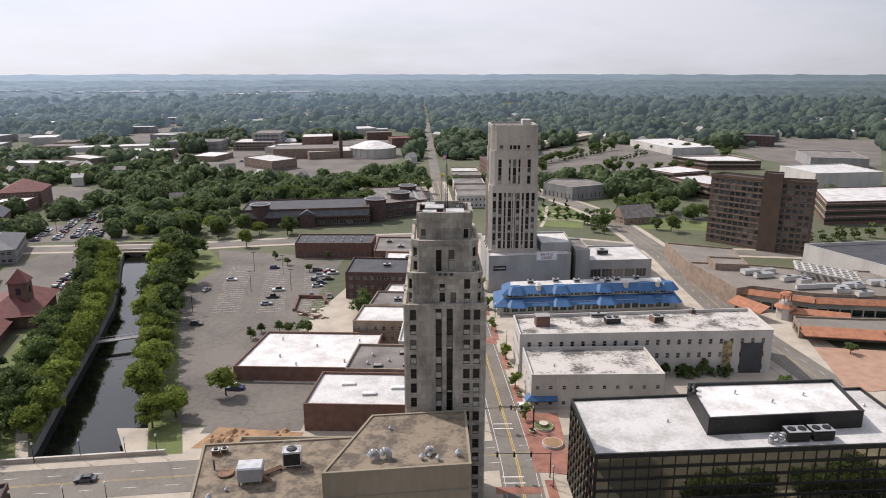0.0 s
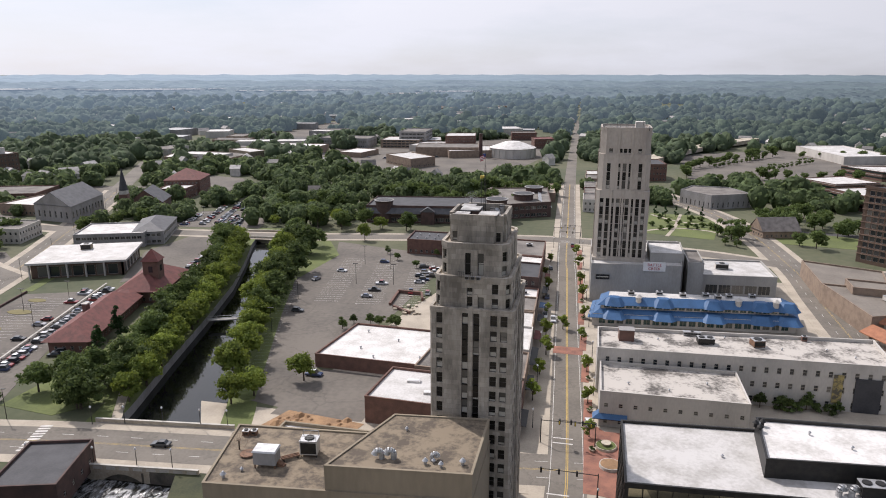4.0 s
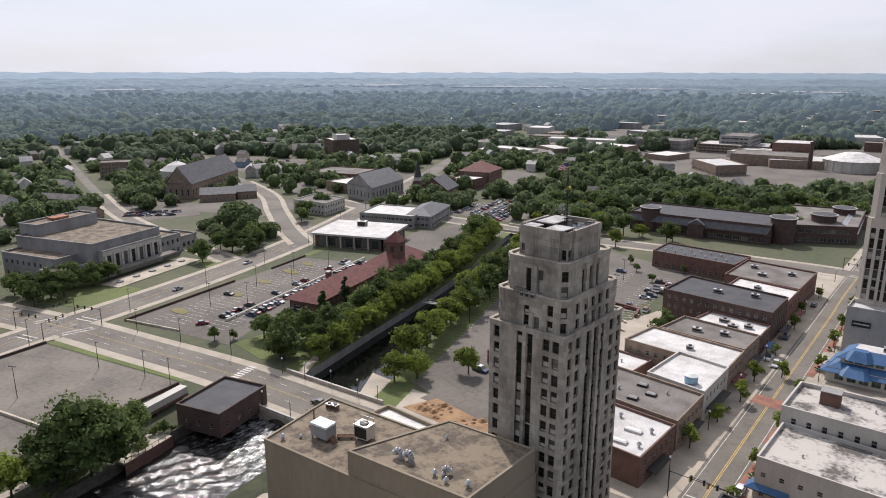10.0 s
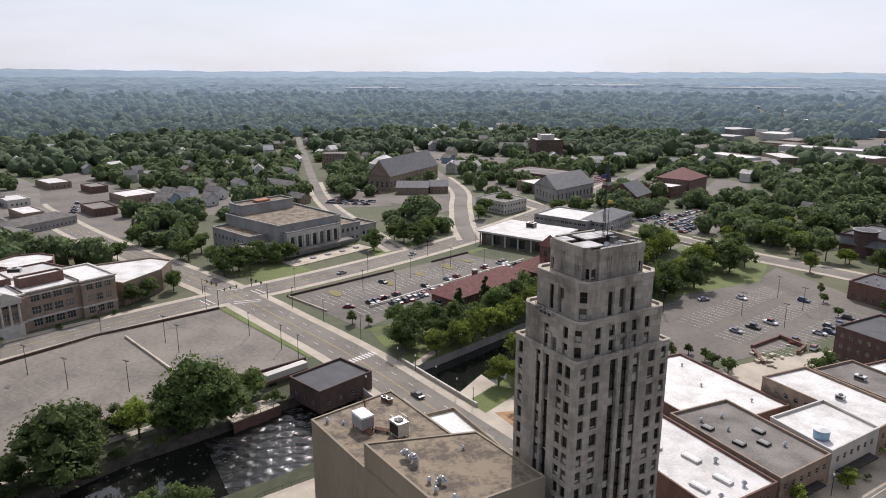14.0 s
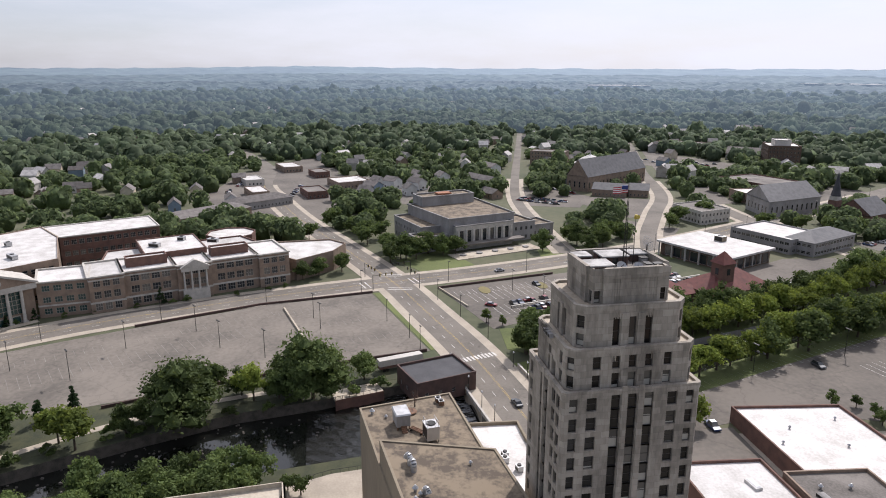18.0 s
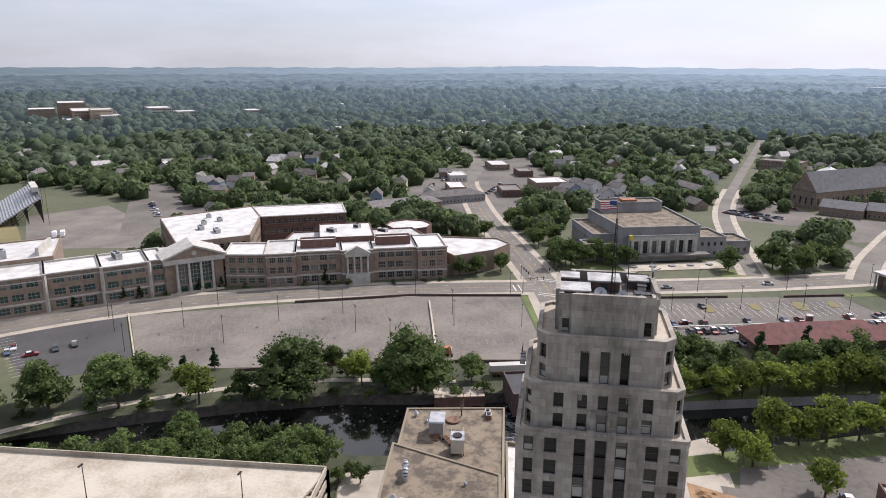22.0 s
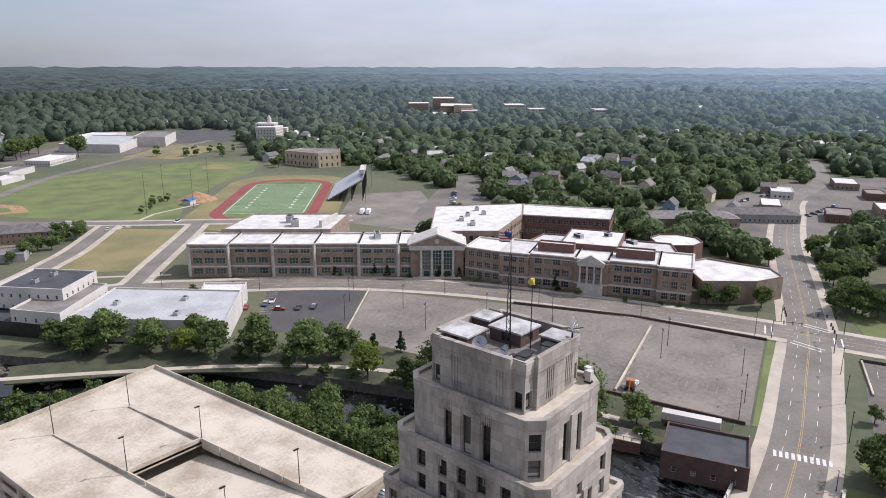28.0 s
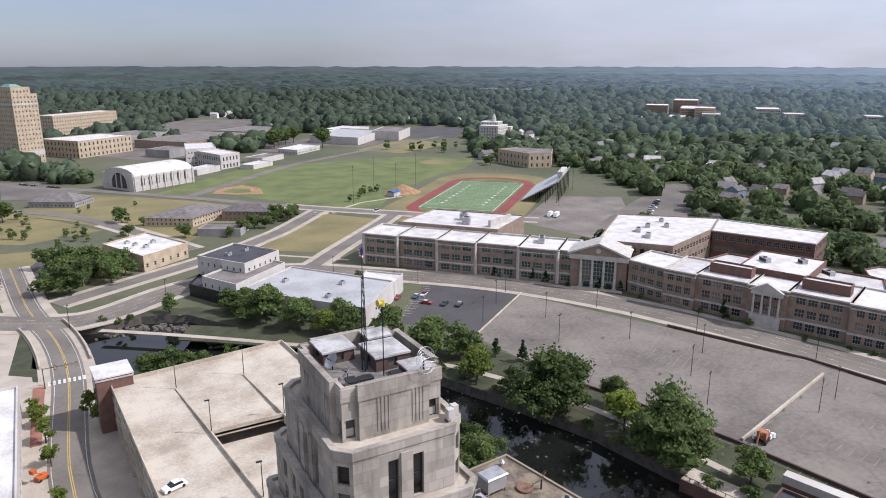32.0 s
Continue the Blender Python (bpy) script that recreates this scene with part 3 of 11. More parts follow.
LOTA = [(-183, -47), (-175, -90), (-159, -132), (-136, -186), (-96, -157), (-100, -126), (-110, -95), (-115, -68), (-121, -33)]
LOTA2 = [(-137, -189), (-97, -159), (-80, -182), (-112, -222)]
LOTB = [(-184, -19), (-205, 78), (-168, 92), (-152, 30), (-136, -8)]
LOTC = [(-75, 12), (-97, 78), (-112, 125), (-104, 165), (-112, 190), (-46, 172), (-52, 82), (-64, 54), (-60, 28), (-48, 6)]
LOTD = [(-222, 205), (-228, 250), (-182, 262), (-168, 210)]
LOTE = [(-178, 100), (-200, 150), (-196, 186), (-162, 184), (-148, 134)]
for nm, poly, m_, lab in (("lot_school", LOTA, OLDLOT, "empty cracked grey asphalt parking lot"), ("lot_school_dark", LOTA2, BLACKLOT, "dark asphalt parking lot"),
                          ("lot_depot", LOTB, LOT, "asphalt parking lot with faded bays"), ("lot_river", LOTC, LOT, "asphalt parking lot beside the canal"),
                          ("lot_church", LOTD, LOT, "asphalt parking lot with rows of cars"), ("lot_canal", LOTE, LOT, "narrow asphalt lot along the canal"),
                          ("lot_field", [(-214, -296), (-282, -353), (-322, -326), (-268, -258), (-225, -240)], OLDLOT, "worn asphalt lot behind the school"),
                          ("lot_far", [(100, 500), (214, 647), (330, 620), (230, 480)], LOT, "wide empty asphalt lot")):
    sheet(nm, poly, 0.058, m_, lab, "parking lot")


# ---- the tower ----
def octa(x0, y0, x1, y1, c):
    return [(x0 + c, y0), (x1 - c, y0), (x1, y0 + c), (x1, y1 - c), (x1 - c, y1), (x0 + c, y1), (x0, y1 - c), (x0, y0 + c)]


TX0, TY0, TX1, TY1 = -8.8, -35.7, 6.1, -16.2
TCX, TCY = (TX0 + TX1) / 2, (TY0 + TY1) / 2
HX, HY = (TX1 - TX0) / 2, (TY1 - TY0) / 2
FH = 2.85


def notched(hx, hy, n, e):
    """A block whose corners are stepped in by e over the length n."""
    q = [(hx - n, -hy), (hx - n, -hy + e), (hx - e, -hy + e), (hx - e, -hy + n), (hx, -hy + n)]
    out = []
    for sx, sy in ((1, 1), (1, -1), (-1, -1), (-1, 1)):
        k = [(x * sx, y * sy) for x, y in q]
        out += k if sx * sy > 0 else k[::-1]
    return out


TOWERGLASS = glass_mat("tower_window_glass", (0.012, 0.012, 0.011), 0.2, 0.62, 0.3)


def add_blinds(m):
    """Pale blinds drawn half way behind some of the sashes."""
    n, l = m.node_tree.nodes, m.node_tree.links
    b = n["Principled BSDF"]
    old = b.inputs["Base Color"].links[0].from_socket
    co, sp, lowr, hi, pick, both, info, mx = (n.new("ShaderNode" + k) for k in ("TexCoord", "SeparateXYZ", "Math", "Math", "Math", "Math", "ObjectInfo", "Mix"))
    l.new(co.outputs["Generated"], sp.inputs[0])
    # the blind reaches a height of its own in each window
    hi.operation = "FRACT"
    lowr.operation = "MULTIPLY"
    lowr.inputs[1].default_value = 7.31
    l.new(info.outputs["Random"], lowr.inputs[0])
    l.new(lowr.outputs[0], hi.inputs[0])
    pick.operation = "MULTIPLY"
    pick.inputs[1].default_value = 0.62
    l.new(hi.outputs[0], pick.inputs[0])
    both.operation = "LESS_THAN"
    l.new(sp.outputs["Z"], both.inputs[0])
    l.new(pick.outputs[0], both.inputs[1])
    some = n.new("ShaderNodeMath")
    some.operation = "GREATER_THAN"
    some.inputs[1].default_value = 0.5
    l.new(info.outputs["Random"], some.inputs[0])
    on = n.new("ShaderNodeMath")
    on.operation = "MULTIPLY"
    l.new(both.outputs[0], on.inputs[0])
    l.new(some.outputs[0], on.inputs[1])
    mx.data_type = "RGBA"
    l.new(on.outputs[0], mx.inputs["Factor"])
    l.new(old, mx.inputs["A"])
    mx.inputs["B"].default_value = (0.40, 0.38, 0.33, 1)
    l.new(mx.outputs["Result"], b.inputs["Base Color"])


add_blinds(TOWERGLASS)


def build_tower():
    t = thing("tower", Matrix.Translation((TCX, TCY, 0)), "tall stepped art deco tower of weathered grey limestone", "tower")
    levels = [(HX, HY, 0.35, -1.0, 47.4), (HX - 0.75, HY - 0.8, 1.0, 47.4, 53.0), (HX - 1.5, HY - 2.1, 1.25, 53.0, 58.6), (HX - 2.45, HY - 4.0, 1.2, 58.6, 63.6)]
    for k, (hx, hy, c, z0, z1) in enumerate(levels):
        wall = M()
        poly = octa(-hx, -hy, hx, hy, c) if k < 3 else ccw(notched(hx, hy, 1.75, 0.4))
        for i, (a, b) in enumerate(zip(poly, poly[1:] + poly[:1])):
            L = math.dist(a, b)
            u, nrm = (Vector(b) - Vector(a)).normalized(), None
            nrm = Vector((u.y, -u.x))
            rects, strips = [], []
            wide = abs(nrm.x) > 0.9
            main = L > 4
            if k == 0 and main:
                rows = [47.4 - 2.3 - FH * r for r in range(15)]
                cols = [(0.7, 1.6), (3.1, 4.3), (L - 4.3, L - 3.1), (L - 1.6, L - 0.7)] if wide else [(0.9, 1.8), (L - 3.7, L - 2.7), (L - 1.9, L - 0.9)]
                rects = [(u0 - 0.1, z - 0.25, u1 + 0.12, z + 1.72) for z in rows for u0, u1 in cols]
                mid = [(L / 2 - 3.0, L / 2 - 1.7), (L / 2 - 0.65, L / 2 + 0.65), (L / 2 + 1.7, L / 2 + 3.0)] if wide else [(5.4, 6.5), (7.4, 8.5)]
                strips = [(u0, z - 0.25, u1, z + FH - 0.25) for z in rows for u0, u1 in mid]
            elif k == 1 and main:
                cols = [(L * 0.15, L * 0.15 + 1.15), (L * 0.85 - 1.15, L * 0.85)] if wide else [(L - 2.3, L - 1.2)]
                rects = [(u0, z, u1, z + 1.85) for z in (47.8, 50.4) for u0, u1 in cols]
                mid = [(L / 2 - 2.85 + 2.3 * q, L / 2 - 1.75 + 2.3 * q) for q in range(3)] if wide else [(4.7, 5.7), (6.7, 7.7)]
                strips = [(u0, 47.5, u1, 49.8) for u0, u1 in mid]
                rects += [(u0, 50.4, u1, 52.2) for u0, u1 in mid] if wide else [(4.7, 50.0, 5.7, 51.4)]
            elif k == 1:
                rects = [(L / 2 - 0.5, z, L / 2 + 0.5, z + 1.85) for z in (47.8, 50.4)]
            elif k == 2 and main:
                mid = [(L / 2 - 2.75 + 2.25 * q, L / 2 - 1.75 + 2.25 * q) for q in range(3)] if wide else [(L / 2 - 1.6, L / 2 - 0.6), (L / 2 + 0.7, L / 2 + 1.7)]
                strips = [(u0, 53.3, u1, 57.3) for u0, u1 in mid]
            elif k == 2:
                rects = [(L / 2 - 0.55, z, L / 2 + 0.55, z + 1.75) for z in (53.4, 55.9)]
            elif k == 3 and 1.2 < L < 2:
                rects = [(L / 2 - 0.5, 58.9, L / 2 + 0.5, 60.6)]
            if k == 3 and main:
                # groups of flutes on the plain faces
                for uc in ((L * 0.16, L * 0.80) if wide else (L * 0.25, L * 0.75)):
                    for q in range(4):
                        o = Vector(a) + u * (uc + q * 0.34)
                        p0, p1 = o + nrm * 0.06, o + u * 0.17 + nrm * 0.06
                        part("flute", M().prism([tuple(o), tuple(p0), tuple(p1), tuple(o + u * 0.17)][::-1], 59.2, 62.4), LIME, t)
            if k in (1, 2) and main and wide:
                for uc in (L * 0.30, L * 0.66):
                    for q in range(4):
                        o = Vector(a) + u * (uc + q * 0.22)
                        p0, p1 = o + nrm * 0.05, o + u * 0.11 + nrm * 0.05
                        part("flute", M().prism([tuple(o), tuple(p0), tuple(p1), tuple(o + u * 0.11)][::-1], z1 - 1.5, z1 - 0.4), LIME, t)
            facade(wall, t, a, b, z0, z1, rects + strips, 0.38, "sash", FRAMED, TOWERGLASS, split=faces_walk(a, b, TCX, TCY))
            # proud piers between the dark strips
            if strips and k < 3 and main:
                us = sorted({s[0] for s in strips} | {s[2] for s in strips})
                zt = max(s[3] for s in strips)
                for u0, u1 in zip(us[1:-1:2], us[2:-1:2]):
                    o, o2 = Vector(a) + u * (u0 + 0.12), Vector(a) + u * (u1 - 0.12)
                    part("pier", M().prism([tuple(o), tuple(o2), tuple(o2 + nrm * 0.16), tuple(o + nrm * 0.16)][::-1], max(z0, 2), zt + 0.5), LIME, t)
        part("wall", wall, LIME, t)
        out, inn = inset(poly, -0.10), inset(poly, 0.45)
        led = M()
        if k < 3:
            # low parapet round each terrace, with the terrace floor inside it
            for q in range(len(poly)):
                r = (q + 1) % len(poly)
                led.prism([out[q], out[r], inn[r], inn[q]], z1 - 0.35, z1 + 0.45)
            part("parapet", led, LIME, t)
            part("terrace", M().prism(inn, z1 - 0.1, z1 + 0.08), CONCRETE, t)
        else:
            for q in range(len(poly)):
                r = (q + 1) % len(poly)
                led.prism([out[q], out[r], inn[r], inn[q]], z1 - 1.3, z1 + (0.1 if q % 5 in (0, 4) else -0.15))
            part("parapet", led, LIME, t)
            part("roof", M().prism(inset(poly, 0.3), z1 - 1.6, z1 - 1.2), GREYROOF, t)
    return t


build_tower()
ZR = 62.4      # the crown's roof


CROWNROOF = mat("weathered_pale_roof", (0.46, 0.45, 0.43), 0.8, (0.22, 0.21, 0.20), 0.6, 3.0, 0.27, 0.1)


def roof_house(x0, y0, x1, y1, h, label):
    ob = thing("roof_house", Matrix.Translation((TCX, TCY, ZR)), label, "roof house")
    w = M()
    ring = [(x0, y0), (x1, y0), (x1, y1), (x0, y1)]
    for a, b in zip(ring, ring[1:] + ring[:1]):
        L = math.dist(a, b)
        facade(w, ob, a, b, 0, h, [(L / 2 - 0.45, 0.2, L / 2 + 0.45, h - 0.15)] if L > 2.2 else [], 0.2, "plain", FRAMED, GLASS)
    part("wall", w, BRICK_DARK, ob)
    part("roof", M().box(x0 - 0.15, y0 - 0.15, h, x1 + 0.15, y1 + 0.15, h + 0.18), CROWNROOF, ob, "weathered pale roof")
    return ob


roof_house(0.4, -5.2, 3.4, -2.0, 1.1, "small brick lift house with a white roof")
roof_house(-3.4, -2.0, -0.2, 1.6, 1.25, "brick lift house with a white roof on the crown")
roof_house(-4.0, 2.8, -1.8, 5.0, 1.0, "low brick roof house with a white cap")
roof_house(-3.8, -5.3, -1.6, -3.2, 1.1, "low dark roof hatch house")


def lattice_mast():
    ob = thing("radio_mast", pose(TCX + 0.5, TCY + 0.7, ZR, 0, 0, 72), "black lattice radio mast with a small striped flag", "mast")
    m = M()
    for a in range(3):
        x, y = 0.28 * math.cos(a * 2.094), 0.28 * math.sin(a * 2.094)
        m.tube((x, y, 0), (x * 0.35, y * 0.35, 9.2), 0.05, 0.03, 5)
        for i in range(12):
            x2, y2 = 0.28 * math.cos((a + 1) * 2.094), 0.28 * math.sin((a + 1) * 2.094)
            s0, s1 = 1 - i * 0.054, 1 - (i + 1) * 0.054
            m.tube((x * s0, y * s0, i * 0.76), (x2 * s1, y2 * s1, (i + 1) * 0.76), 0.018, 0.018, 4)
    part("lattice", m, DARKMETAL, ob)
    part("tip", M().tube((0, 0, 9.1), (0, 0, 12.2), 0.035, 0.012, 6), DARKMETAL, ob)
    fl = [M(), M()]
    for s in range(7):
        for c in range(6):
            p = [(-0.1 - 0.32 * q, 0.14 * math.sin(q * 1.3), 11.2 - 0.13 * r - 0.05 * q) for q, r in ((c, s), (c + 1, s), (c + 1, s + 1), (c, s + 1))]
            fl[s % 2].face(p)
    part("red_stripe", fl[0], FLAGRED, ob)
    part("white_stripe", fl[1], FLAGWHITE, ob)
    part("canton", M().box(-0.9, -0.06, 10.7, -0.12, 0.16, 11.2), FLAGBLUE, ob)


FLAGRED = mat("flag_red", (0.40, 0.04, 0.05), 0.8, (0.3, 0.03, 0.04))
FLAGWHITE = mat("flag_white", (0.75, 0.74, 0.72), 0.8, (0.6, 0.6, 0.6))
FLAGBLUE = mat("flag_blue", (0.03, 0.05, 0.18), 0.8, (0.02, 0.04, 0.14))
ORANGE = mat("orange_paint", (0.55, 0.12, 0.02), 0.6, (0.4, 0.09, 0.02))
YELLOW = mat("yellow_paint", (0.55, 0.42, 0.06), 0.6, (0.4, 0.3, 0.05))
lattice_mast()
pole = thing("siren_pole", Matrix.Translation((TCX - 0.5, TCY + 2.5, ZR)), "yellow warning siren on a slim pole", "siren")
part("pole", M().tube((0, 0, 0), (0, 0, 6.6), 0.06, 0.04, 8), DARKMETAL, pole, "dark slim pole")
part("horn", M().tube((-0.2, 0, 6.7), (0.5, 0.1, 6.8), 0.1, 0.28, 12), YELLOW, pole, "yellow flared horn")
part("motor", M().cyl(0, 0, 6.45, 7.0, 0.25, 0.2, 10), YELLOW, pole)


def dish(x, y, z, r, turn, tilt, label="white satellite dish on a stub pole", material=None, wire=False):
    ob = thing("satellite_dish", pose(x, y, z, 0, 0, turn), label, "dish")
    m = M()
    n, rings = 14, 4
    tip = Matrix.Rotation(radians(tilt), 3, "X")

    def at(a, b):
        rr, w = r * a / rings, 2 * math.pi * b / n
        v = tip @ Vector((rr * math.cos(w), rr * math.sin(w), 0.28 * rr * rr / r))
        return (v.x, v.y, v.z + r * 1.1)
    for q in range(rings):
        for s_ in range(n):
            if wire:
                m.tube(at(q + 1, s_), at(q + 1, s_ + 1), 0.017, 0.017, 4)
                m.tube(at(q, s_), at(q + 1, s_), 0.017, 0.017, 4)
            else:
                m.face([at(q, s_), at(q + 1, s_), at(q + 1, s_ + 1), at(q, s_ + 1)])
    part("reflector", m, material or STEEL, ob)
    part("stand", M().tube((0, 0, 0), (0, 0, r * 1.05), r * 0.09, r * 0.07, 6), DARKMETAL, ob)
    part("feed", M().tube((0, 0, r * 1.1), tuple(tip @ Vector((0, 0, r * 0.9)) + Vector((0, 0, r * 1.1))), 0.03, 0.06, 5), DARKMETAL, ob)
    return ob


dish(TCX + 3.0, TCY - 0.8, ZR, 0.75, 100, 50)
dish(TCX + 2.6, TCY + 1.8, ZR, 0.6, 60, 55)
dish(TCX - 2.8, TCY + 5.6, ZR + 0.9, 1.15, 200, 75, "grey wire mesh dish at the crown's edge", STEEL, True)
for dx, dy, sx, sy, sz in ((2.6, -2.9, 0.9, 0.7, 0.9), (1.7, 3.6, 1.1, 0.8, 0.7), (3.2, 4.2, 0.8, 1.0, 1.1), (-0.9, 4.2, 0.9, 0.9, 0.8), (2.9, 2.9, 0.5, 0.5, 0.6)):
    u = thing("roof_vent_unit", Matrix.Translation((TCX + dx, TCY + dy, ZR)), "small grey vent unit on the crown's roof", "vent")
    part("cabinet", M().box(-sx / 2, -sy / 2, 0, sx / 2, sy / 2, sz), STEEL, u)
    part("cap", M().prism(octa(-sx * 0.6, -sy * 0.6, sx * 0.6, sy * 0.6, 0.1), sz, sz + 0.12), DARKMETAL, u)
# things on the terraces
for dx, dy, dz in ((-4.9, 6.5, 58.7), (-5.6, 6.0, 58.7)):
    u = thing("terrace_unit", Matrix.Translation((TCX + dx, TCY + dy, dz)), "white air-conditioning unit on a terrace", "air conditioner")
    part("cabinet", M().box(-0.3, -0.3, 0.15, 0.3, 0.3, 1.2), WHITEWALL, u)
    part("foot", M().box(-0.35, -0.35, 0, 0.35, 0.35, 0.15), DARKMETAL, u)
for i in range(3):
    u = thing("balcony_unit", Matrix.Translation((TCX - 0.9 + i * 1.0, TCY - HY + 0.25, 53.1)), "window air conditioner on the balcony ledge", "air conditioner")
    part("cabinet", M().box(-0.35, -0.3, 0, 0.35, 0.3, 0.6), GREYWALL, u)
    part("grille", M().box(-0.28, -0.33, 0.08, 0.28, -0.3, 0.52), DARKMETAL, u)
rail = thing("balcony_rail", Matrix.Translation((TCX - 1.2, TCY - HY + 0.05, 53.4)), "black iron balcony railing", "railing")
part("top_rail", M().box(-1.3, -0.03, 1.0, 1.3, 0.03, 1.06), DARKMETAL, rail)
for i in range(9):
    part("bar", M().box(-1.28 + i * 0.32, -0.02, 0, -1.24 + i * 0.32, 0.02, 1.0), DARKMETAL, rail)

# ---- downtown buildings ----
building("bank_building", "six-storey tan rendered building with a brown gravel roof", [(-41, -59.8), (2.5, -55.5), (2.5, -37), (-44.5, -41)], 23.6, TAN, BROWNROOF, floors=0, parapet=0.22)
building("raised_roof_block", "raised tan roof block with a stained gravel roof", [(-20.8, -57.6), (2.4, -55.2), (2.4, -37.3), (-14.6, -39)], 28.0, TAN, BROWNROOF, floors=0, parapet=0.16)
building("white_strip_annex", "annex with a bright white roof behind a tan parapet", [(-43, -40.5), (-9, -37.2), (-9, -27.5), (-42, -27)], 17.2, TAN, WHITEROOF, floors=0, parapet=0.7, coping=TAN)


def rooftop_unit(x, y, z, sx, sy, sz, turn=0.0, label="grey rooftop air handling unit with fan", fans=1, material=None, legs=0.3, louvre=True):
    ob = thing("rooftop_unit", pose(x, y, z, 0, 0, turn), label, "air conditioner")
    b = M().box(-sx / 2, -sy / 2, legs if sx > 2.4 else 0, sx / 2, sy / 2, sz)
    part("cabinet", b, material or STEEL, ob)
    part("rim", M().box(-sx / 2 - 0.05, -sy / 2 - 0.05, sz, sx / 2 + 0.05, sy / 2 + 0.05, sz + 0.1), STEEL, ob)
    for i in range(fans):
        xx = (i - (fans - 1) / 2) * sx / max(fans, 1)
        r = min(sx / max(fans, 1), sy) * 0.38
        part("fan_guard", M().cyl(xx, 0, sz + 0.1, sz + 0.3, r, r * 0.95, 14), DARKMETAL, ob)
    if louvre:
        part("louvre", M().box(-sx / 2 + 0.15, -sy / 2 - 0.04, legs + 0.2, sx / 2 - 0.15, -sy / 2, sz - 0.25), DARKMETAL, ob)
    for qx in (-1, 1) if sx > 2.4 else ():
        for qy in (-1, 1):
            part("leg", M().box(qx * sx * 0.45 - 0.06, qy * sy * 0.45 - 0.06, 0, qx * sx * 0.45 + 0.06, qy * sy * 0.45 + 0.06, legs), DARKMETAL, ob)
    return ob


def vent(x, y, z, s=1.0, label="round galvanised vent on a flat roof", material=None):
    ob = thing("roof_vent", Matrix.Translation((x, y, z)), label, "vent")
    part("pipe", M().cyl(0, 0, 0, 0.6 * s, 0.22 * s, None, 10), material or STEEL, ob)
    part("hood", M().cyl(0, 0, 0.55 * s, 0.95 * s, 0.42 * s, 0.1 * s, 10), material or STEEL, ob)


def gooseneck(x, y, z, turn, s=1.0):
    ob = thing("gooseneck_vent", pose(x, y, z, 0, 0, turn), "curved galvanised gooseneck duct on the roof", "vent")
    m = M()
    pts = [(0, 0, 0), (0, 0, 0.9 * s)] + [(0.55 * s - 0.55 * s * math.cos(a), 0, 0.9 * s + 0.55 * s * math.sin(a)) for a in (0.5, 1.05, 1.57, 2.1, 2.6)]
    for a, b in zip(pts, pts[1:]):
        m.tube(a, b, 0.48 * s, 0.48 * s, 10)
    part("duct", m, STEEL, ob)
    part("mouth", M().tube(pts[-1], (pts[-1][0] + 0.1, 0, pts[-1][2] - 0.35), 0.5 * s, 0.6 * s, 10), STEEL, ob)


ZN = 23.38
ac = rooftop_unit(-27.4, -47.7, ZN, 3.0, 2.3, 3.0, 8, "pale condenser unit with a railed top on the tan roof", 1, WHITEWALL, 0.5)
for qx in (-1.35, 0.0, 1.35):
    for qy in (-1.0, 1.0):
        part("rail_post", M().box(qx - 0.03, qy - 0.03, 3.1, qx + 0.03, qy + 0.03, 4.0), STEEL, ac)
for qy in (-1.0, 1.0):
    part("rail", M().box(-1.38, qy - 0.03, 3.95, 1.38, qy + 0.03, 4.02), STEEL, ac)
hut = thing("roof_hut", pose(-33.2, -52.4, ZN, 0, 0, 6), "small tan roof hut with a pale lid and steps", "roof hut")
part("wall", M().box(-1.9, -1.3, 0.7, 1.9, 1.3, 3.0), GREYWALL, hut, "weathered grey sheet wall")
for qx in (-1.7, 1.7):
    for qy in (-1.1, 1.1):
        part("leg", M().box(qx - 0.1, qy - 0.1, 0, qx + 0.1, qy + 0.1, 0.7), RUST, hut)
part("lid", M().prism(rect(-2.1, -1.5, 2.1, 1.5), 3.0, 3.25, 0, rect(-1.9, -1.3, 1.9, 1.3)), STEEL, hut)
for q in range(4):
    part("step", M().box(1.9 + q * 0.3, -0.5, 0, 2.2 + q * 0.3, 0.5, 0.9 - q * 0.22), RUST, hut)
duct = thing("roof_duct", pose(-30.2, -49.8, ZN, 0, 0, 40), "rusty pipe rack between the roof units", "duct")
for q in range(3):
    part("pipe", M().tube((-1.6, -0.4 + 0.4 * q, 0.5), (1.6, -0.4 + 0.4 * q, 0.5), 0.14, 0.14, 8), RUST, duct)
for q in (-1.2, 1.2):
    part("bracket", M().box(q - 0.08, -0.6, 0, q + 0.08, 0.6, 0.36), DARKMETAL, duct)
dish(-40.2, -48.9, ZN, 1.6, 20, 60, "large rusty mesh satellite dish lying on the roof", RUST, True)
base = thing("dish_stand", pose(-37.9, -50.2, ZN), "rusty ring stand of an old dish", "stand")
part("ring", M().cyl(0, 0, 0.25, 0.4, 1.4, 1.3, 16), RUST, base)
part("hub", M().cyl(0, 0, 0, 0.25, 0.5, 0.4, 8), RUST, base)
for x, y, sx in ((-41.4, -44.0, 1.2), (-40.0, -43.6, 1.0)):
    rooftop_unit(x, y, ZN, sx, 1.0, 0.9, 4, "small rusty condenser on the roof's edge", 1, RUST, 0.15)
vent(-38.5, -57.5, ZN, 1.3)
vent(-36.5, -55.0, ZN, 0.8)
ZU = 27.84
gooseneck(-12.6, -53.4, ZU, 200, 1.0)
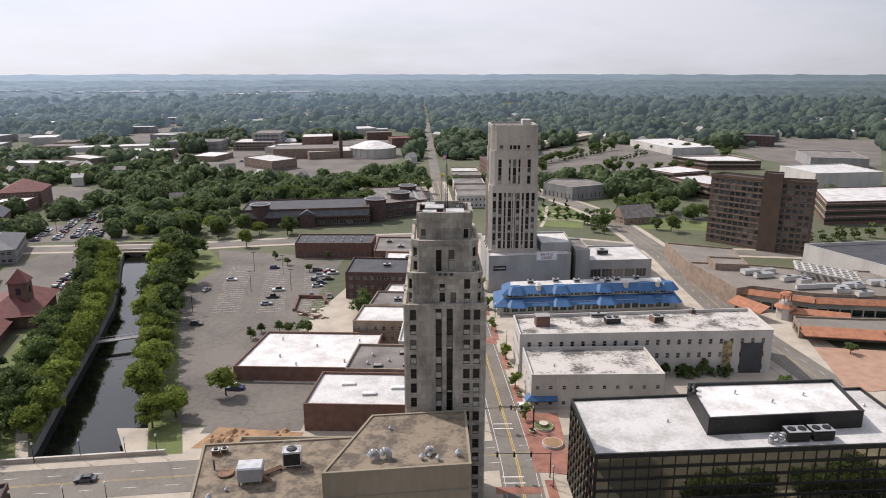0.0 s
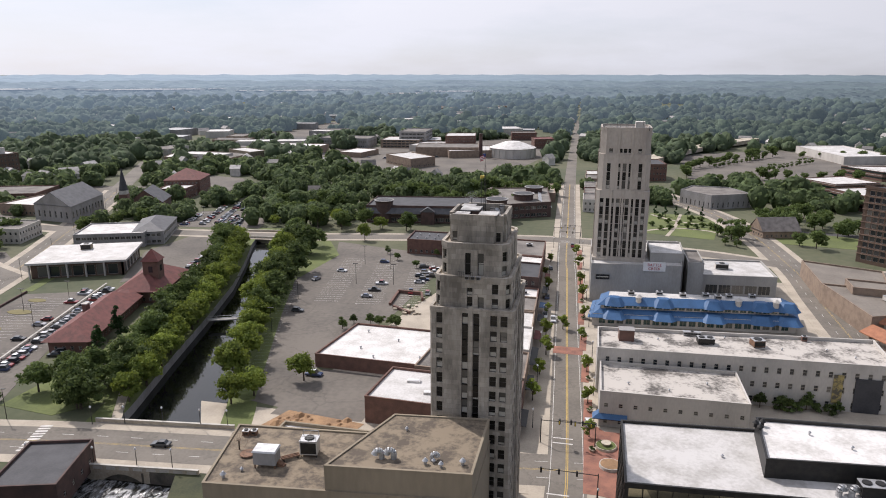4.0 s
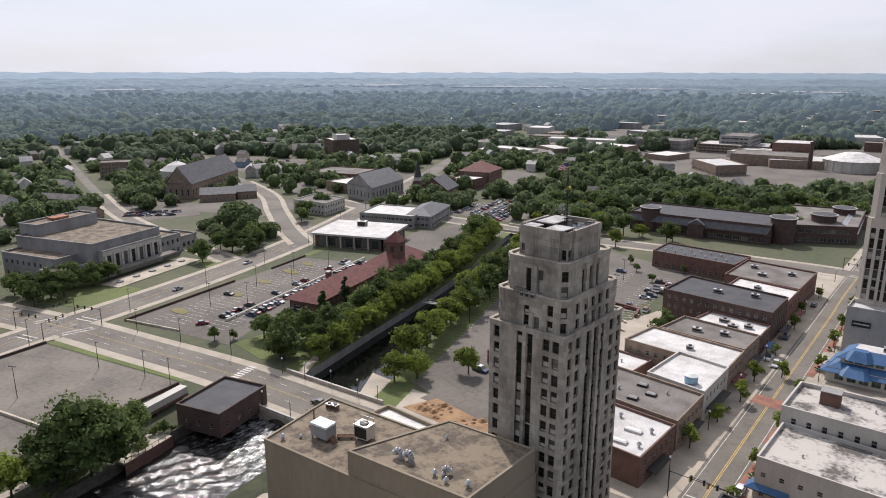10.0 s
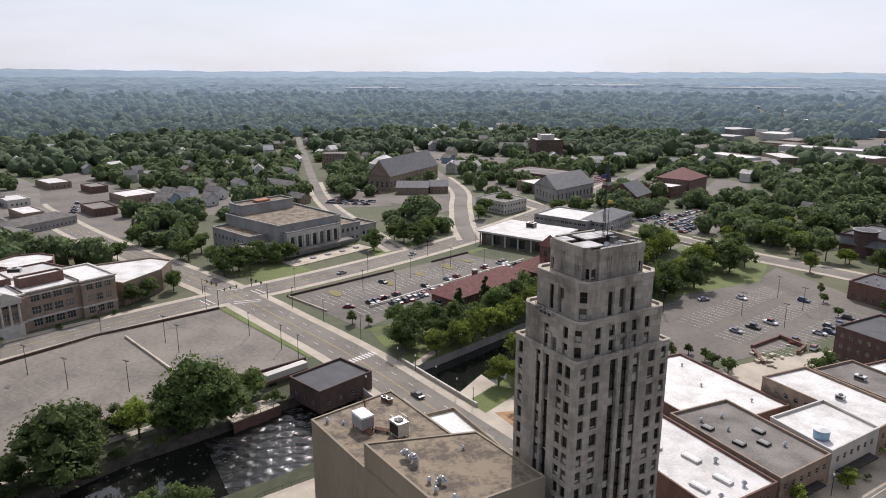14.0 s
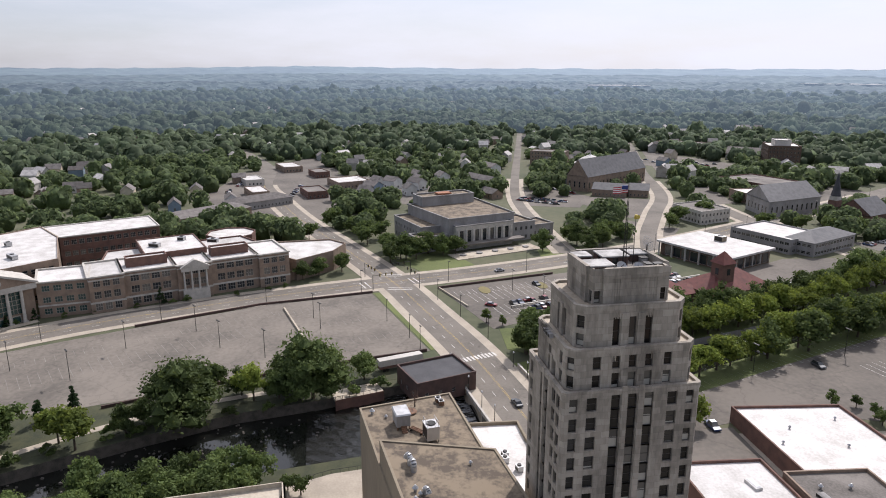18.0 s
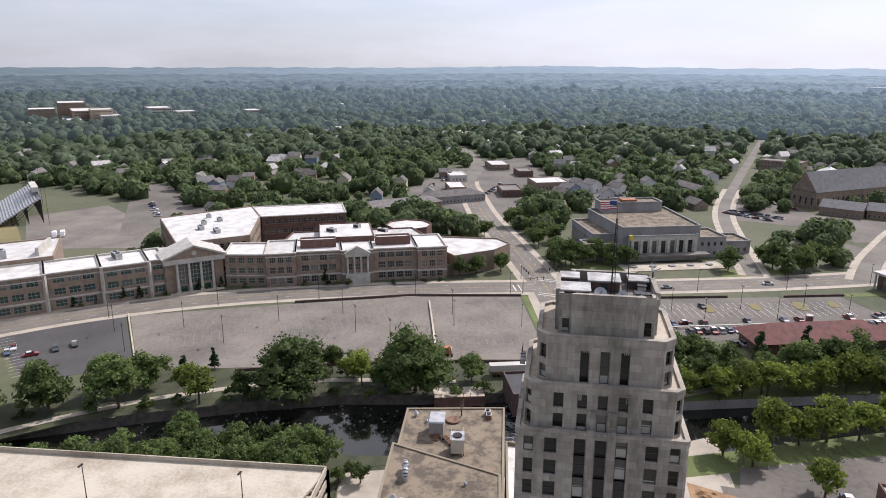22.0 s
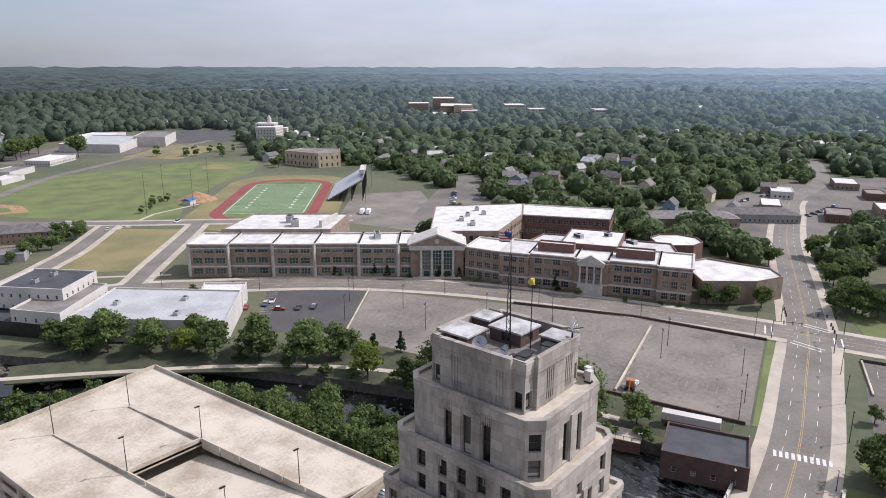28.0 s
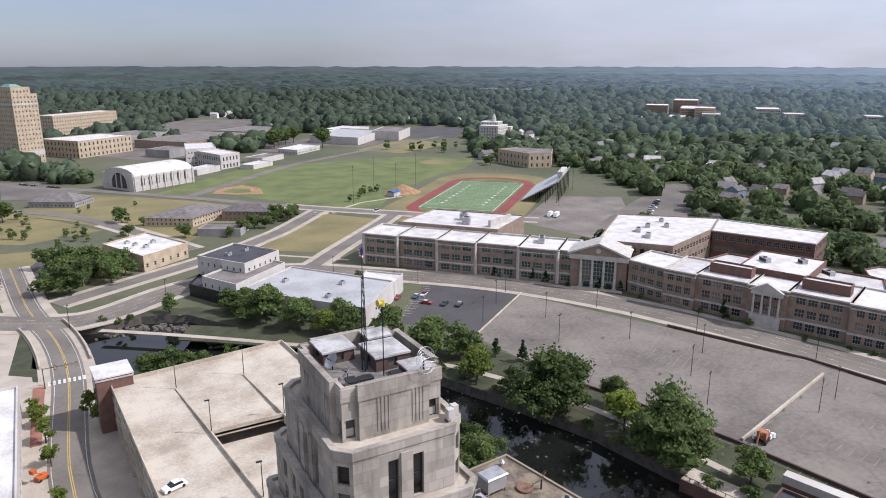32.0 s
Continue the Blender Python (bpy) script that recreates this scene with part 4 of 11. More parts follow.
gooseneck(-10.7, -53.1, ZU, 190, 1.05)
for x, y, q in ((-5.4, -53.6, 1.2), (-4.2, -53.0, 0.9), (0.4, -52.6, 1.3), (-2.8, -53.9, 1.1), (-11.0, -44.0, 0.8)):
    vent(x, y, ZU, q)
gooseneck(-4.6, -52.3, ZU, 30, 0.8)
for x, y in ((-30.0, -33.0), (-28.3, -33.4), (-25.0, -31.6)):
    rooftop_unit(x, y, 16.5, 1.3, 1.1, 1.1, 10, "small condenser on the white roof", 1, None, 0.15)
building("roof_shop", "low brick shop with a bright white roof", [(-36, 6), (3, 4), (3, 23), (-34, 25)], 7.5, BRICK, WHITEROOF, floors=2, only=(1, 3))
building("tar_roof_shop", "shop with a patched dark tar roof", [(-28, 26), (3, 24), (2.6, 42), (-26, 44)], 8, BRICK_TAN, GREYROOF, floors=2, only=(1,))
building("white_roof_shop", "shop with a long white roof and white side wall", [(-14, 44.5), (2.5, 42.5), (2, 62), (-13, 64)], 8.5, WHITEWALL, WHITEROOF, floors=2, only=(1,))
building("white_roof_hall", "low brick hall with a wide worn white roof", [(-62, 36), (-22, 34), (-20, 62), (-58, 64)], 4.4, BRICK, WHITEROOF, floors=0)
building("corner_shop", "brick shop with a flat pale roof", [(-30, 64), (1.8, 62.5), (1.2, 78), (-28, 80)], 8, BRICK_TAN, WHITEROOF, floors=2, only=(1, 0))
building("grey_roof_shop", "shop with a grey roof and rooftop units", [(-26, 80.5), (1, 79), (0.8, 94), (-24, 96)], 8, BRICK_TAN, GREYROOF, floors=2, only=(1,))
building("white_front_shop", "shop with a white roof", [(-22, 96.5), (0.6, 95), (0.2, 108), (-20, 110)], 7, BRICK, WHITEROOF, floors=2, only=(1,))
building("dark_brick_block", "dark brick block with a gabled front", [(-38, 111), (0, 109), (-0.6, 130), (-37, 134)], 11, BRICK_DARK, DARKROOF, floors=3)
building("pale_roof_shop", "shop with a pale roof", [(-24, 135), (-0.8, 131), (-1.2, 148), (-24, 151)], 9, BRICK, WHITEROOF, floors=2)
building("theatre_block", "brick block with a white flat roof", [(-30, 152), (-1.4, 149), (-2, 178), (-30, 180)], 9, BRICK, GREYROOF, floors=2)
building("red_brick_store", "red brick store with a dark roof and many vents", [(-70, 174), (-33, 173), (-32, 192), (-71, 193)], 7.5, BRICK, DARKROOF, floors=1)

def belt(ob, loc, z0, z1, out=0.12, material=None, name="belt_course"):
    """A band of stone round a building."""
    m, o = M(), inset(loc, -out)
    for i in range(len(loc)):
        j = (i + 1) % len(loc)
        m.face(((*o[i], z0), (*o[j], z0), (*o[j], z1), (*o[i], z1)))
        m.face(((*o[i], z1), (*o[j], z1), (*loc[j], z1), (*loc[i], z1)))
        m.face(((*loc[i], z0), (*loc[j], z0), (*o[j], z0), (*o[i], z0)))
    return part(name, m, material or TRIM, ob)


def hip_house(name, label, poly4, h, rise, wall_m, roof_m, floors=1, gable=False, category="house", win=(1.0, 1.3, 1.6), over=0.5, group="", sill=0.9, style="sash"):
    """A house on four plan corners (first edge along the ridge) with a hipped or gabled roof."""
    poly = ccw(poly4)
    cx, cy = sum(p[0] for p in poly) / 4, sum(p[1] for p in poly) / 4
    loc = [(p[0] - cx, p[1] - cy) for p in poly]
    if math.dist(loc[0], loc[1]) < math.dist(loc[1], loc[2]):
        loc = loc[1:] + loc[:1]
    ob = thing(name, Matrix.Translation((cx, cy, 0)), label, category, group)
    w, r = M(), M()
    for a, b in zip(loc, loc[1:] + loc[:1]):
        L = math.dist(a, b)
        rects = grid_rects(L, 0, floors, h / max(floors, 1), win[0], win[1], win[2], sill) if floors and L > 3 and faces_walk(a, b, cx, cy) else []
        facade(w, ob, a, b, -0.5, h, rects, 0.15, style)
    o = inset(loc, -over)
    m0 = ((o[1][0] + o[2][0]) / 2, (o[1][1] + o[2][1]) / 2)
    m1 = ((o[3][0] + o[0][0]) / 2, (o[3][1] + o[0][1]) / 2)
    short = math.dist(o[1], o[2]) / 2
    L = math.dist(m0, m1)
    t = 0.0 if gable else min(0.49, short / L)
    r0 = (m1[0] + (m0[0] - m1[0]) * t, m1[1] + (m0[1] - m1[1]) * t, h + rise)
    r1 = (m0[0] + (m1[0] - m0[0]) * t, m0[1] + (m1[1] - m0[1]) * t, h + rise)
    e = [(p[0], p[1], h - 0.05) for p in o]
    r.face((e[0], e[1], r1, r0))
    r.face((e[2], e[3], r0, r1))
    r.face(tuple(reversed(e)))
    if gable:
        w.face(((*loc[1], h), (*loc[2], h), (r1[0], r1[1], h + rise - 0.2)))
        w.face(((*loc[3], h), (*loc[0], h), (r0[0], r0[1], h + rise - 0.2)))
    else:
        r.face((e[1], e[2], r1))
        r.face((e[3], e[0], r0))
    part("wall", w, wall_m, ob)
    part("roof", r, roof_m, ob)
    return ob, loc


# ---- the library with its round turrets ----
LIB, ll = building("library", "long dark brick library with ribbon windows and sloping metal roofs", [(-113, 240), (-40, 250), (-46, 282), (-116, 272)], 10.5, BRICK_DARK, DARKROOF, floors=2, win=(3.4, 2.2, 0.7), style="ribbon")
belt(LIB, ll, 5.0, 5.4, 0.15, BRICK_TAN)
lean = M()
lean.face(((-112.6, 237.5, 6.0), (-41, 247.5, 6.0), (-40, 250.4, 9.6), (-113, 240.4, 9.6)))
solo("library_lean_to", lean, SLATE, "sloping grey metal roof along the library front", "roof")
gab = thing("library_porch", pose(-76, 243.5, 0, 0, 0, 8), "gabled brick porch of the library", "porch")
part("wall", M().box(-4, -2.5, 0, 4, 1.5, 7.5), BRICK_DARK, gab)
part("gable", M().prism([(-4.4, -2.8), (4.4, -2.8), (4.4, 1.8), (-4.4, 1.8)], 7.5, 10.2, 0, [(-0.2, -2.8), (0.2, -2.8), (0.2, 1.8), (-0.2, 1.8)]), SLATE, gab)


def turret(x, y, r, h, label):
    ob = thing("turret", Matrix.Translation((x, y, 0)), label, "turret")
    part("wall", M().cyl(0, 0, -0.5, h - 1.4, r, None, 28), BRICK_DARK, ob)
    part("crown", M().cyl(0, 0, h - 1.4, h - 0.3, r, r + 0.7, 28), BRICK_DARK, ob)
    part("rim", M().cyl(0, 0, h - 0.3, h, r + 0.8, None, 28), GREYWALL, ob)
    part("roof", M().cyl(0, 0, h - 0.01, h + 0.03, r - 0.2, None, 28), DARKROOF, ob)


turret(-103, 244, 5.2, 13.5, "round dark brick turret at the library's corner")
turret(-37.5, 262, 6.2, 13.5, "wide round brick turret of the library")
turret(-24, 288, 6.2, 13.0, "wide round brick turret of the library")
turret(-20, 318, 5.6, 12.5, "round brick turret at the library's far end")
building("library_wing", "dark brick library wing with a grey roof", [(-40, 262), (-6, 280), (-12, 335), (-50, 325)], 9.5, BRICK_DARK, GREYROOF, floors=2, win=(3.0, 2.0, 0.8), style="ribbon", only=(0, 3))
sl = M()
sl.face(((-5.5, 279, 6), (-12, 336, 6), (-19, 335, 10), (-14, 282, 10)))
solo("glass_lean_to", sl, STEEL, "pale sloping skylight along the library wing", "skylight")
building("plaza_deck", "wide pale flat roof beyond the library", [(-44, 330), (-6, 330), (-10, 372), (-44, 366)], 6.5, BRICK_TAN, CONCRETE, floors=0)

# ---- east side of the main street ----
MULLION = mat("bronze_mullion", (0.085, 0.075, 0.055), 0.5, (0.06, 0.052, 0.04), 1.0, 6.0, 0.3, 0.0, metal=0.4)
MIRROR = glass_mat("mirror_glass", (0.30, 0.29, 0.22), 0.02, 0.999)
MIRROR.node_tree.nodes["Principled BSDF"].inputs["Metallic"].default_value = 0.95
OFF, ol = building("office_block", "office block clad in dark mirror glass with a white roof", [(26.2, -39.0), (92, -35.5), (92, -12), (26.2, -16.4)], 19.6, DARKMETAL, WHITEROOF, floors=8, win=(2.46, 2.3, 0.03), style="plain", sill=0.03, frame_m=MULLION, glass_m=MIRROR, margin=0.03, parapet=0.5)
building("office_penthouse", "dark plant room on the white office roof", [(50, -31.5), (82, -29), (84, -14.5), (51.5, -16)], 22.8, DARKMETAL, WHITEROOF, floors=0)
for x, y in ((66.5, -33.2), (71.5, -32.8)):
    rooftop_unit(x, y, 19.0, 4.2, 2.6, 2.2, 3, "large dark chiller on the white office roof", 2, DARKMETAL, 0.3)
for x, y in ((61.0, -34.6), (63.0, -34.4)):
    gooseneck(x, y, 19.0, 40, 1.1)
for x, y in ((50.8, -19.0), (51.3, -20.5), (52.2, -18.2)):
    vent(x, y, 22.3, 1.5, "tall black roof vent pipe", DARKMETAL)
for x, y in ((60, -20), (66, -24), (74, -21), (44, -26), (88, -20)):
    vent(x, y, 22.3 if 51 < x < 82 else 19.0, 0.8)
WB, wl2 = building("white_hall", "long white rendered three-storey building with small windows", [(22, 36.5), (98, 39), (99, 58.5), (22, 53)], 13.6, WHITEWALL, WORNROOF, floors=3, win=(1.1, 1.7, 2.1), only=(0, 1, 3), parapet=0.9)
BANNER = mat("faded_banner", (0.40, 0.32, 0.12), 0.8, (0.10, 0.09, 0.07), 0.8, 3.0, 0.2, 0.0, edge=0.2)
part("banner", M().box(22.9, -8.6, 2.5, 25.3, -8.42, 10.4), BANNER, WB, "tall faded yellow banner")
building("white_annex", "white rendered annex with small windows and a stained roof", [(22.8, 17), (58.5, 17), (58.5, 36.2), (22.8, 36.2)], 9.8, WHITEWALL, WORNROOF, floors=2, win=(1.0, 1.1, 2.6), only=(0, 3), parapet=0.8)
aw = thing("awning", pose(22.8, 19, 0), "dark blue canvas awning on the corner", "awning")
part("canvas", M().prism([(-1.6, -3.2), (7, -3.2), (7, 0), (-1.6, 0)], 2.6, 3.6, 0, [(-0.2, -2.2), (7, -2.2), (7, 0), (-0.2, 0)]), BLUEROOF, aw)
part("front_frame", M().box(-1.6, -3.25, 2.45, 7, -3.15, 2.6), DARKMETAL, aw)
for x, y, sx, sy, sz, lab in ((30, 46.5, 4.2, 3.2, 3.2, "brown brick roof box"), ):
    ob = thing("roof_box", pose(x, y, 12.7, 0, 0, 4), lab, "roof box")
    part("wall", M().box(-sx / 2, -sy / 2, 0, sx / 2, sy / 2, sz), BRICK, ob)
    part("cap", M().box(-sx / 2 - 0.1, -sy / 2 - 0.1, sz, sx / 2 + 0.1, sy / 2 + 0.1, sz + 0.15), GREYWALL, ob)
rooftop_unit(52, 48, 12.7, 4.5, 2.6, 1.8, 5, "rusty and grey rooftop unit with ducts", 2, DARKMETAL)
rooftop_unit(49, 53.5, 12.7, 5.0, 1.2, 1.2, 2, "long pale duct unit on the worn roof", 1)
rooftop_unit(66, 49, 12.7, 3.2, 3.0, 2.0, 15, "rusty cooling unit on the worn roof", 1, RUST)
rooftop_unit(80, 56, 12.7, 1.4, 1.2, 1.4, 0, "small red roof unit", 1, BRICK)
for x, y in ((39, 48), (58, 53), (72, 47), (84, 49), (90, 45), (30, 24), (40, 22), (50, 28)):
    vent(x, y, 12.7 if y > 36 else 9.0, 0.8)


# the pavilion with blue roofs
def blue_pavilion():
    ob = thing("blue_roof_restaurant", Matrix.Identity(4), "long two-tier pavilion with bright blue metal roofs", "restaurant")
    base = [(20.6, 91), (89.5, 97), (91.8, 112.5), (22, 107)]
    w = M()
    for a, b in zip(base, base[1:] + base[:1]):
        L = math.dist(a, b)
        facade(w, ob, a, b, 0, 4.4, grid_rects(L, 0, 1, 4.2, 2.4, 2.4, 0.7, 0.8), 0.2, "ribbon", FRAMEW, GREENGLASS)
    part("wall", w, WHITEWALL, ob)
    def skirt(ring, z0, z1, out, inn, name):
        o, i = inset(ring, -out), inset(ring, inn)
        m = M()
        for q in range(len(ring)):
            r = (q + 1) % len(ring)
            m.face(((*o[q], z0), (*o[r], z0), (*i[r], z1), (*i[q], z1)))
            m.face(((*o[q], z0 - 0.15), (*o[r], z0 - 0.15), (*o[r], z0), (*o[q], z0)))
            m.face(((*i[q], z0 - 0.1), (*i[r], z0 - 0.1), (*o[r], z0 - 0.1), (*o[q], z0 - 0.1)))
        part(name, m, BLUEROOF, ob)
    skirt(base, 3.4, 5.6, 1.5, 2.4, "lower_roof")
    top = inset(base, 2.6)
    w = M()
    for a, b in zip(top, top[1:] + top[:1]):
        L = math.dist(a, b)
        facade(w, ob, a, b, 5.0, 7.6, grid_rects(L, 4.6, 1, 2.6, 2.2, 1.3, 0.4, 1.2), 0.15, "ribbon", FRAMEW, GREENGLASS)
    part("clerestory", w, WHITEWALL, ob)
    skirt(top, 7.2, 9.5, 1.0, 2.3, "upper_roof")
    part("flat_roof", M().prism(inset(top, 2.2), 9.1, 9.4), WHITEROOF, ob)
    for x0 in (28, 45, 62, 78, 87):
        y0 = 91 + (x0 - 20.6) * 0.087
        part("bay_roof", M().prism(octa(x0 - 4.2, y0 + 0.6, x0 + 4.2, y0 + 6.5, 1.6), 7.0, 9.6, 0, octa(x0 - 2.2, y0 + 3.0, x0 + 2.2, y0 + 5.6, 0.8)), BLUEROOF, ob)
        part("porch_roof", M().prism(octa(x0 - 4.6, y0 - 2.9, x0 + 4.6, y0 + 3.0, 1.8), 3.2, 5.6, 0, octa(x0 - 2.6, y0 + 0.2, x0 + 2.6, y0 + 2.6, 0.8)), BLUEROOF, ob)
    for x0 in (36.5, 70.5, 83):
        y0 = 91 + (x0 - 20.6) * 0.087
        part("dormer", M().prism(octa(x0 - 1.0, y0 + 2.6, x0 + 1.0, y0 + 4.8, 0.5), 6.5, 9.9, 0, octa(x0 - 0.9, y0 + 2.7, x0 + 0.9, y0 + 4.7, 0.5)), WHITEWALL, ob, "white lantern dormer")
        part("dormer_cap", M().prism(octa(x0 - 1.2, y0 + 2.4, x0 + 1.2, y0 + 5.0, 0.5), 9.9, 10.9, 0, octa(x0 - 0.2, y0 + 3.5, x0 + 0.2, y0 + 3.9, 0.1)), WHITEWALL, ob)
    return ob


blue_pavilion()
for x, y in ((34, 100), (44, 102), (52, 101.5), (60, 103), (68, 103.5), (76, 105), (64, 101.5)):
    rooftop_unit(x, y, 9.4, 2.2, 1.6, 1.3, 6, "grey kitchen roof unit", 1, None, 0.2)

# the far tower and its podium
PODIUM = mat("podium_concrete", (0.37, 0.355, 0.33), 0.9, (0.28, 0.27, 0.25), 0.15, 2.0, 0.3, 0.1, streak=0.4)
building("podium_penthouse", "low pale penthouse with a white roof on the podium", [(42, 127), (55, 128), (55.5, 148), (42, 147)], 18.6, PODIUM, WHITEROOF, floors=0)
building("far_tower_podium", "plain pale concrete podium of the far tower", [(19.5, 117.5), (53.5, 120.5), (56, 150), (56, 162), (19, 158)], 15.6, PODIUM, WHITEROOF, floors=0, parapet=0.8)
building("podium_stair_block", "grey concrete stair block", [(56.2, 124), (62, 124), (62, 144), (56.2, 144)], 16.4, PODIUM, GREYROOF, floors=0)
building("podium_annex", "grey concrete annex with a white roof and dark windows", [(62.2, 131), (91, 133), (90, 158), (62.2, 156)], 9.8, PODIUM, WHITEROOF, floors=1, win=(4.5, 3.6, 0.5), style="ribbon", only=(0,), sill=2.2)
rooftop_unit(72, 144, 9.2, 5.0, 3.0, 2.2, 0, "pale rooftop unit on the annex", 1, WHITEWALL)
board = thing("roof_sign", pose(43.2, 119.3, 13.3, 0, 0, 5), "white sign board with red lettering on the podium wall", "sign")
part("panel", M().box(-4.2, -0.2, 0, 4.2, 0, 3.6), FLAGWHITE, board)
for txt, zz in (("BATTLE", 2.0), ("CREEK", 0.5)):
    cu = bpy.data.curves.new("letters", "FONT")
    cu.body, cu.size, cu.align_x, cu.extrude = txt, 1.55, "CENTER", 0.03
    cu.materials.append(FLAGRED)
    o = new("letters", cu)
    o.parent, o.matrix_basis = board, pose(0, -0.25, zz, 90, 0, 0)
pl = thing("wall_plaque", pose(24.0, 117.75, 9.4, 0, 0, 5), "dark plaque with a line of pale writing", "sign")
part("panel", M().box(-2.6, -0.15, 0, 2.6, 0, 1.9), DARKMETAL, pl)
part("writing_bar", M().box(-2.2, -0.2, 0.8, 2.2, -0.15, 1.2), TRIM, pl)


def build_far_tower():
    x0, y0, x1, y1 = 19.5, 125.5, 40.5, 147
    cx, cy = (x0 + x1) / 2, (y0 + y1) / 2
    t = thing("far_tower", Matrix.Translation((cx, cy, 0)), "tall pale limestone art deco tower with dark window strips", "tower")
    hx, hy = (x1 - x0) / 2, (y1 - y0) / 2
    for k, (ins, z0, z1) in enumerate(((0.0, 0, 16), (0.35, 16, 43), (0.75, 43, 57), (1.1, 57, 66.5))):
        ring = octa(-hx + ins, -hy + ins, hx - ins, hy - ins, 1.0 + ins)
        w, piers = M(), M()
        for a, b in zip(ring, ring[1:] + ring[:1]):
            L = math.dist(a, b)
            u = (Vector(b) - Vector(a)).normalized()
            n = Vector((u.y, -u.x))
            rects = []
            if L > 4 and faces_walk(a, b, cx, cy):
                cols = 9 if k < 2 else 5
                if k < 2:
                    us = [L * (q + 0.5) / cols for q in range(cols)]
                    us = [v + (0.25 if q % 2 else -0.05) * (1 if q < 4 else -1) for q, v in enumerate(us)]
                elif k == 2:
                    us = [L * 0.13, L * 0.36, L * 0.5, L * 0.64, L * 0.87]
                else:
                    us = [L * 0.13, L * 0.38, L * 0.5, L * 0.62, L * 0.87]
                hgt = 3.35
                z = z0 + (0.6 if k else 6)
                while z + 2.7 < z1 - (1.0 if k < 3 else 4.0):
                    rects += [(v - 0.68, z, v + 0.68, z + (3.25 if k < 3 else 1.6)) for v in us]
                    z += hgt
                for v in [L * q / (4 if k < 2 else 3) for q in range(1, 4 if k < 2 else 3)]:
                    o = Vector(a) + u * v
                    part("pier", M().prism([tuple(o - u * 0.35), tuple(o + u * 0.35), tuple(o + u * 0.35 + n * 0.3), tuple(o - u * 0.35 + n * 0.3)][::-1], z0, z1 + 0.6), FARSTONE, t)
            facade(w, t, a, b, z0, z1, rects, 0.4, "sash", FRAMED, TOWERGLASS)
        part("wall", w, FARSTONE, t)
        part("ledge" if k < 3 else "roof", M().prism(inset(ring, 0.05), z1 - 0.1, z1 + 0.05), GREYROOF if k == 3 else FARSTONE, t)
    rim = M()
    o, i = inset(ring, -0.1), inset(ring, 0.5)
    for q in range(len(ring)):
        r = (q + 1) % len(ring)
        rim.prism([o[q], o[r], i[r], i[q]], 65.8, 67.2)
    part("parapet", rim, FARSTONE, t)
    part("stair_head", M().box(3.5, -4, 66, 7.0, 1, 69.0), WHITEWALL, t)


build_far_tower()
for i in range(9):
    m_ = thing("aerial", Matrix.Translation((21.5 + i * 2.0 + (i % 3) * 0.4, 127.2 + (i % 2) * 0.4, 66.0)), "thin black aerial on the tower's roof edge", "aerial")
    part("rod", M().tube((0, 0, 0), (0, 0, 1.8 + (i * 7 % 5) * 0.5), 0.07, 0.05, 5), DARKMETAL, m_)
    part("panel", M().box(-0.18, -0.12, 1.0, 0.18, 0.12, 1.8), STEEL, m_)

# hotel slab with a taller stair tower
HOTBAND = mat("brown_concrete_band", (0.20, 0.135, 0.10), 0.9, (0.14, 0.095, 0.07), 0.4, 4.0)
for nm, lab, ring in (("brown_hotel", "slab hotel of dark brown brick with rows of deep balconies", [(143, 205), (163, 184), (170, 190), (152, 211)]),
                      ("brown_hotel_wing", "wing of the brown brick hotel with deep balconies", [(165, 183.5), (182.5, 175.2), (186.5, 182.6), (171, 190)])):
    ob, hl = building(nm, lab, ring, 36, BRICK_BROWN, DARKROOF, floors=11, win=(2.3, 2.2, 0.55), style="plain", floor_h=3.05, sill=0.35, ground=1.4)
    for z in range(1, 12):
        belt(ob, hl, 0.7 + z * 3.05 + 0.35, 1.4 + z * 3.05, 0.3, HOTBAND, "balcony_band")
    belt(ob, hl, 35.2, 36.4, 0.35, BRICK_BROWN, "roof_band")
building("hotel_stair_tower", "blank brown brick stair tower of the hotel", [(160.5, 184), (168, 179.5), (172, 187), (164, 191)], 39.5, BRICK_BROWN, DARKROOF, floors=0)
# the mall with its terraces
MALLROOF = mat("mall_gravel_roof", (0.21, 0.185, 0.155), 0.95, (0.15, 0.13, 0.11), 0.1, 1.2, 0.3, 0.2)
building("mall_north", "low brown brick mall block with a flat roof", [(110, 172), (138, 160), (131, 132), (108, 136)], 7.5, BRICK_TAN, MALLROOF, floors=0, coping=BRICK_TAN)
building("mall", "wide brown brick mall with a cluttered flat roof", [(107.5, 135), (131, 131), (150, 124), (186, 118), (192, 86), (164, 86.5), (138, 90.5), (120, 100), (112.5, 97)], 8, BRICK_TAN, MALLROOF, floors=0, coping=BRICK_TAN)
building("mall_upper_block", "raised brick plant block on the mall roof", [(116, 136), (130, 133), (128, 122), (115, 124)], 10.2, BRICK_TAN, MALLROOF, floors=0, coping=BRICK_TAN)
building("arena_roof", "arena with a dark roof and white fascia", [(166, 150), (240, 160), (244, 100), (186, 96)], 12, WHITEWALL, DARKROOF, floors=0, parapet=1.4)
for x, y, l1 in ((138, 108, 12), (142, 104, 10), (150, 92, 9), (156, 88, 10), (164, 82, 8), (128, 112, 6), (160, 98, 7), (172, 100, 8), (148, 112, 6)):
    rooftop_unit(x, y, 7.4, l1 * 0.6, 2.4, 2.0, x % 30, "white packaged unit on the mall roof", 1, WHITEWALL, 0.3, False)
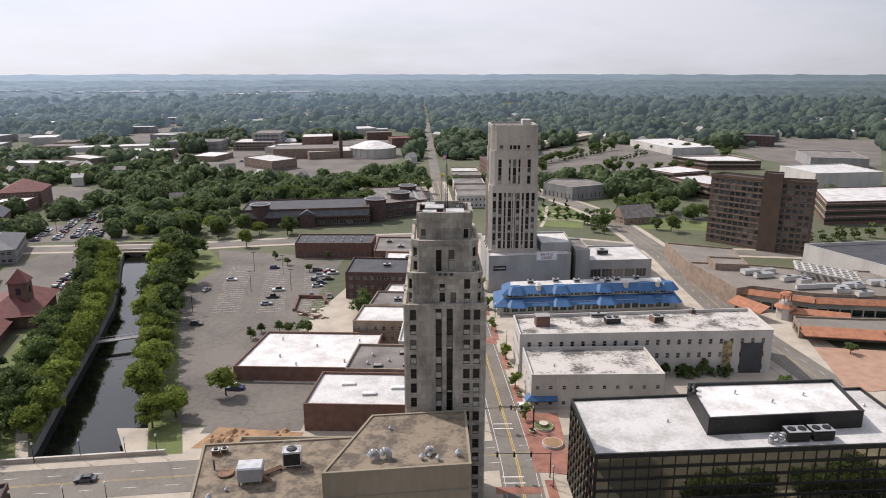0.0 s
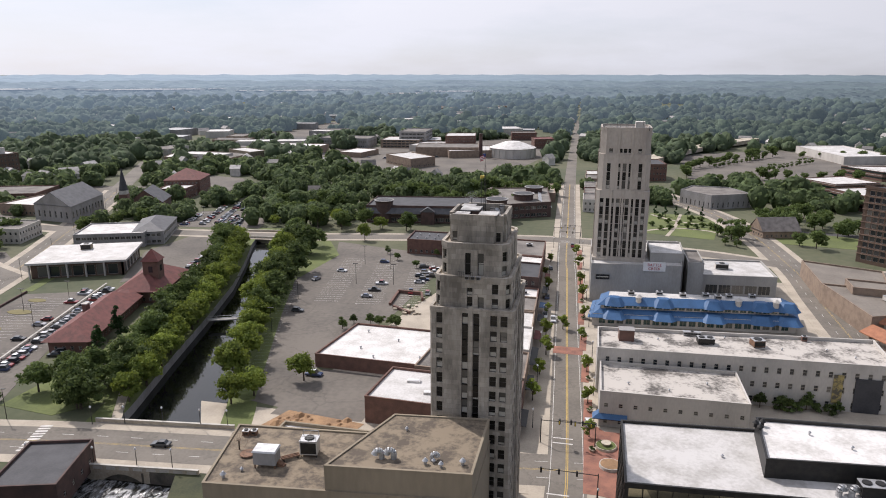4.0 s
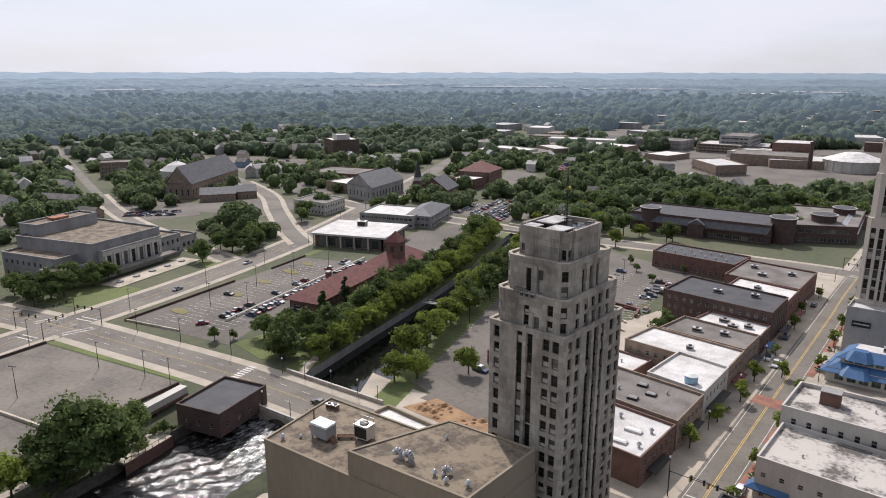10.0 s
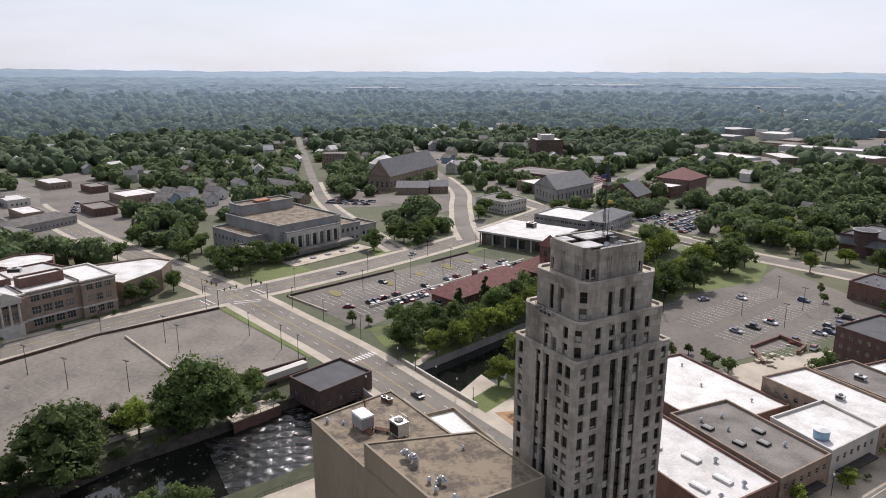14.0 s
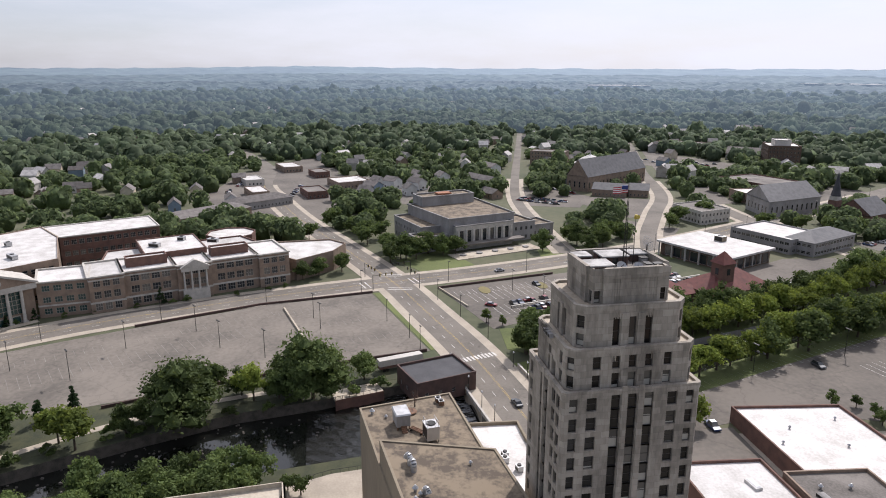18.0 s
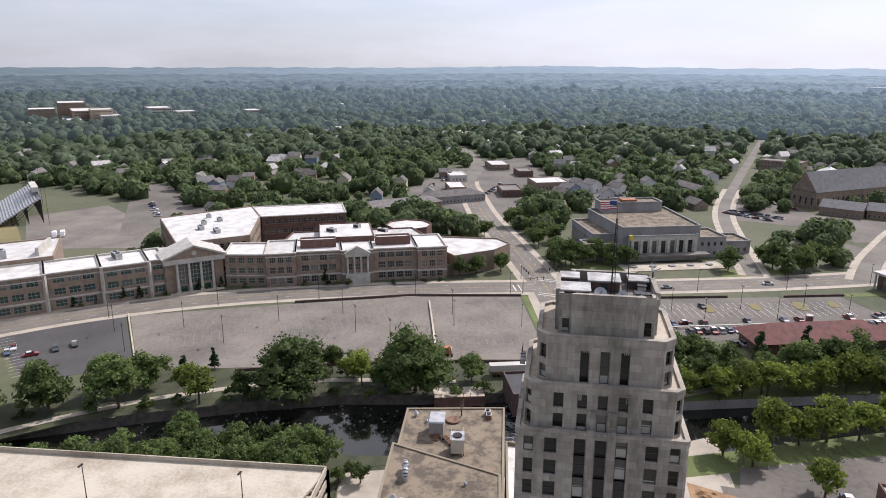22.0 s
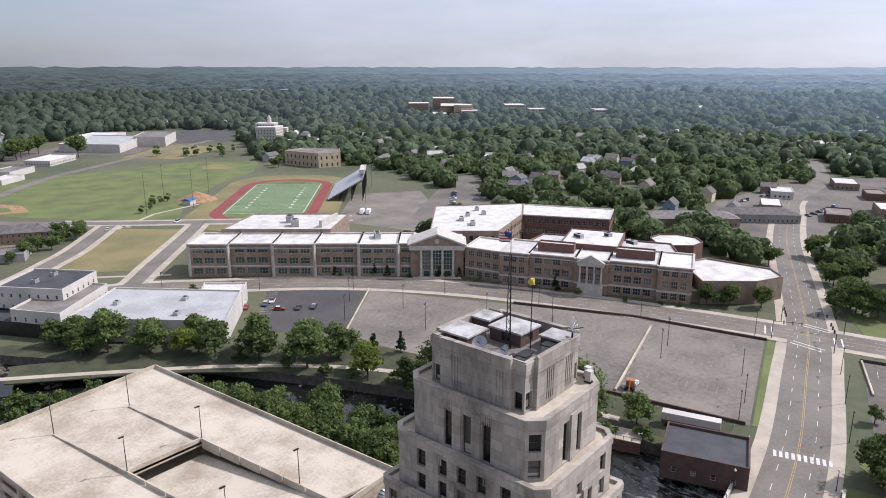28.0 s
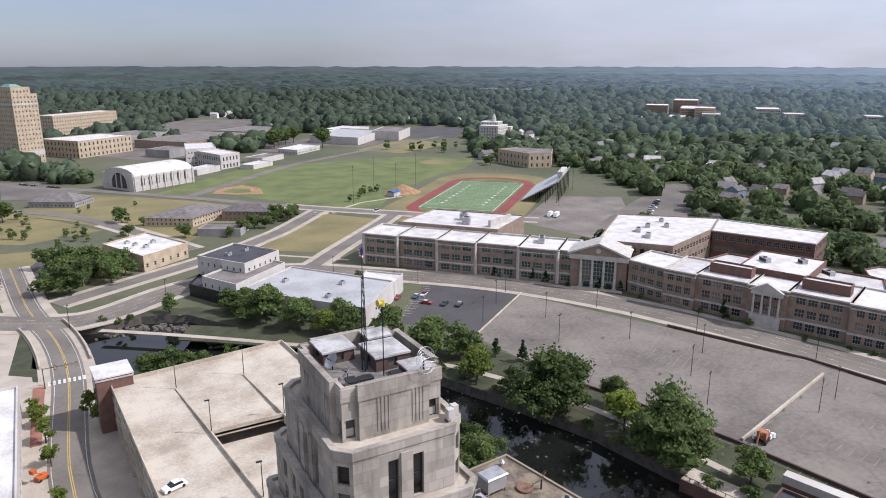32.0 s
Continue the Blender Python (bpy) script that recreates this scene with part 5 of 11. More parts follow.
for x, y, l1, sy, t_ in ((127, 118, 7, 3.4, 12), (131, 113, 6, 3.0, 12), (135, 119, 5, 2.6, 12), (144, 109, 4, 2.0, 40), (147, 98, 9, 1.6, 5), (139, 97, 8, 1.4, 5), (158, 99, 7, 2.6, 5), (170, 102, 8, 3.0, 5), (152, 95, 4, 2.2, 5)):
    rooftop_unit(x, y, 7.4, l1, sy, 1.9, t_, "large white packaged unit with ducts on the mall roof", 0, WHITEWALL, 0.3, False)
fr = thing("truss_canopy", pose(156, 113, 7.4, 0, 0, -22), "sloping white steel lattice canopy on the mall roof", "canopy")
for q in range(9):
    part("beam", M().box(-12 + q * 2.8, -7, 3.4 - q * 0.32, -11.2 + q * 2.8, 7, 4.0 - q * 0.32), WHITEWALL, fr)
for q in range(5):
    part("purlin", M().tube((-12, -7 + q * 3.5, 3.8), (12, -7 + q * 3.5, 1.2), 0.45, 0.45, 6), WHITEWALL, fr)
for q in (-11, 0, 11):
    for e in (-6.5, 6.5):
        part("post", M().tube((q, e, 0), (q, e, 2.4 - q * 0.1), 0.2, 0.2, 6), WHITEWALL, fr)
# the mall's south front: glazed ground floor, white band and tiled canopies
front = building("mall_entrance_hall", "glazed mall front with a white band under tiled canopies", [(117, 99), (138, 88), (164, 84), (192, 83), (192, 85.8), (164, 86.3), (138, 90.3), (118.5, 100)], 6.6, WHITEWALL, MALLROOF, floors=1, win=(3.6, 2.6, 0.5), style="ribbon", glass_m=GLASS2, frame_m=FRAMED, sill=0.3, floor_h=3.2)[0]
for (a, b), d, z0, z1 in ((((116, 99.5), (137.6, 87.6)), 2.2, 5.6, 7.3), (((137.6, 87.6), (164, 83.6)), 2.2, 5.6, 7.3), (((164, 83.6), (192, 82.6)), 2.2, 5.6, 7.3), (((113, 97), (119, 83)), 5, 3.3, 5.4), (((121, 66), (146, 61)), 6, 3.2, 4.6), (((146, 61), (192, 60)), 6, 3.2, 4.6), (((127, 86), (146, 79)), 3.4, 3.0, 4.2)):
    t_ = M()
    pp = para(a, b, -abs(d))
    t_.face(((*pp[3], z0), (*pp[2], z0), (*b, z1), (*a, z1)))
    t_.face(((*pp[2], z0 - 0.1), (*pp[3], z0 - 0.1), (*a, z0 - 0.1), (*b, z0 - 0.1)))
    t_.face(((*pp[3], z0 - 0.3), (*pp[2], z0 - 0.3), (*pp[2], z0), (*pp[3], z0)))
    solo("tile_canopy", t_, TERRA, "sloping terracotta tile canopy along the mall front", "canopy", "mall canopies")
building("terrace_shop", "low dark glazed shop under terracotta tiled canopies", [(121, 66), (146, 61), (192, 60), (192, 72), (146, 73), (124, 76)], 4.4, BRICK_TAN, MALLROOF, floors=1, win=(3.4, 2.4, 0.5), style="ribbon", glass_m=GLASS2, sill=0.4)
kio2 = thing("entrance_pavilion", pose(126, 86, 0), "octagonal white pavilion with a tiled roof and open lantern", "pavilion")
part("wall", M().cyl(0, 0, 0, 4.4, 3.0, None, 8), WHITEWALL, kio2)
part("roof", M().cyl(0, 0, 4.4, 5.6, 4.0, 2.4, 8), TERRA, kio2)
for q in range(8):
    part("post", M().cyl(1.9 * math.cos(q * 0.785), 1.9 * math.sin(q * 0.785), 5.5, 9.2, 0.14, None, 6), BRICK, kio2)
part("band", M().cyl(0, 0, 5.4, 6.6, 2.2, None, 8), WHITEWALL, kio2)
part("lantern_roof", M().cyl(0, 0, 9.2, 10.0, 2.4, 1.6, 8), TERRA, kio2)
sheet("plaza_red", [(114, 24), (150, 30), (190, 34), (190, 54), (146, 54), (122, 58)], 0.16, mat("pale_brick_paving", (0.37, 0.23, 0.155), 0.9, (0.28, 0.165, 0.11), 0.3, 4.0), "pale red brick plaza by the mall")

# ---- west of the canal ----
WR, wloc = building("white_roof_office", "single-storey pavilion with an overhanging white flat roof", [(-219, 97), (-184, 112), (-196, 140), (-231, 125)], 6.6, BRICK_BROWN, WHITEROOF, floors=1, win=(4.2, 4.6, 0.6), sill=0.5, style="plain")
part("eave", M().prism(inset(wloc, -1.6), 6.3, 7.2), WHITEROOF, WR, "broad white roof slab")
for a, b in zip(wloc[:2], wloc[1:3]):
    for q in range(6):
        f_ = q / 5
        part("column", M().box(a[0] + (b[0] - a[0]) * f_ - 0.3, a[1] + (b[1] - a[1]) * f_ - 0.3 - 0.9, 0, a[0] + (b[0] - a[0]) * f_ + 0.3, a[1] + (b[1] - a[1]) * f_ + 0.3 - 0.9, 6.3), WHITEWALL, WR)
rooftop_unit(-212, 124, 7.2, 4.5, 3.5, 2.4, 23, "tan rooftop plant box on the white roof", 1, TAN, 0.1)
building("city_office", "two-storey office with a white flat roof", [(-238, 146), (-206, 158), (-216, 184), (-248, 172)], 7.6, GREYWALL, WHITEROOF, floors=2, win=(2.2, 1.5, 0.5), style="ribbon")
hip_house("city_office_wing", "office wing with a grey hipped roof", [(-214, 160), (-200, 166), (-214, 200), (-230, 192)], 7, 3.5, GREYWALL, SLATE, 2, category="building", win=(2.0, 1.4, 0.6))
# railway depot: long hipped red roofs and a tower
dep, _ = hip_house("depot", "long low brick railway depot under a red tiled roof", [(-150, 28), (-138, 31), (-150, 74), (-162, 71)], 4.2, 4.2, BRICK, REDROOF, 1, category="depot", over=1.6)
hip_house("depot_hall", "brick depot hall with a steep red tiled roof", [(-160, 76), (-144, 80), (-151, 108), (-168, 104)], 5.0, 6.0, BRICK, REDROOF, 1, category="depot", over=1.5)
hip_house("depot_link", "narrow brick link with a flat white and red roof", [(-160, 70), (-150, 72), (-152, 80), (-162, 78)], 4.2, 2.2, BRICK, REDROOF, 0, category="depot")
tw_ = thing("depot_tower", pose(-152, 88, 0, 0, 0, 14), "square red brick clock tower of the depot", "tower")
part("wall", M().box(-3, -3, 0, 3, 3, 15), BRICK, tw_)
part("roof", M().prism([(-3.6, -3.6), (3.6, -3.6), (3.6, 3.6), (-3.6, 3.6)], 15, 19.5, 0, [(-0.1, -0.1), (0.1, -0.1), (0.1, 0.1), (-0.1, 0.1)]), REDROOF, tw_)
for sx in (-1, 1):
    part("window", M().box(-0.8, sx * 3.02 - 0.05, 10.5, 0.8, sx * 3.02 + 0.05, 13), GLASS, tw_)
    part("window", M().box(sx * 3.02 - 0.05, -0.8, 10.5, sx * 3.02 + 0.05, 0.8, 13), GLASS, tw_)
ch = thing("depot_chimney", pose(-153, 50, 0), "red brick chimney of the depot", "chimney")
part("stack", M().box(-0.9, -0.9, 0, 0.9, 0.9, 9), BRICK, ch)
part("cap", M().box(-1.05, -1.05, 9, 1.05, 1.05, 9.4), TRIM, ch)
col = thing("memorial_column", pose(-124.5, 20.5, 0), "white square memorial arch on a low plinth", "monument")
part("plinth", M().box(-1.3, -1.3, 0, 1.3, 1.3, 0.5), CONCRETE, col)
for qx in (-1, 1):
    part("post", M().box(qx * 0.75 - 0.22, -0.25, 0.5, qx * 0.75 + 0.22, 0.25, 3.4), TRIM, col)
part("lintel", M().box(-1.15, -0.4, 3.4, 1.15, 0.4, 4.1), TRIM, col)

# the bridge house and its yard
BH, bl = building("bridge_house", "small brown brick house with a dark flat roof beside the bridge", [(-100, -46), (-86.5, -42), (-91.5, -24.5), (-105, -28.5)], 5.6, BRICK_DARK, DARKROOF, floors=1, win=(1.1, 1.3, 3.0), base=0)
tr = thing("box_trailer", pose(-110, -44, 0, 0, 0, 105), "long pale box trailer parked by the brick house", "trailer")
part("box", M().box(-7, -1.3, 1.1, 7, 1.3, 3.8), WHITEWALL, tr)
part("lower_band", M().box(-7.02, -1.32, 1.1, 7.02, 1.32, 1.9), BRICK, tr)
for q in (-5.5, -4.4, 4.6):
    for e in (-1, 1):
        part("wheel", M().tube((q, e * 0.9, 0.5), (q, e * 1.25, 0.5), 0.5, 0.5, 12), DARKMETAL, tr)
dk = thing("river_deck", pose(-96, -58, 0, 0, 0, 105), "pale timber deck with a railing over the river wall", "deck")
part("floor", M().box(-7, -3, -0.4, 7, 3, 0.25), CONCRETE, dk)
part("fascia", M().box(-7.1, -3.15, -3, 7.1, -3, 0.2), BRICK, dk)
for q in range(8):
    part("post", M().box(-7 + q * 2 - 0.05, -3.0, 0.25, -7 + q * 2 + 0.05, -2.9, 1.25), DARKMETAL, dk)
part("rail", M().box(-7, -3.0, 1.2, 7, -2.9, 1.28), DARKMETAL, dk)


# ---- the auditorium ----
def build_auditorium():
    A = (-250.5, 36.0)      # the front's far corner
    turn = 107.0            # the front runs that way
    ob = thing("auditorium", pose(-247, 15.5, 0, 0, 0, 90 + 17), "large grey stone auditorium with seven tall windows between piers", "auditorium")
    # local x runs along the front, y goes back from it
    w = M()
    def block(ring, z0, z1, rects_for=None, roof=BROWNROOF, name="wall", wallm=GREYWALL, par=0.8):
        wm = M()
        ring = ccw(ring)
        for i, (a, b) in enumerate(zip(ring, ring[1:] + ring[:1])):
            facade(wm, ob, a, b, z0, z1, (rects_for or {}).get(i, []), 0.5, "tall", FRAMED, GLASS)
        part(name, wm, wallm, ob)
        part("roof", M().prism(inset(ring, 0.4), z1 - par - 0.2, z1 - par), roof, ob)
        cm = M()
        o, n_ = inset(ring, -0.25), inset(ring, 0.4)
        for i in range(len(ring)):
            j = (i + 1) % len(ring)
            cm.prism([o[i], o[j], n_[j], n_[i]], z1 - 0.5, z1 + 0.05)
        part("coping", cm, GREYWALL, ob)
    front = [(-16.5 + 2.0 + q * 4.4, 2.4, -16.5 + 4.2 + q * 4.4, 9.8) for q in range(7)]
    block([(-16.5, 0), (16.5, 0), (16.5, 3), (-16.5, 3)], 0, 12.5, {0: [(u0 + 16.5, z0, u1 + 16.5, z1) for u0, z0, u1, z1 in front]}, name="front_wall", wallm=TRIM)
    block([(-19, 3), (19, 3), (21, 48), (-21, 48)], 0, 16)
    block([(-16, 40), (16, 40), (16, 52), (-16, 52)], 0, 20.5)
    block([(-30, 12), (-19, 12), (-19, 46), (-30, 46)], 0, 11, {3: grid_rects(34, 0, 2, 5.2, 1.2, 1.8, 2.4)})
    block([(-36, 4), (-19, 4), (-19, 14), (-36, 14)], 0, 8, {0: grid_rects(17, 0, 2, 3.8, 1.2, 1.6, 2.0)})
    block([(19, 4), (33, 4), (33, 22), (19, 22)], 0, 10, {0: grid_rects(14, 0, 2, 4.6, 1.2, 1.8, 2.0)})
    block([(33, 8), (48, 8), (48, 24), (33, 24)], 0, 6.5, {0: grid_rects(15, 0, 1, 6, 1.6, 2.0, 1.6)})
    part("canopy", M().box(-21, -5, 3.4, 21, 0, 4.0), GREYROOF, ob)
    for q in range(8):
        part("pier", M().box(-15.1 + q * 4.4 - 0.55 - 0.35, -0.5, 4.0, -15.1 + q * 4.4 + 0.55 - 0.35, 0.0, 10.2), TRIM, ob)
    part("red_hatch", M().box(-4, 44, 20, 4, 49, 20.9), TERRA, ob)
    part("forecourt", M().box(-24, -16, 0, 24, -5, 0.35), CONCRETE, ob)
    for q in range(5):
        part("planter", M().cyl(-18 + q * 9, -10, 0.3, 0.9, 1.6, None, 12), GREYWALL, ob)


build_auditorium()
for q in range(5):
    a_ = radians(107)
    x_, y_ = -18 + q * 9, -10
    tree_spot = (-247 + x_ * math.cos(a_) - y_ * math.sin(a_), 15.5 + x_ * math.sin(a_) + y_ * math.cos(a_))
    (PLANTER_SPOTS := []).append(tree_spot) if q == 0 else PLANTER_SPOTS.append(tree_spot)


# ---- the school ----
def build_school():
    # modern wing, set out in bays that step forward and back a little
    A, B = Vector((-99.0, -259.0)), Vector((-161.5, -185.5))
    d = (B - A).normalized()
    back = Vector((d.y, -d.x)) * 1.0          # away from the street
    if back.x > 0:
        back = -back
    L = (B - A).length
    cuts = [0, 17, 36, 54, 73, 90, L]
    for q, (c0, c1) in enumerate(zip(cuts, cuts[1:])):
        st = 0.0 if q % 2 == 0 else 1.2
        a, b = A + d * c0 + back * st, A + d * c1 + back * st
        e, f = A + d * c1 + back * 21, A + d * c0 + back * 21
        ob, loc = building("school_range", "three-storey brick school bay with green-tinted windows and stone bands", [tuple(a), tuple(b), tuple(e), tuple(f)], 14.6, BRICK_TAN, WHITEROOF, floors=3,
                           win=(4.0, 2.6, 1.0), sill=1.2, style="six", glass_m=GREENGLASS, cornice=0.45, group="bays of the school's west wing", margin=1.2, category="school", parapet=0.7)
        belt(ob, loc, 4.2, 4.9)
        belt(ob, loc, 12.3, 12.8)
        for p in loc[:2] if q % 2 == 0 else []:
            part("pilaster", M().box(p[0] - 0.5, p[1] - 0.5, 0, p[0] + 0.5, p[1] + 0.5, 14.0), TRIM, ob)
    ob, loc = building("school_hall", "tall white-roofed hall behind the school's west wing", [tuple(A + d * 8 + back * 21.2), tuple(A + d * 58 + back * 21.2), tuple(A + d * 62 + back * 56), tuple(A + d * 14 + back * 56)], 16.2, BRICK_TAN, WHITEROOF, floors=0, category="school", parapet=0.5)
    for x, y, sx in ((A + d * 40 + back * 30).to_tuple() + (5.0,), (A + d * 36 + back * 38).to_tuple() + (4.2,)):
        rooftop_unit(x, y, 15.7, sx, 3.6, 3.2, 50, "pale blue-grey air handling unit on the white roof", 1, STEEL, 0.2)
    p0, p1 = A + d * 52 + back * 26, A + d * 57 + back * 44
    sc = M().prism(ccw([tuple(p0), tuple(p0 + d * 1.2), tuple(p1 + d * 1.2), tuple(p1)]), 15.5, 19.0)
    solo("roof_screen", sc, TRIM, "pale screen wall on the white roof", "screen wall")
    x, y = (A + d * 80 + back * 14).to_tuple()
    rooftop_unit(x, y, 13.9, 6.5, 2.6, 2.4, 50, "long pale rooftop unit on the school", 2, STEEL, 0.2)
    # portico with pediment
    C, D = Vector((-160.5, -186.0)), Vector((-175.0, -168.5))
    d2 = (D - C).normalized()
    ang = math.degrees(math.atan2(d2.y, d2.x))
    W = (D - C).length
    ob = thing("school_portico", pose(C.x, C.y, 0, 0, 0, ang + 0), "pedimented entrance with tall white columns and green glass", "portico")
    # local x along the front towards D; the street lies on -y or +y, found from the plan
    s = 1.0 if (Matrix.Rotation(radians(ang), 2) @ Vector((0, 1))).x < 0 else -1.0
    y_ = lambda v: v * s
    def bx(m, x0, y0, z0, x1, y1, z1):
        m.box(x0, min(y_(y0), y_(y1)), z0, x1, max(y_(y0), y_(y1)), z1)
        return m
    part("wall", bx(M(), 0, 0.6, 0, W, 20, 14.4), BRICK_TAN, ob)
    part("roof", bx(M(), 0.3, 1, 14.4, W - 0.3, 20, 14.7), WHITEROOF, ob)
    for q in range(3):
        xx = W / 2 - 6.6 + q * 4.6
        part("tall_window", bx(M(), xx, 0.45, 3.6, xx + 4.0, 0.62, 12.0), GREENGLASS, ob)
        for r_ in range(1, 3):
            part("mullion", bx(M(), xx + r_ * 1.33 - 0.07, 0.3, 3.6, xx + r_ * 1.33 + 0.07, 0.46, 12.0), FRAMEW, ob)
        for r_ in range(1, 5):
            part("transom", bx(M(), xx, 0.3, 3.6 + r_ * 1.68, xx + 4.0, 0.46, 3.72 + r_ * 1.68), FRAMEW, ob)
        part("door", bx(M(), xx + 0.5, 0.45, 0, xx + 3.5, 0.62, 2.9), FRAMEW, ob)
        part("door_glass", bx(M(), xx + 0.8, 0.38, 0.3, xx + 3.2, 0.46, 2.6), GREENGLASS, ob)
    for q in range(4):
        part("column", M().cyl(W / 2 - 6.9 + q * 4.6, y_(-0.6), 0, 12.2, 0.62, 0.5, 14), TRIM, ob, "white fluted column")
        part("column_base", bx(M(), W / 2 - 7.7 + q * 4.6, -1.4, 0, W / 2 - 6.1 + q * 4.6, 0.2, 0.9), TRIM, ob)
    part("entablature", bx(M(), -0.6, -1.4, 12.2, W + 0.6, 1.2, 14.2), TRIM, ob)
    g = M()
    tri = [(-1.2, 14.2), (W + 1.2, 14.2), (W / 2, 19.0)]
    for yy in (-1.4, 12.0):
        g.face([(x, y_(yy), z) for x, z in (tri if yy < 0 else tri[::-1])])
    part("tympanum", g, BRICK_TAN, ob)
    r = M()
    for (xa, za), (xb, zb) in ((tri[0], tri[2]), (tri[2], tri[1])):
        for k0, k1 in ((0.0, 0.5),):
            r.face([(xa, y_(-1.9), za + 0.5), (xb, y_(-1.9), zb + 0.5), (xb, y_(13), zb + 0.5), (xa, y_(13), za + 0.5)])
            r.face([(xa, y_(-1.9), za - 0.25), (xb, y_(-1.9), zb - 0.25), (xb, y_(-1.9), zb + 0.5), (xa, y_(-1.9), za + 0.5)])
    part("raking_cornice", r, TRIM, ob)
    part("medallion", M().tube((W / 2, y_(-1.6), 16.2), (W / 2, y_(-1.3), 16.2), 1.0, 1.0, 18), TRIM, ob)
    for q in range(4):
        part("step", bx(M(), 1, -2.2 - q * 0.4, 0, W - 1, -1.8 - q * 0.4, 0.6 - q * 0.15), CONCRETE, ob)
    # link and old wing
    ob, loc = building("school_link", "recessed brick link with a glazed stair", [(-175.5, -168), (-178.5, -151), (-198, -156), (-194, -174)], 13.6, BRICK_TAN, WHITEROOF, floors=3, win=(2.6, 2.2, 1.2), sill=1.2, style="six", glass_m=GREENGLASS, cornice=0.3, category="school")
    belt(ob, loc, 4.2, 4.8)
    E, F = Vector((-177.5, -151.0)), Vector((-203.5, -80.0))
    d3 = (F - E).normalized()
    bk = Vector((-d3.y, d3.x))
    if bk.x > 0:
        bk = -bk
    L3 = (F - E).length
    parts = [(0, 12, -0.8), (12, 31, 0.6), (31, 44, -0.6), (44, 63, 0.6), (63, L3, -0.8)]
    for q, (c0, c1, st) in enumerate(parts):
        a, b = E + d3 * c0 + bk * st, E + d3 * c1 + bk * st
        ob, loc = building("school_wing", "three-storey red-brown brick school front with stone trim", [tuple(a), tuple(b), tuple(b + bk * (22 - st)), tuple(a + bk * (22 - st))], 14.2, BRICK_TAN, WHITEROOF, floors=3,
                           win=(3.0, 2.8, 0.75) if q % 2 else (2.4, 2.8, 0.9), sill=1.0, style="six", cornice=0.4, category="school", margin=1.0, group="fronts of the old school")
        belt(ob, loc, 3.7, 4.4)
        belt(ob, loc, 12.4, 12.9)
        if q == 2:
            n0 = -bk
            mid = (a + b) / 2
            pt = thing("school_porch", pose(mid.x, mid.y, 0, 0, 0, math.degrees(math.atan2(d3.y, d3.x))), "small pedimented stone porch with columns", "porch")
            sgn = 1.0 if (Matrix.Rotation(math.atan2(d3.y, d3.x), 2) @ Vector((0, 1))).dot(n0) > 0 else -1.0
            yy0, yy1 = sorted((0.1 * sgn, 1.6 * sgn))
            part("base", M().box(-5, yy0, 0, 5, yy1, 4.2), TRIM, pt)
            part("entablature", M().box(-5.2, yy0, 11.6, 5.2, yy1, 13.2), TRIM, pt)
            for c in range(4):
                part("column", M().cyl(-4.2 + c * 2.8, 1.0 * sgn, 4.2, 11.6, 0.42, 0.36, 12), TRIM, pt)
            part("pediment", M().prism(ccw([(-5.6, yy0 - 0.3), (5.6, yy0 - 0.3), (5.6, yy1 + 0.3), (-5.6, yy1 + 0.3)]), 13.2, 16.2, 0, ccw([(-0.15, yy0 - 0.3), (0.15, yy0 - 0.3), (0.15, yy1 + 0.3), (-0.15, yy1 + 0.3)])), TRIM, pt)
    P = lambda u, v: tuple(E + d3 * u + bk * v)
    building("school_roof_block", "raised brick roof block with a white roof", [P(14, 8), P(29, 8), P(29, 13), P(14, 13)], 17.2, BRICK, WHITEROOF, floors=0, category="school")
    building("school_roof_block", "raised brick roof block with a white roof", [P(46, 8), P(61, 8), P(61, 13), P(46, 13)], 17.2, BRICK, WHITEROOF, floors=0, category="school")
    building("school_middle", "white-roofed middle block of the old school", [P(6, 22.2), P(70, 22.2), P(66, 40), P(10, 40)], 13.6, BRICK, WHITEROOF, floors=0, category="school")
    building("school_theatre", "tall white-roofed block in the school's court", [P(22, 16), P(46, 16), P(46, 44), P(22, 44)], 16.0, BRICK, WHITEROOF, floors=0, category="school", parapet=0.4)
    building("school_west_block", "brick school block with a white roof and roof units", [(-180, -192), (-226, -228), (-262, -196), (-239, -181), (-200, -168)], 16.0, BRICK_TAN, WHITEROOF, floors=3, win=(2.0, 2.0, 1.2), category="school", sill=1.2, parapet=0.4)
    ob, loc = building("school_rear_wing", "long red brick rear wing with a pale parapet and white roof", [(-239.2, -180.6), (-262.2, -195.6), (-281, -152), (-257, -142)], 15.6, BRICK, WHITEROOF, floors=3, win=(2.2, 2.2, 0.9), category="school", sill=1.4, style="six", cornice=0.2, parapet=0.4)
    for x, y, sx, t_ in ((-208, -196, 4.6, 40), (-204, -186, 6.0, 40), (-218, -200, 2.4, 40), (-226, -196, 3.0, 40), (-232, -205, 2.0, 40), (-214, -135, 4.5, 70), (-218, -112, 4.5, 70), (-224, -126, 3.0, 70)):
        rooftop_unit(x, y, 15.6 if y < -150 else 15.5, sx, 2.2, 1.7, t_, "grey packaged unit on the white school roof", 1, None, 0.2)
    building("round_annex", "small many-sided brick annex with a white roof", [(-262 + 12 * math.cos(q * math.pi / 4 + 0.3), -110 + 12 * math.sin(q * math.pi / 4 + 0.3)) for q in range(8)], 9.5, BRICK, WHITEROOF, floors=0, category="school")
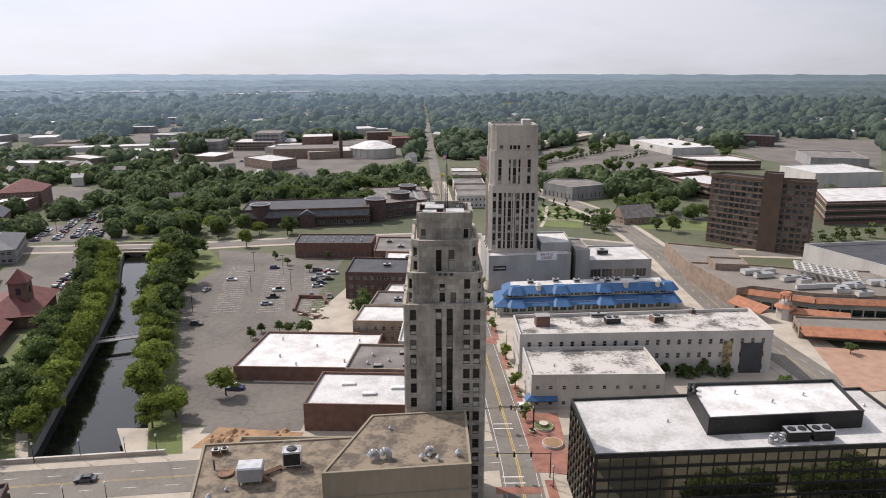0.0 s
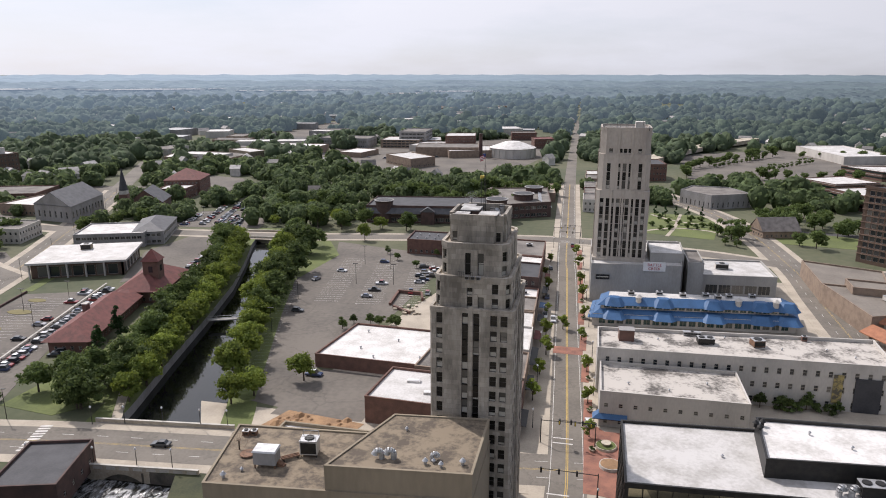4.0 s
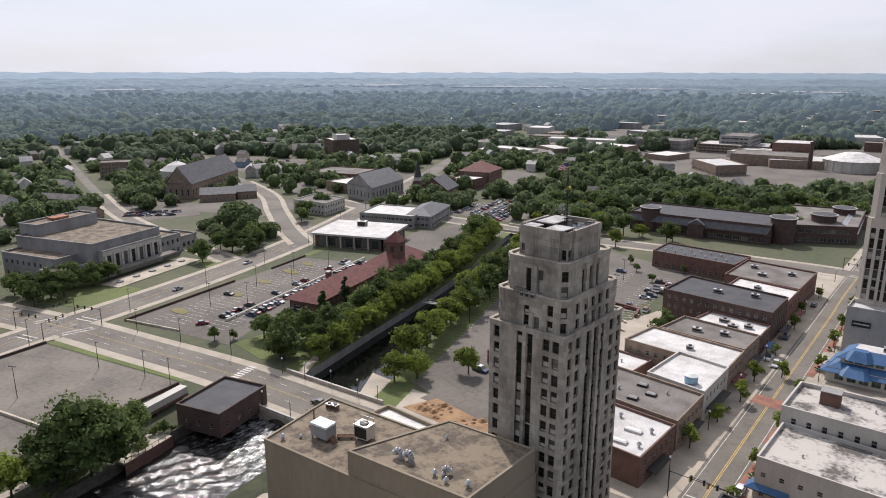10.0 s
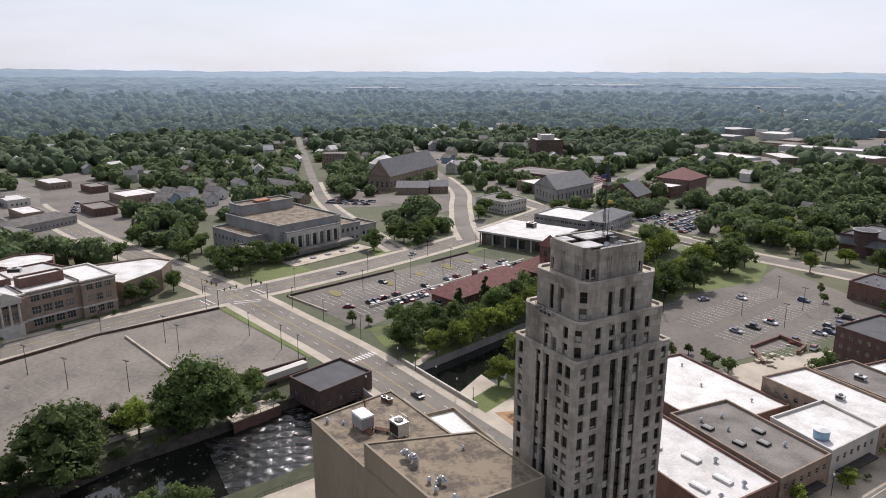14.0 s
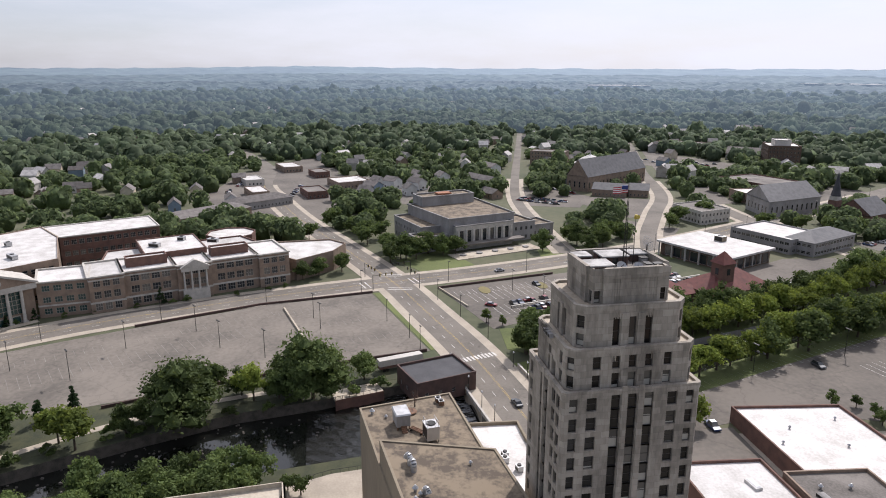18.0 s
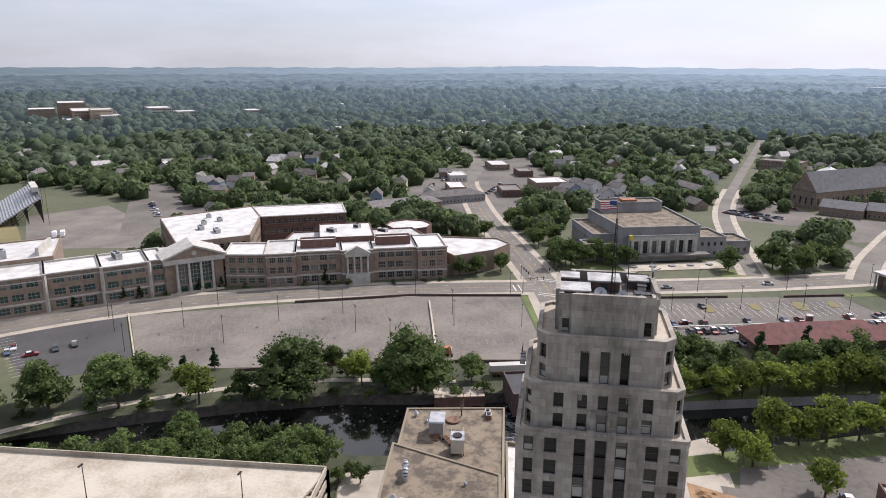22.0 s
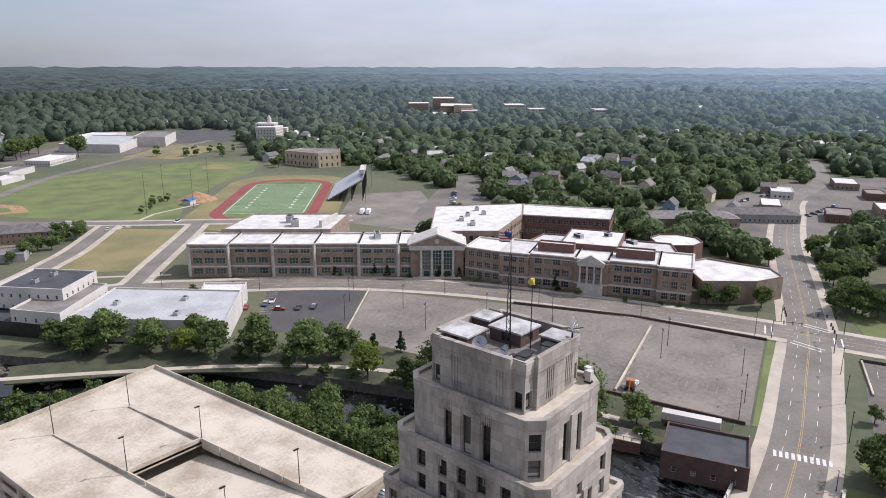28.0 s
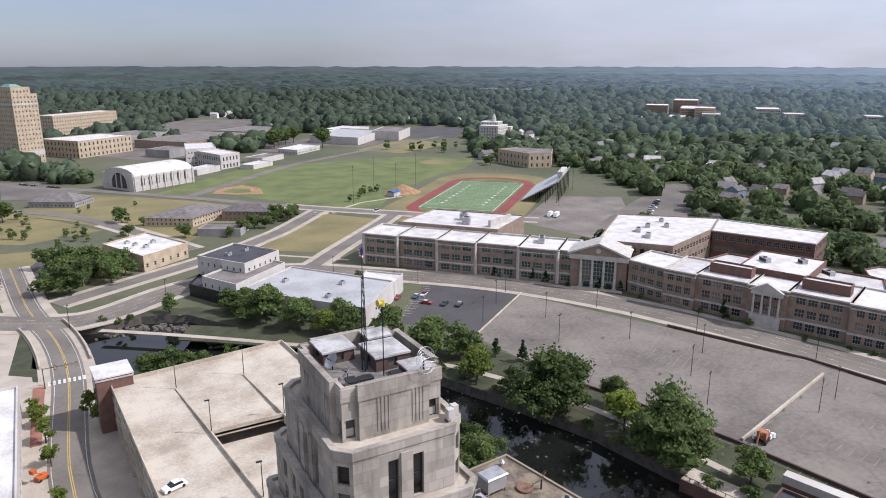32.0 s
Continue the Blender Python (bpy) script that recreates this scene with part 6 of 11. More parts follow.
    building("gymnasium", "low many-sided brick gymnasium with a white roof", [(-219, -61), (-206, -77), (-226, -93), (-240, -88), (-241, -62), (-232, -55)], 9.2, BRICK_TAN, WHITEROOF, floors=0, category="gymnasium")
    building("gym_link", "low white-roofed link to the gymnasium", [(-205, -82), (-210, -74), (-222, -84), (-216, -92)], 4.5, BRICK_TAN, WHITEROOF, floors=0, category="school")


build_school()


# ---- the parking garage ----
def build_garage():
    g = thing("parking_garage", Matrix.Identity(4), "four-level pale concrete parking garage with a stained top deck", "garage")
    ring = ccw([(-35.7, -75), (10.5, -72), (15.7, -151.5), (-30, -157)])
    zt = 11.4
    A0, A1, B0, B1 = (1.5, -141.0), (-5.0, -84.0), (-15.1, -141.0), (-20.5, -84.0)
    lerp = lambda p, q, t: (p[0] + (q[0] - p[0]) * t, p[1] + (q[1] - p[1]) * t)
    As, Bs = lerp(A0, A1, 0.47), lerp(B0, B1, 0.47)      # where the sunken ramp begins
    # top deck: the rest of the plan, with the ramp's opening left out
    deck = M()
    W0, W1, E1, E0 = (-30, -157), (-35.7, -75), (10.5, -72), (15.7, -151.5)
    Sw, Se = lerp(W0, W1, 0.53), lerp(E0, E1, 0.5)
    Bb, Aa = lerp(B0, B1, 1.12), lerp(A0, A1, 1.12)
    for q in ([W0, E0, Se, As, Bs, Sw], [Sw, Bs, Bb, W1], [As, Se, E1, Aa]):
        deck.prism(ccw(q), zt - 0.5, zt)
    part("top_deck", deck, CONCRETE, g, "stained pale concrete deck")
    ramp = M()
    ramp.face(((*Bs, zt - 3.0), (*As, zt - 3.0), (*Aa, zt - 0.05), (*Bb, zt - 0.05)))
    part("ramp", ramp, CONCRETE, g)
    end = M()
    end.prism(ccw([Bs, As, lerp(As, A0, 0.012), lerp(Bs, B0, 0.012)]), zt - 0.9, zt + 0.9)
    part("ramp_beam", end, CONCRETE, g)
    for p0, p1 in ((A0, As), (B0, Bs)):
        n = 5
        for q in range(n):
            a, b = lerp(p0, p1, (q + 0.02) / n), lerp(p0, p1, (q + 0.98) / n)
            part("barrier_wall", M().prism(ccw([a, b, (b[0] + 0.3, b[1]), (a[0] + 0.3, a[1])]), zt - 0.4, zt + 0.35 + 0.12 * q), CONCRETE, g)
    for p0, p1 in ((As, Aa), (Bs, Bb)):
        n = 6
        for q in range(n):
            a, b = lerp(p0, p1, (q + 0.03) / n), lerp(p0, p1, (q + 0.97) / n)
            part("barrier_wall", M().prism(ccw([a, b, (b[0] + 0.3, b[1]), (a[0] + 0.3, a[1])]), zt - 1.4 + 0.2 * q, zt + 0.9), CONCRETE, g)
    for lv in range(4):
        z = 0.1 + lv * 2.9
        if lv < 3:
            part("floor_slab", M().prism(ring, z - 0.3, z), CONCRETE, g)
        for i, (a, b) in enumerate(zip(ring, ring[1:] + ring[:1])):
            m = M()
            zz = z + 2.2
            m.prism(ccw(para(a, b, 0.25)), zz if lv < 3 else zt - 0.6, (zz + 1.5) if lv < 3 else zt + 1.0)
            part("spandrel", m, CONCRETE, g)
    for i, (a, b) in enumerate(zip(ring, ring[1:] + ring[:1])):
        n = int(math.dist(a, b) / 8)
        for q in range(n + 1):
            p = lerp(a, b, q / n)
            part("pillar", M().box(p[0] - 0.35, p[1] - 0.35, 0, p[0] + 0.35, p[1] + 0.35, zt), CONCRETE, g)
    for q in range(5):
        a = lerp(W0, E0, 0.06 + 0.0 * q)
    st = thing("garage_stair_tower", pose(14.8, -153.0, 0, 0, 0, 4) @ Matrix.Diagonal((1.2, 1.2, 1.0, 1)), "brick and glass stair tower with a white roof", "stair tower")
    part("wall", M().box(-3.5, -3.5, 0, 3.5, 3.5, 14.6), BRICK, st)
    part("roof", M().box(-3.7, -3.7, 14.6, 3.7, 3.7, 15.0), WHITEROOF, st)
    part("curtain_wall", M().box(3.5, -2.5, 1, 3.62, 2.5, 14), GREENGLASS, st)
    part("cornice", M().box(-3.65, -3.65, 13.9, 3.65, 3.65, 14.3), TRIM, st)
    # lamps on the ramp walls
    for p in (lerp(A0, A1, 0.0), lerp(A0, A1, 0.47), lerp(A0, A1, 0.98), lerp(B0, B1, 0.0), lerp(B0, B1, 0.47), lerp(B0, B1, 0.98)):
        lamp_post(p[0], p[1], zt, 8.2, 1, "tall brown lamp post on the garage deck")
    ln = M()
    for t in (0.3, 0.72):
        a, b = lerp(W0, W1, t), lerp(E0, E1, t)
        ln.prism(ccw(para(a, lerp(a, b, 0.3), 0.14)), zt, zt + 0.012)
        ln.prism(ccw(para(lerp(a, b, 0.72), b, 0.14)), zt, zt + 0.012)
    solo("deck_joints", ln, TRIM, "pale sealed joints across the garage deck", "joint", kind="structure")


LAMPS = {}


def lamp_post(x, y, z, h, heads=1, label="slim dark lamp post", turn=0.0, globe=False):
    ob = thing("lamp_post", pose(x, y, z, 0, 0, turn), label, "street lamp")
    key = (round(h, 1), heads, globe)
    if key not in LAMPS:
        p = M().tube((0, 0, 0), (0, 0, h), 0.11, 0.07, 6).data("pole", DARKMETAL)
        hd = M()
        if globe:
            hd.cyl(0, 0, h, h + 0.3, 0.16, 0.28, 10).cyl(0, 0, h + 0.3, h + 0.62, 0.28, 0.1, 10)
        else:
            hd.box(-0.18, -0.2, h - 0.1, 0.9 if heads == 1 else 1.1, 0.2, h + 0.08)
            if heads == 2:
                hd.box(-1.1, -0.2, h - 0.1, -0.18, 0.2, h + 0.08)
        LAMPS[key] = (p, hd.data("head", FLAGWHITE if globe else DARKMETAL))
    part("pole", LAMPS[key][0], None, ob)
    part("head", LAMPS[key][1], None, ob)
    return ob


build_garage()

# ---- the white warehouse and its neighbours ----
building("white_warehouse", "large white warehouse with a pale grey flat roof", [(-34, -224), (-66.5, -181.5), (-88.5, -205), (-60, -244)], 8, WHITEWALL, PALEROOF, floors=0, parapet=0.5)
building("loading_dock", "open white loading dock at the warehouse", [(-88.8, -205.2), (-97, -214), (-86, -226), (-78, -216)], 7.2, WHITEWALL, WHITEROOF, floors=0)
building("white_factory", "two-storey white factory with a stepped roof", [(-24, -243), (-33, -225.5), (-58, -246), (-50, -262)], 9.5, WHITEWALL, GREYROOF, floors=2, win=(0.9, 1.5, 3.2))
building("white_block_dark_roof", "white block with a dark flat roof", [(-26, -262), (-40, -240), (-58, -254), (-44, -276)], 13, WHITEWALL, DARKROOF, floors=3, win=(0.9, 1.4, 2.6))
building("dark_annex", "low dark annex in front of the factory", [(-20, -250), (-32, -226), (-36, -230), (-38, -240), (-26, -262)], 5, DARKMETAL, DARKROOF, floors=0)
building("yellow_brick_store", "buff brick store with a white roof", [(5.5, -327), (-8.5, -294), (-30, -310), (-16, -342)], 7.4, BRICK_YELLOW, WHITEROOF, floors=1, win=(1.2, 2.0, 3.4), sill=1.6)
for x, y in ((-8, -318), (-12, -312), (-16, -320), (-5, -324), (-45, -214), (-60, -200), (-70, -212), (-52, -226), (-38, -258), (-46, -262)):
    rooftop_unit(x, y, 6.8 if y < -290 else (7.5 if y > -235 else 12.4), 2.2, 1.6, 1.2, 30, "small grey rooftop unit", 1, None, 0.15)


# ---- trees ----
def crown_mesh(name, seed, rx, rz, clumps, leaves, size, cone=False, puff=(0.22, 0.38)):
    """A crown of leaf clumps on an uneven rounded or conical shape, base at z = 0."""
    rnd = np.random.RandomState(seed)
    vs, fs = [], []
    centres = []
    # a few great lobes make the outline uneven
    lobes = []
    for q in range(max(4, clumps // 11)):
        a, h = 2.4 * q + rnd.uniform(0, 1.2), rnd.uniform(0.22, 0.78)
        out = rx * rnd.uniform(0.25, 0.62) * (1.0 if h < 0.6 else 0.6)
        lobes.append((out * math.cos(a), out * math.sin(a), 2 * rz * h, rx * rnd.uniform(0.38, 0.56)))
    lobes.append((0, 0, rz * 1.1, rx * 0.62))
    for c in range(clumps):
        if cone:
            h, ang = rnd.uniform(0.08, 0.95), rnd.uniform(0, 2 * math.pi)
            r = rx * (1 - h) * rnd.uniform(0.5, 1.0)
            centres.append((r * math.cos(ang), r * math.sin(ang), 2 * rz * h, rx * (0.18 + 0.30 * (1 - h))))
            continue
        lx, ly, lz, lr = lobes[c % len(lobes)]
        d = rnd.normal(size=3)
        d /= np.linalg.norm(d)
        k = lr * rnd.uniform(0.35, 1.0) ** 0.5
        centres.append((lx + d[0] * k, ly + d[1] * k, max(rz * 0.12, lz + d[2] * k * 0.9), rx * rnd.uniform(*puff)))
    for x, y, z, cr in centres:
        d = rnd.normal(size=(leaves, 3))
        d /= np.linalg.norm(d, axis=1)[:, None]
        d[:, 2] = np.where(d[:, 2] < -0.35, -d[:, 2], d[:, 2])
        p = np.array((x, y, z)) + d * (cr * rnd.uniform(0.62, 1.18, (leaves, 1))) * np.array((1, 1, 0.8))
        n = d + rnd.normal(scale=0.6, size=(leaves, 3))
        n /= np.linalg.norm(n, axis=1)[:, None]
        t = np.cross(n, rnd.normal(size=(leaves, 3)))
        t /= np.linalg.norm(t, axis=1)[:, None] + 1e-9
        b = np.cross(n, t)
        s = size * rnd.uniform(0.6, 1.3, (leaves, 1))
        k = len(vs)
        quad = np.stack([p - t * s, p - b * s * 0.6, p + t * s, p + b * s * 0.6], 1).reshape(-1, 3)
        vs.extend(map(tuple, quad))
        fs.extend((k + 4 * i, k + 4 * i + 1, k + 4 * i + 2, k + 4 * i + 3) for i in range(leaves))
        # dense heart of the clump
        k = len(vs)
        q = cr * 0.66
        vs.extend([(x + q, y, z), (x, y + q, z), (x - q, y, z), (x, y - q, z), (x, y, z + q * 0.8), (x, y, z - q * 0.8)])
        fs.extend([(k, k + 1, k + 4), (k + 1, k + 2, k + 4), (k + 2, k + 3, k + 4), (k + 3, k, k + 4), (k + 1, k, k + 5), (k + 2, k + 1, k + 5), (k + 3, k + 2, k + 5), (k, k + 3, k + 5)])
    me = bpy.data.meshes.new(name)
    me.from_pydata(vs, [], fs)
    return me


def trunk_mesh(name, seed, h, r, spread, limbs=5):
    rnd = random.Random(seed)
    m = M()
    m.tube((0, 0, -0.3), (0, 0, h), r, r * 0.6, 8)
    for i in range(limbs):
        a = 2 * math.pi * (i + rnd.random() * 0.6) / limbs
        e = (math.cos(a) * spread, math.sin(a) * spread, h + spread * rnd.uniform(0.7, 1.4))
        m.tube((0, 0, h * 0.8), e, r * 0.45, r * 0.15, 5)
    return m.data(name, BARK)


TREE_KINDS = {}
# kind: crown radius, crown half height, trunk height, clumps, leaves, leaf size, material, conical
for kind, (rx, rz, th, cl, lv, sz, lm, cone, lab) in {
    "broad": (5.8, 4.9, 1.8, 66, 33, 0.46, LEAF, False, "full broadleaf tree with a rounded green crown"),
    "great": (10.4, 8.2, 2.4, 150, 52, 0.52, LEAF, False, "very large old broadleaf tree with a wide crown"),
    "tall": (5.4, 5.8, 2.0, 68, 33, 0.46, LEAF, False, "tall broadleaf tree with a dense green crown"),
    "light": (4.7, 4.4, 1.5, 52, 32, 0.41, LEAF_LIGHT, False, "yellow-green broadleaf tree in full leaf"),
    "street": (2.1, 2.4, 1.2, 26, 30, 0.28, LEAF_LIGHT, False, "slim young street tree"),
    "small": (2.5, 2.3, 0.9, 26, 30, 0.30, LEAF, False, "small round green tree"),
    "conifer": (2.6, 4.6, 0.8, 26, 40, 0.34, LEAF_DARK, True, "dark pointed evergreen conifer tree"),
    "copper": (4.0, 3.6, 1.6, 24, 40, 0.42, LEAF_RED, False, "round tree with dark copper leaves"),
    "bush": (1.6, 0.9, 0.1, 9, 30, 0.26, LEAF, False, "low clipped green shrub"),
}.items():
    crowns = []
    for v in range(3 if kind in ("broad", "tall") else 2):
        me = crown_mesh("crown", len(TREE_KINDS) * 10 + v + 3, rx, rz, cl, lv, sz, cone)
        me.materials.append(lm)
        crowns.append(me)
    far_crown = crown_mesh("crown", len(TREE_KINDS) + 91, rx, rz, max(9, cl // 2), 26, sz * 1.45, cone, (0.24, 0.4))
    far_crown.materials.append(lm)
    TREE_KINDS[kind] = (crowns, far_crown, trunk_mesh("trunk", len(TREE_KINDS), th + rz * 0.5, 0.09 + rx * 0.045, rx * 0.45, 5), th, lab)
PLANTED, FAR_TREES = [], []


def on_street(x, y):
    """Is a point on a carriageway or at its very kerb?"""
    for _, line, w in ROADS:
        for (x0, y0), (x1, y1) in zip(line, line[1:]):
            if abs(x - x0) > 40 or abs(y - y0) > 40:
                continue
            dx, dy = x1 - x0, y1 - y0
            t = max(0, min(1, ((x - x0) * dx + (y - y0) * dy) / max(dx * dx + dy * dy, 1e-6)))
            if math.hypot(x - x0 - t * dx, y - y0 - t * dy) < w / 2 + 1.5:
                return True
    return False


def tree(kind, x, y, s=1.0, z=0.0, group="", label=""):
    rnd = random.Random(int(x * 37 + y * 91))
    crowns, plain, tr, th, lab = TREE_KINDS[kind]
    if kind not in ("bush", "great") and inside((x, y), RIVER) and x < -50 - 0.6 * (y + 128):
        x, y = x - 9, y - 6
    if kind not in ("bush", "great") and any(inside((x, y), w) for w in (RIVER, CANAL)):
        return None
    if kind not in ("street", "bush") and on_street(x, y):
        return None
    place = pose(x, y, z, 0, 0, rnd.uniform(0, 360)) @ Matrix.Diagonal((s, s, s * rnd.uniform(0.92, 1.1), 1))
    if math.hypot(x + 1, y + 26) > 262:
        if kind != "bush":
            FAR_TREES.append((tr, place))
        FAR_TREES.append((plain, place @ pose(0, 0, th * 0.75)))
        PLANTED.append((x, y))
        return None
    ob = thing("shrub" if kind == "bush" else "tree", place, label or lab, "shrub" if kind == "bush" else "tree", group)
    if kind != "bush":
        part("trunk", tr, None, ob)
    part("crown", rnd.choice(crowns), None, ob, at=pose(0, 0, th * 0.75, 0, 0, 0))
    PLANTED.append((x, y))
    return ob


def row(kind, pts, s=1.0, jitter=0.2, group="", label=""):
    rnd = random.Random(len(PLANTED))
    for x, y in pts:
        tree(kind, x + rnd.uniform(-1, 1), y + rnd.uniform(-1, 1), s * (1 + rnd.uniform(-jitter, jitter)), 0, group, label)


def along(line, step, start=0.0):
    out, left = [], start
    for a, b in zip(line, line[1:]):
        L = math.dist(a, b)
        while left < L:
            out.append((a[0] + (b[0] - a[0]) * left / L, a[1] + (b[1] - a[1]) * left / L))
            left += step
        left -= L
    return out


CW = smooth_line([(-98.5, 8), (-113.5, 62), (-128, 108), (-143, 146), (-155, 176)])
CE = smooth_line([(-81, 8), (-99, 60), (-112, 98), (-126, 138), (-139, 172)])
g1, g2 = "trees along the canal's west bank", "trees along the canal's east bank"
wl_, _ = ribbon(CW, 0, 5.0)
row("light", along(wl_, 7.4, 6), 1.12, 0.15, g1)
wl_, _ = ribbon(CW, 0, 12.0)
row("broad", along(wl_, 9.5, 4), 1.02, 0.2, g1)
_, er = ribbon(CE, 0, -4.5)
row("light", along(er, 7.8, 3), 1.1, 0.15, g2)
row("broad", [(-96, 70), (-100, 88), (-108, 100), (-112, 112), (-116, 124), (-110, 132), (-118, 146), (-126, 152), (-116, 162), (-128, 166), (-130, 180), (-120, 178), (-112, 120), (-106, 112), (-136, 190)], 1.04, 0.2, g2)
row("light", [(-104, 203), (-110, 196), (-99, 196)], 0.8, 0.1)
row("light", [(-74.5, 8), (-72, 14)], 0.95, 0.05, g2)
tree("light", -61.5, 26, 0.9, label="airy pale green tree in the corner of the lot")
row("broad", [(-114, -4), (-118, 2), (-119, 13), (-131, 4), (-126, 8)], 0.9, 0.15)
tree("broad", -113, -3, 1.15)
row("light", [(-102, 3), (-104, 18), (-112, 34), (-110, 26)], 0.8, 0.15)
row("conifer", [(-133, 30), (-137, 44), (-128, 60)], 1.0, 0.2)
row("small", [(-143, -9), (-139, -5), (-125, 10), (-122, 28), (-118, 38)], 0.8, 0.2)
row("small", [(-52.6, 73.5), (-57, 73.6), (-63.4, 73.7), (-46.7, 73.4), (-66, 68.5), (-50, 76)], 0.85, 0.15, "small trees at the edge of the canal lot")
row("small", [(-79.7, 170.5), (-55, 170), (-72, 160), (-60, 150)], 0.8, 0.1)
tree("broad", -29, 92, 0.85, label="bushy tree growing between the shops")
# lower river, north bank and the edge of the empty lot
g3, g4 = "trees on the river's north bank", "trees on the river's south bank"
row("broad", along([(-46, -84), (-43, -120), (-35, -148), (-18, -164), (4, -174)], 7.5), 0.78, 0.15, g4)
tree("great", -86.0, -103, 1.02, group=g3)
tree("great", -94.2, -70, 1.0, group=g3)
tree("broad", -99, -77, 0.95, group=g3)
tree("light", -95.5, -86, 1.0, group=g3)
tree("small", -85.5, -47.5, 1.5, group=g3)
tree("small", -84, -52, 1.2, group=g3)
for x, y, k_, s_ in ((-102, -97, "tall", 0.72), (-77, -126, "light", 1.2), (-81, -131, "light", 0.95), (-71, -146, "broad", 1.2), (-83, -145, "broad", 1.0), (-66, -163, "broad", 1.15), (-77, -154, "broad", 0.95),
                     (-58, -175, "broad", 1.1), (-70, -170, "tall", 0.9), (-52, -184, "light", 0.95), (-56, -181, "light", 0.85), (-45, -193, "broad", 1.0), (-60, -188, "tall", 0.95), (-38, -204, "broad", 1.1), (-31, -208, "broad", 0.9), (-25, -211, "broad", 1.0),
                     (-21, -217, "broad", 0.8), (-42, -212, "tall", 0.9), (-50, -198, "broad", 0.9)):
    tree(k_, x, y, s_, group=g3)
row("conifer", [(-93, -140), (-90, -147), (-97, -133)], 0.8, 0.15, g3)
row("broad", [(-90, -112), (-84, -117), (-96, -80), (-103, -74), (-99, -90), (-104, -56)], 0.62, 0.2, g3)
row("bush", [(-88, -92), (-90, -82), (-92, -76), (-86, -110), (-82, -114), (-80, -120), (-76, -132), (-72, -138), (-95, -58), (-98, -52), (-68, -152), (-62, -166)], 1.8, 0.3, "rough bushes on the river bank")
row("broad", [(-40, -125), (-45, -108), (-50, -90), (-48, -99), (-42, -117), (-40, -134), (-38, -142), (-36, -150), (-52, -84), (-47, -92), (-54, -98), (-54, -104), (-56, -90), (-52, -116), (-50, -110), (-46, -128), (-30, -165), (-22, -172), (-44, -120)], 0.8, 0.15, g4)
row("small", [(-52, -76), (-50, -72), (-48, -78), (0, -194), (-16, -190), (12, -196), (4, -190), (-10, -184)], 0.9, 0.2, g4)
tree("light", 13, -197, 0.7, group=g4)
tree("small", -80, -37, 1.2, label="small tree beside the bridge house")
tree("small", -84, -50, 1.0)
# school, auditorium and streets
row("broad", [(-222, -45), (-226, -34), (-231, -22), (-236, -8), (-228, -40), (-240, -14), (-233, -30)], 0.9, 0.2, "trees beside the auditorium")
row("broad", [(-236, 42), (-238, 52), (-242, 62), (-232, 66), (-226, 70), (-240, 70), (-248, 60), (-236, 74)], 0.85, 0.2, "trees beside the auditorium")
row("broad", [(-211, -68), (-215, -58), (-212, -50), (-206, -74)], 0.72, 0.1, "trees in front of the gymnasium")
row("broad", [(-237.0, -32.3), (-247.3, -35.1), (-237.0, -1.8), (-231.4, -26.3)], 0.95, 0.1, "trees beside the auditorium")
row("conifer", [(-188, -105), (-192, -92), (-183, -128), (-172, -168), (-168, -176), (-178, -150), (-154, -194), (-150, -199), (-146, -206), (-141, -212), (-136, -220), (-128, -228), (-122, -236)], 0.62, 0.2, "dark shrubs along the school front")
row("bush", [(-196, -88), (-190, -100), (-186, -118), (-181, -136), (-175, -160), (-160, -186), (-152, -198), (-143, -211), (-132, -226), (-124, -238), (-116, -243), (-108, -252), (-104, -256), (-184, -124), (-170, -174), (-198, -82)], 1.1, 0.3, "shrubs along the school front")
row("small", [(-86, -234), (-92, -228), (-97, -224), (-101, -229), (-107, -231), (-112, -222), (-113, -217)], 0.85, 0.2)
row("conifer", [(-116, -214), (-117.5, -212.5)], 0.5, 0.1)
row("broad", [(-255, -50), (-262, -42), (-268, -46), (-274, -34), (-280, -44), (-262, -62), (-272, -60), (-284, -58), (-292, -50), (-290, -66), (-278, -72), (-300, -40), (-306, -60)], 0.9, 0.2, "trees behind the gymnasium")
row("street", [(6.6, 61), (10, 83), (18, 76), (18.7, 49), (19.3, 28), (5.3, 76), (20.5, 10), (18, 98), (16.5, 120), (3.5, 100), (2, 128), (15, 140), (1, 150), (14, 165), (0, 172), (13, 190), (5, 45), (6, 28)], 1.0, 0.2, "street trees along the main street")
row("street", [(33, -168), (32, -160), (30, -150), (20, -160), (19, -152), (30, -138), (28.5, -118), (5, -60)], 1.1, 0.2, "street trees along the main street")
row("broad", [(10.5, -244), (3, -283), (11, -297), (19, -311), (22, -294), (6, -290), (38, -270), (44, -289), (14, -304), (-4, -278), (0, -292), (46, -262), (50, -280)], 0.85, 0.2, "trees round the corner lot")
tree("copper", -4, -243, 1.1)
row("broad", [(20, -310), (15, -297), (8, -296), (21, -275), (14, -268), (5, -284), (24, -288), (26, -302), (12, -308), (28, -318), (16, -286), (2, -300), (30, -278)], 0.95, 0.2, "trees round the corner lot")
row("small", [(9, -252), (1, -240), (-10, -232), (16, -246)], 1.2, 0.2)
row("bush", [(4, -232), (8, -228), (12, -236)], 1.3, 0.3, "clipped shrubs by the river corner")
tree("light", -1, -252, 0.5)
row("broad", [(-47, -275), (-36, -353), (-57, -341), (-19, -394), (0, -420), (-10, -372)], 0.6, 0.2)
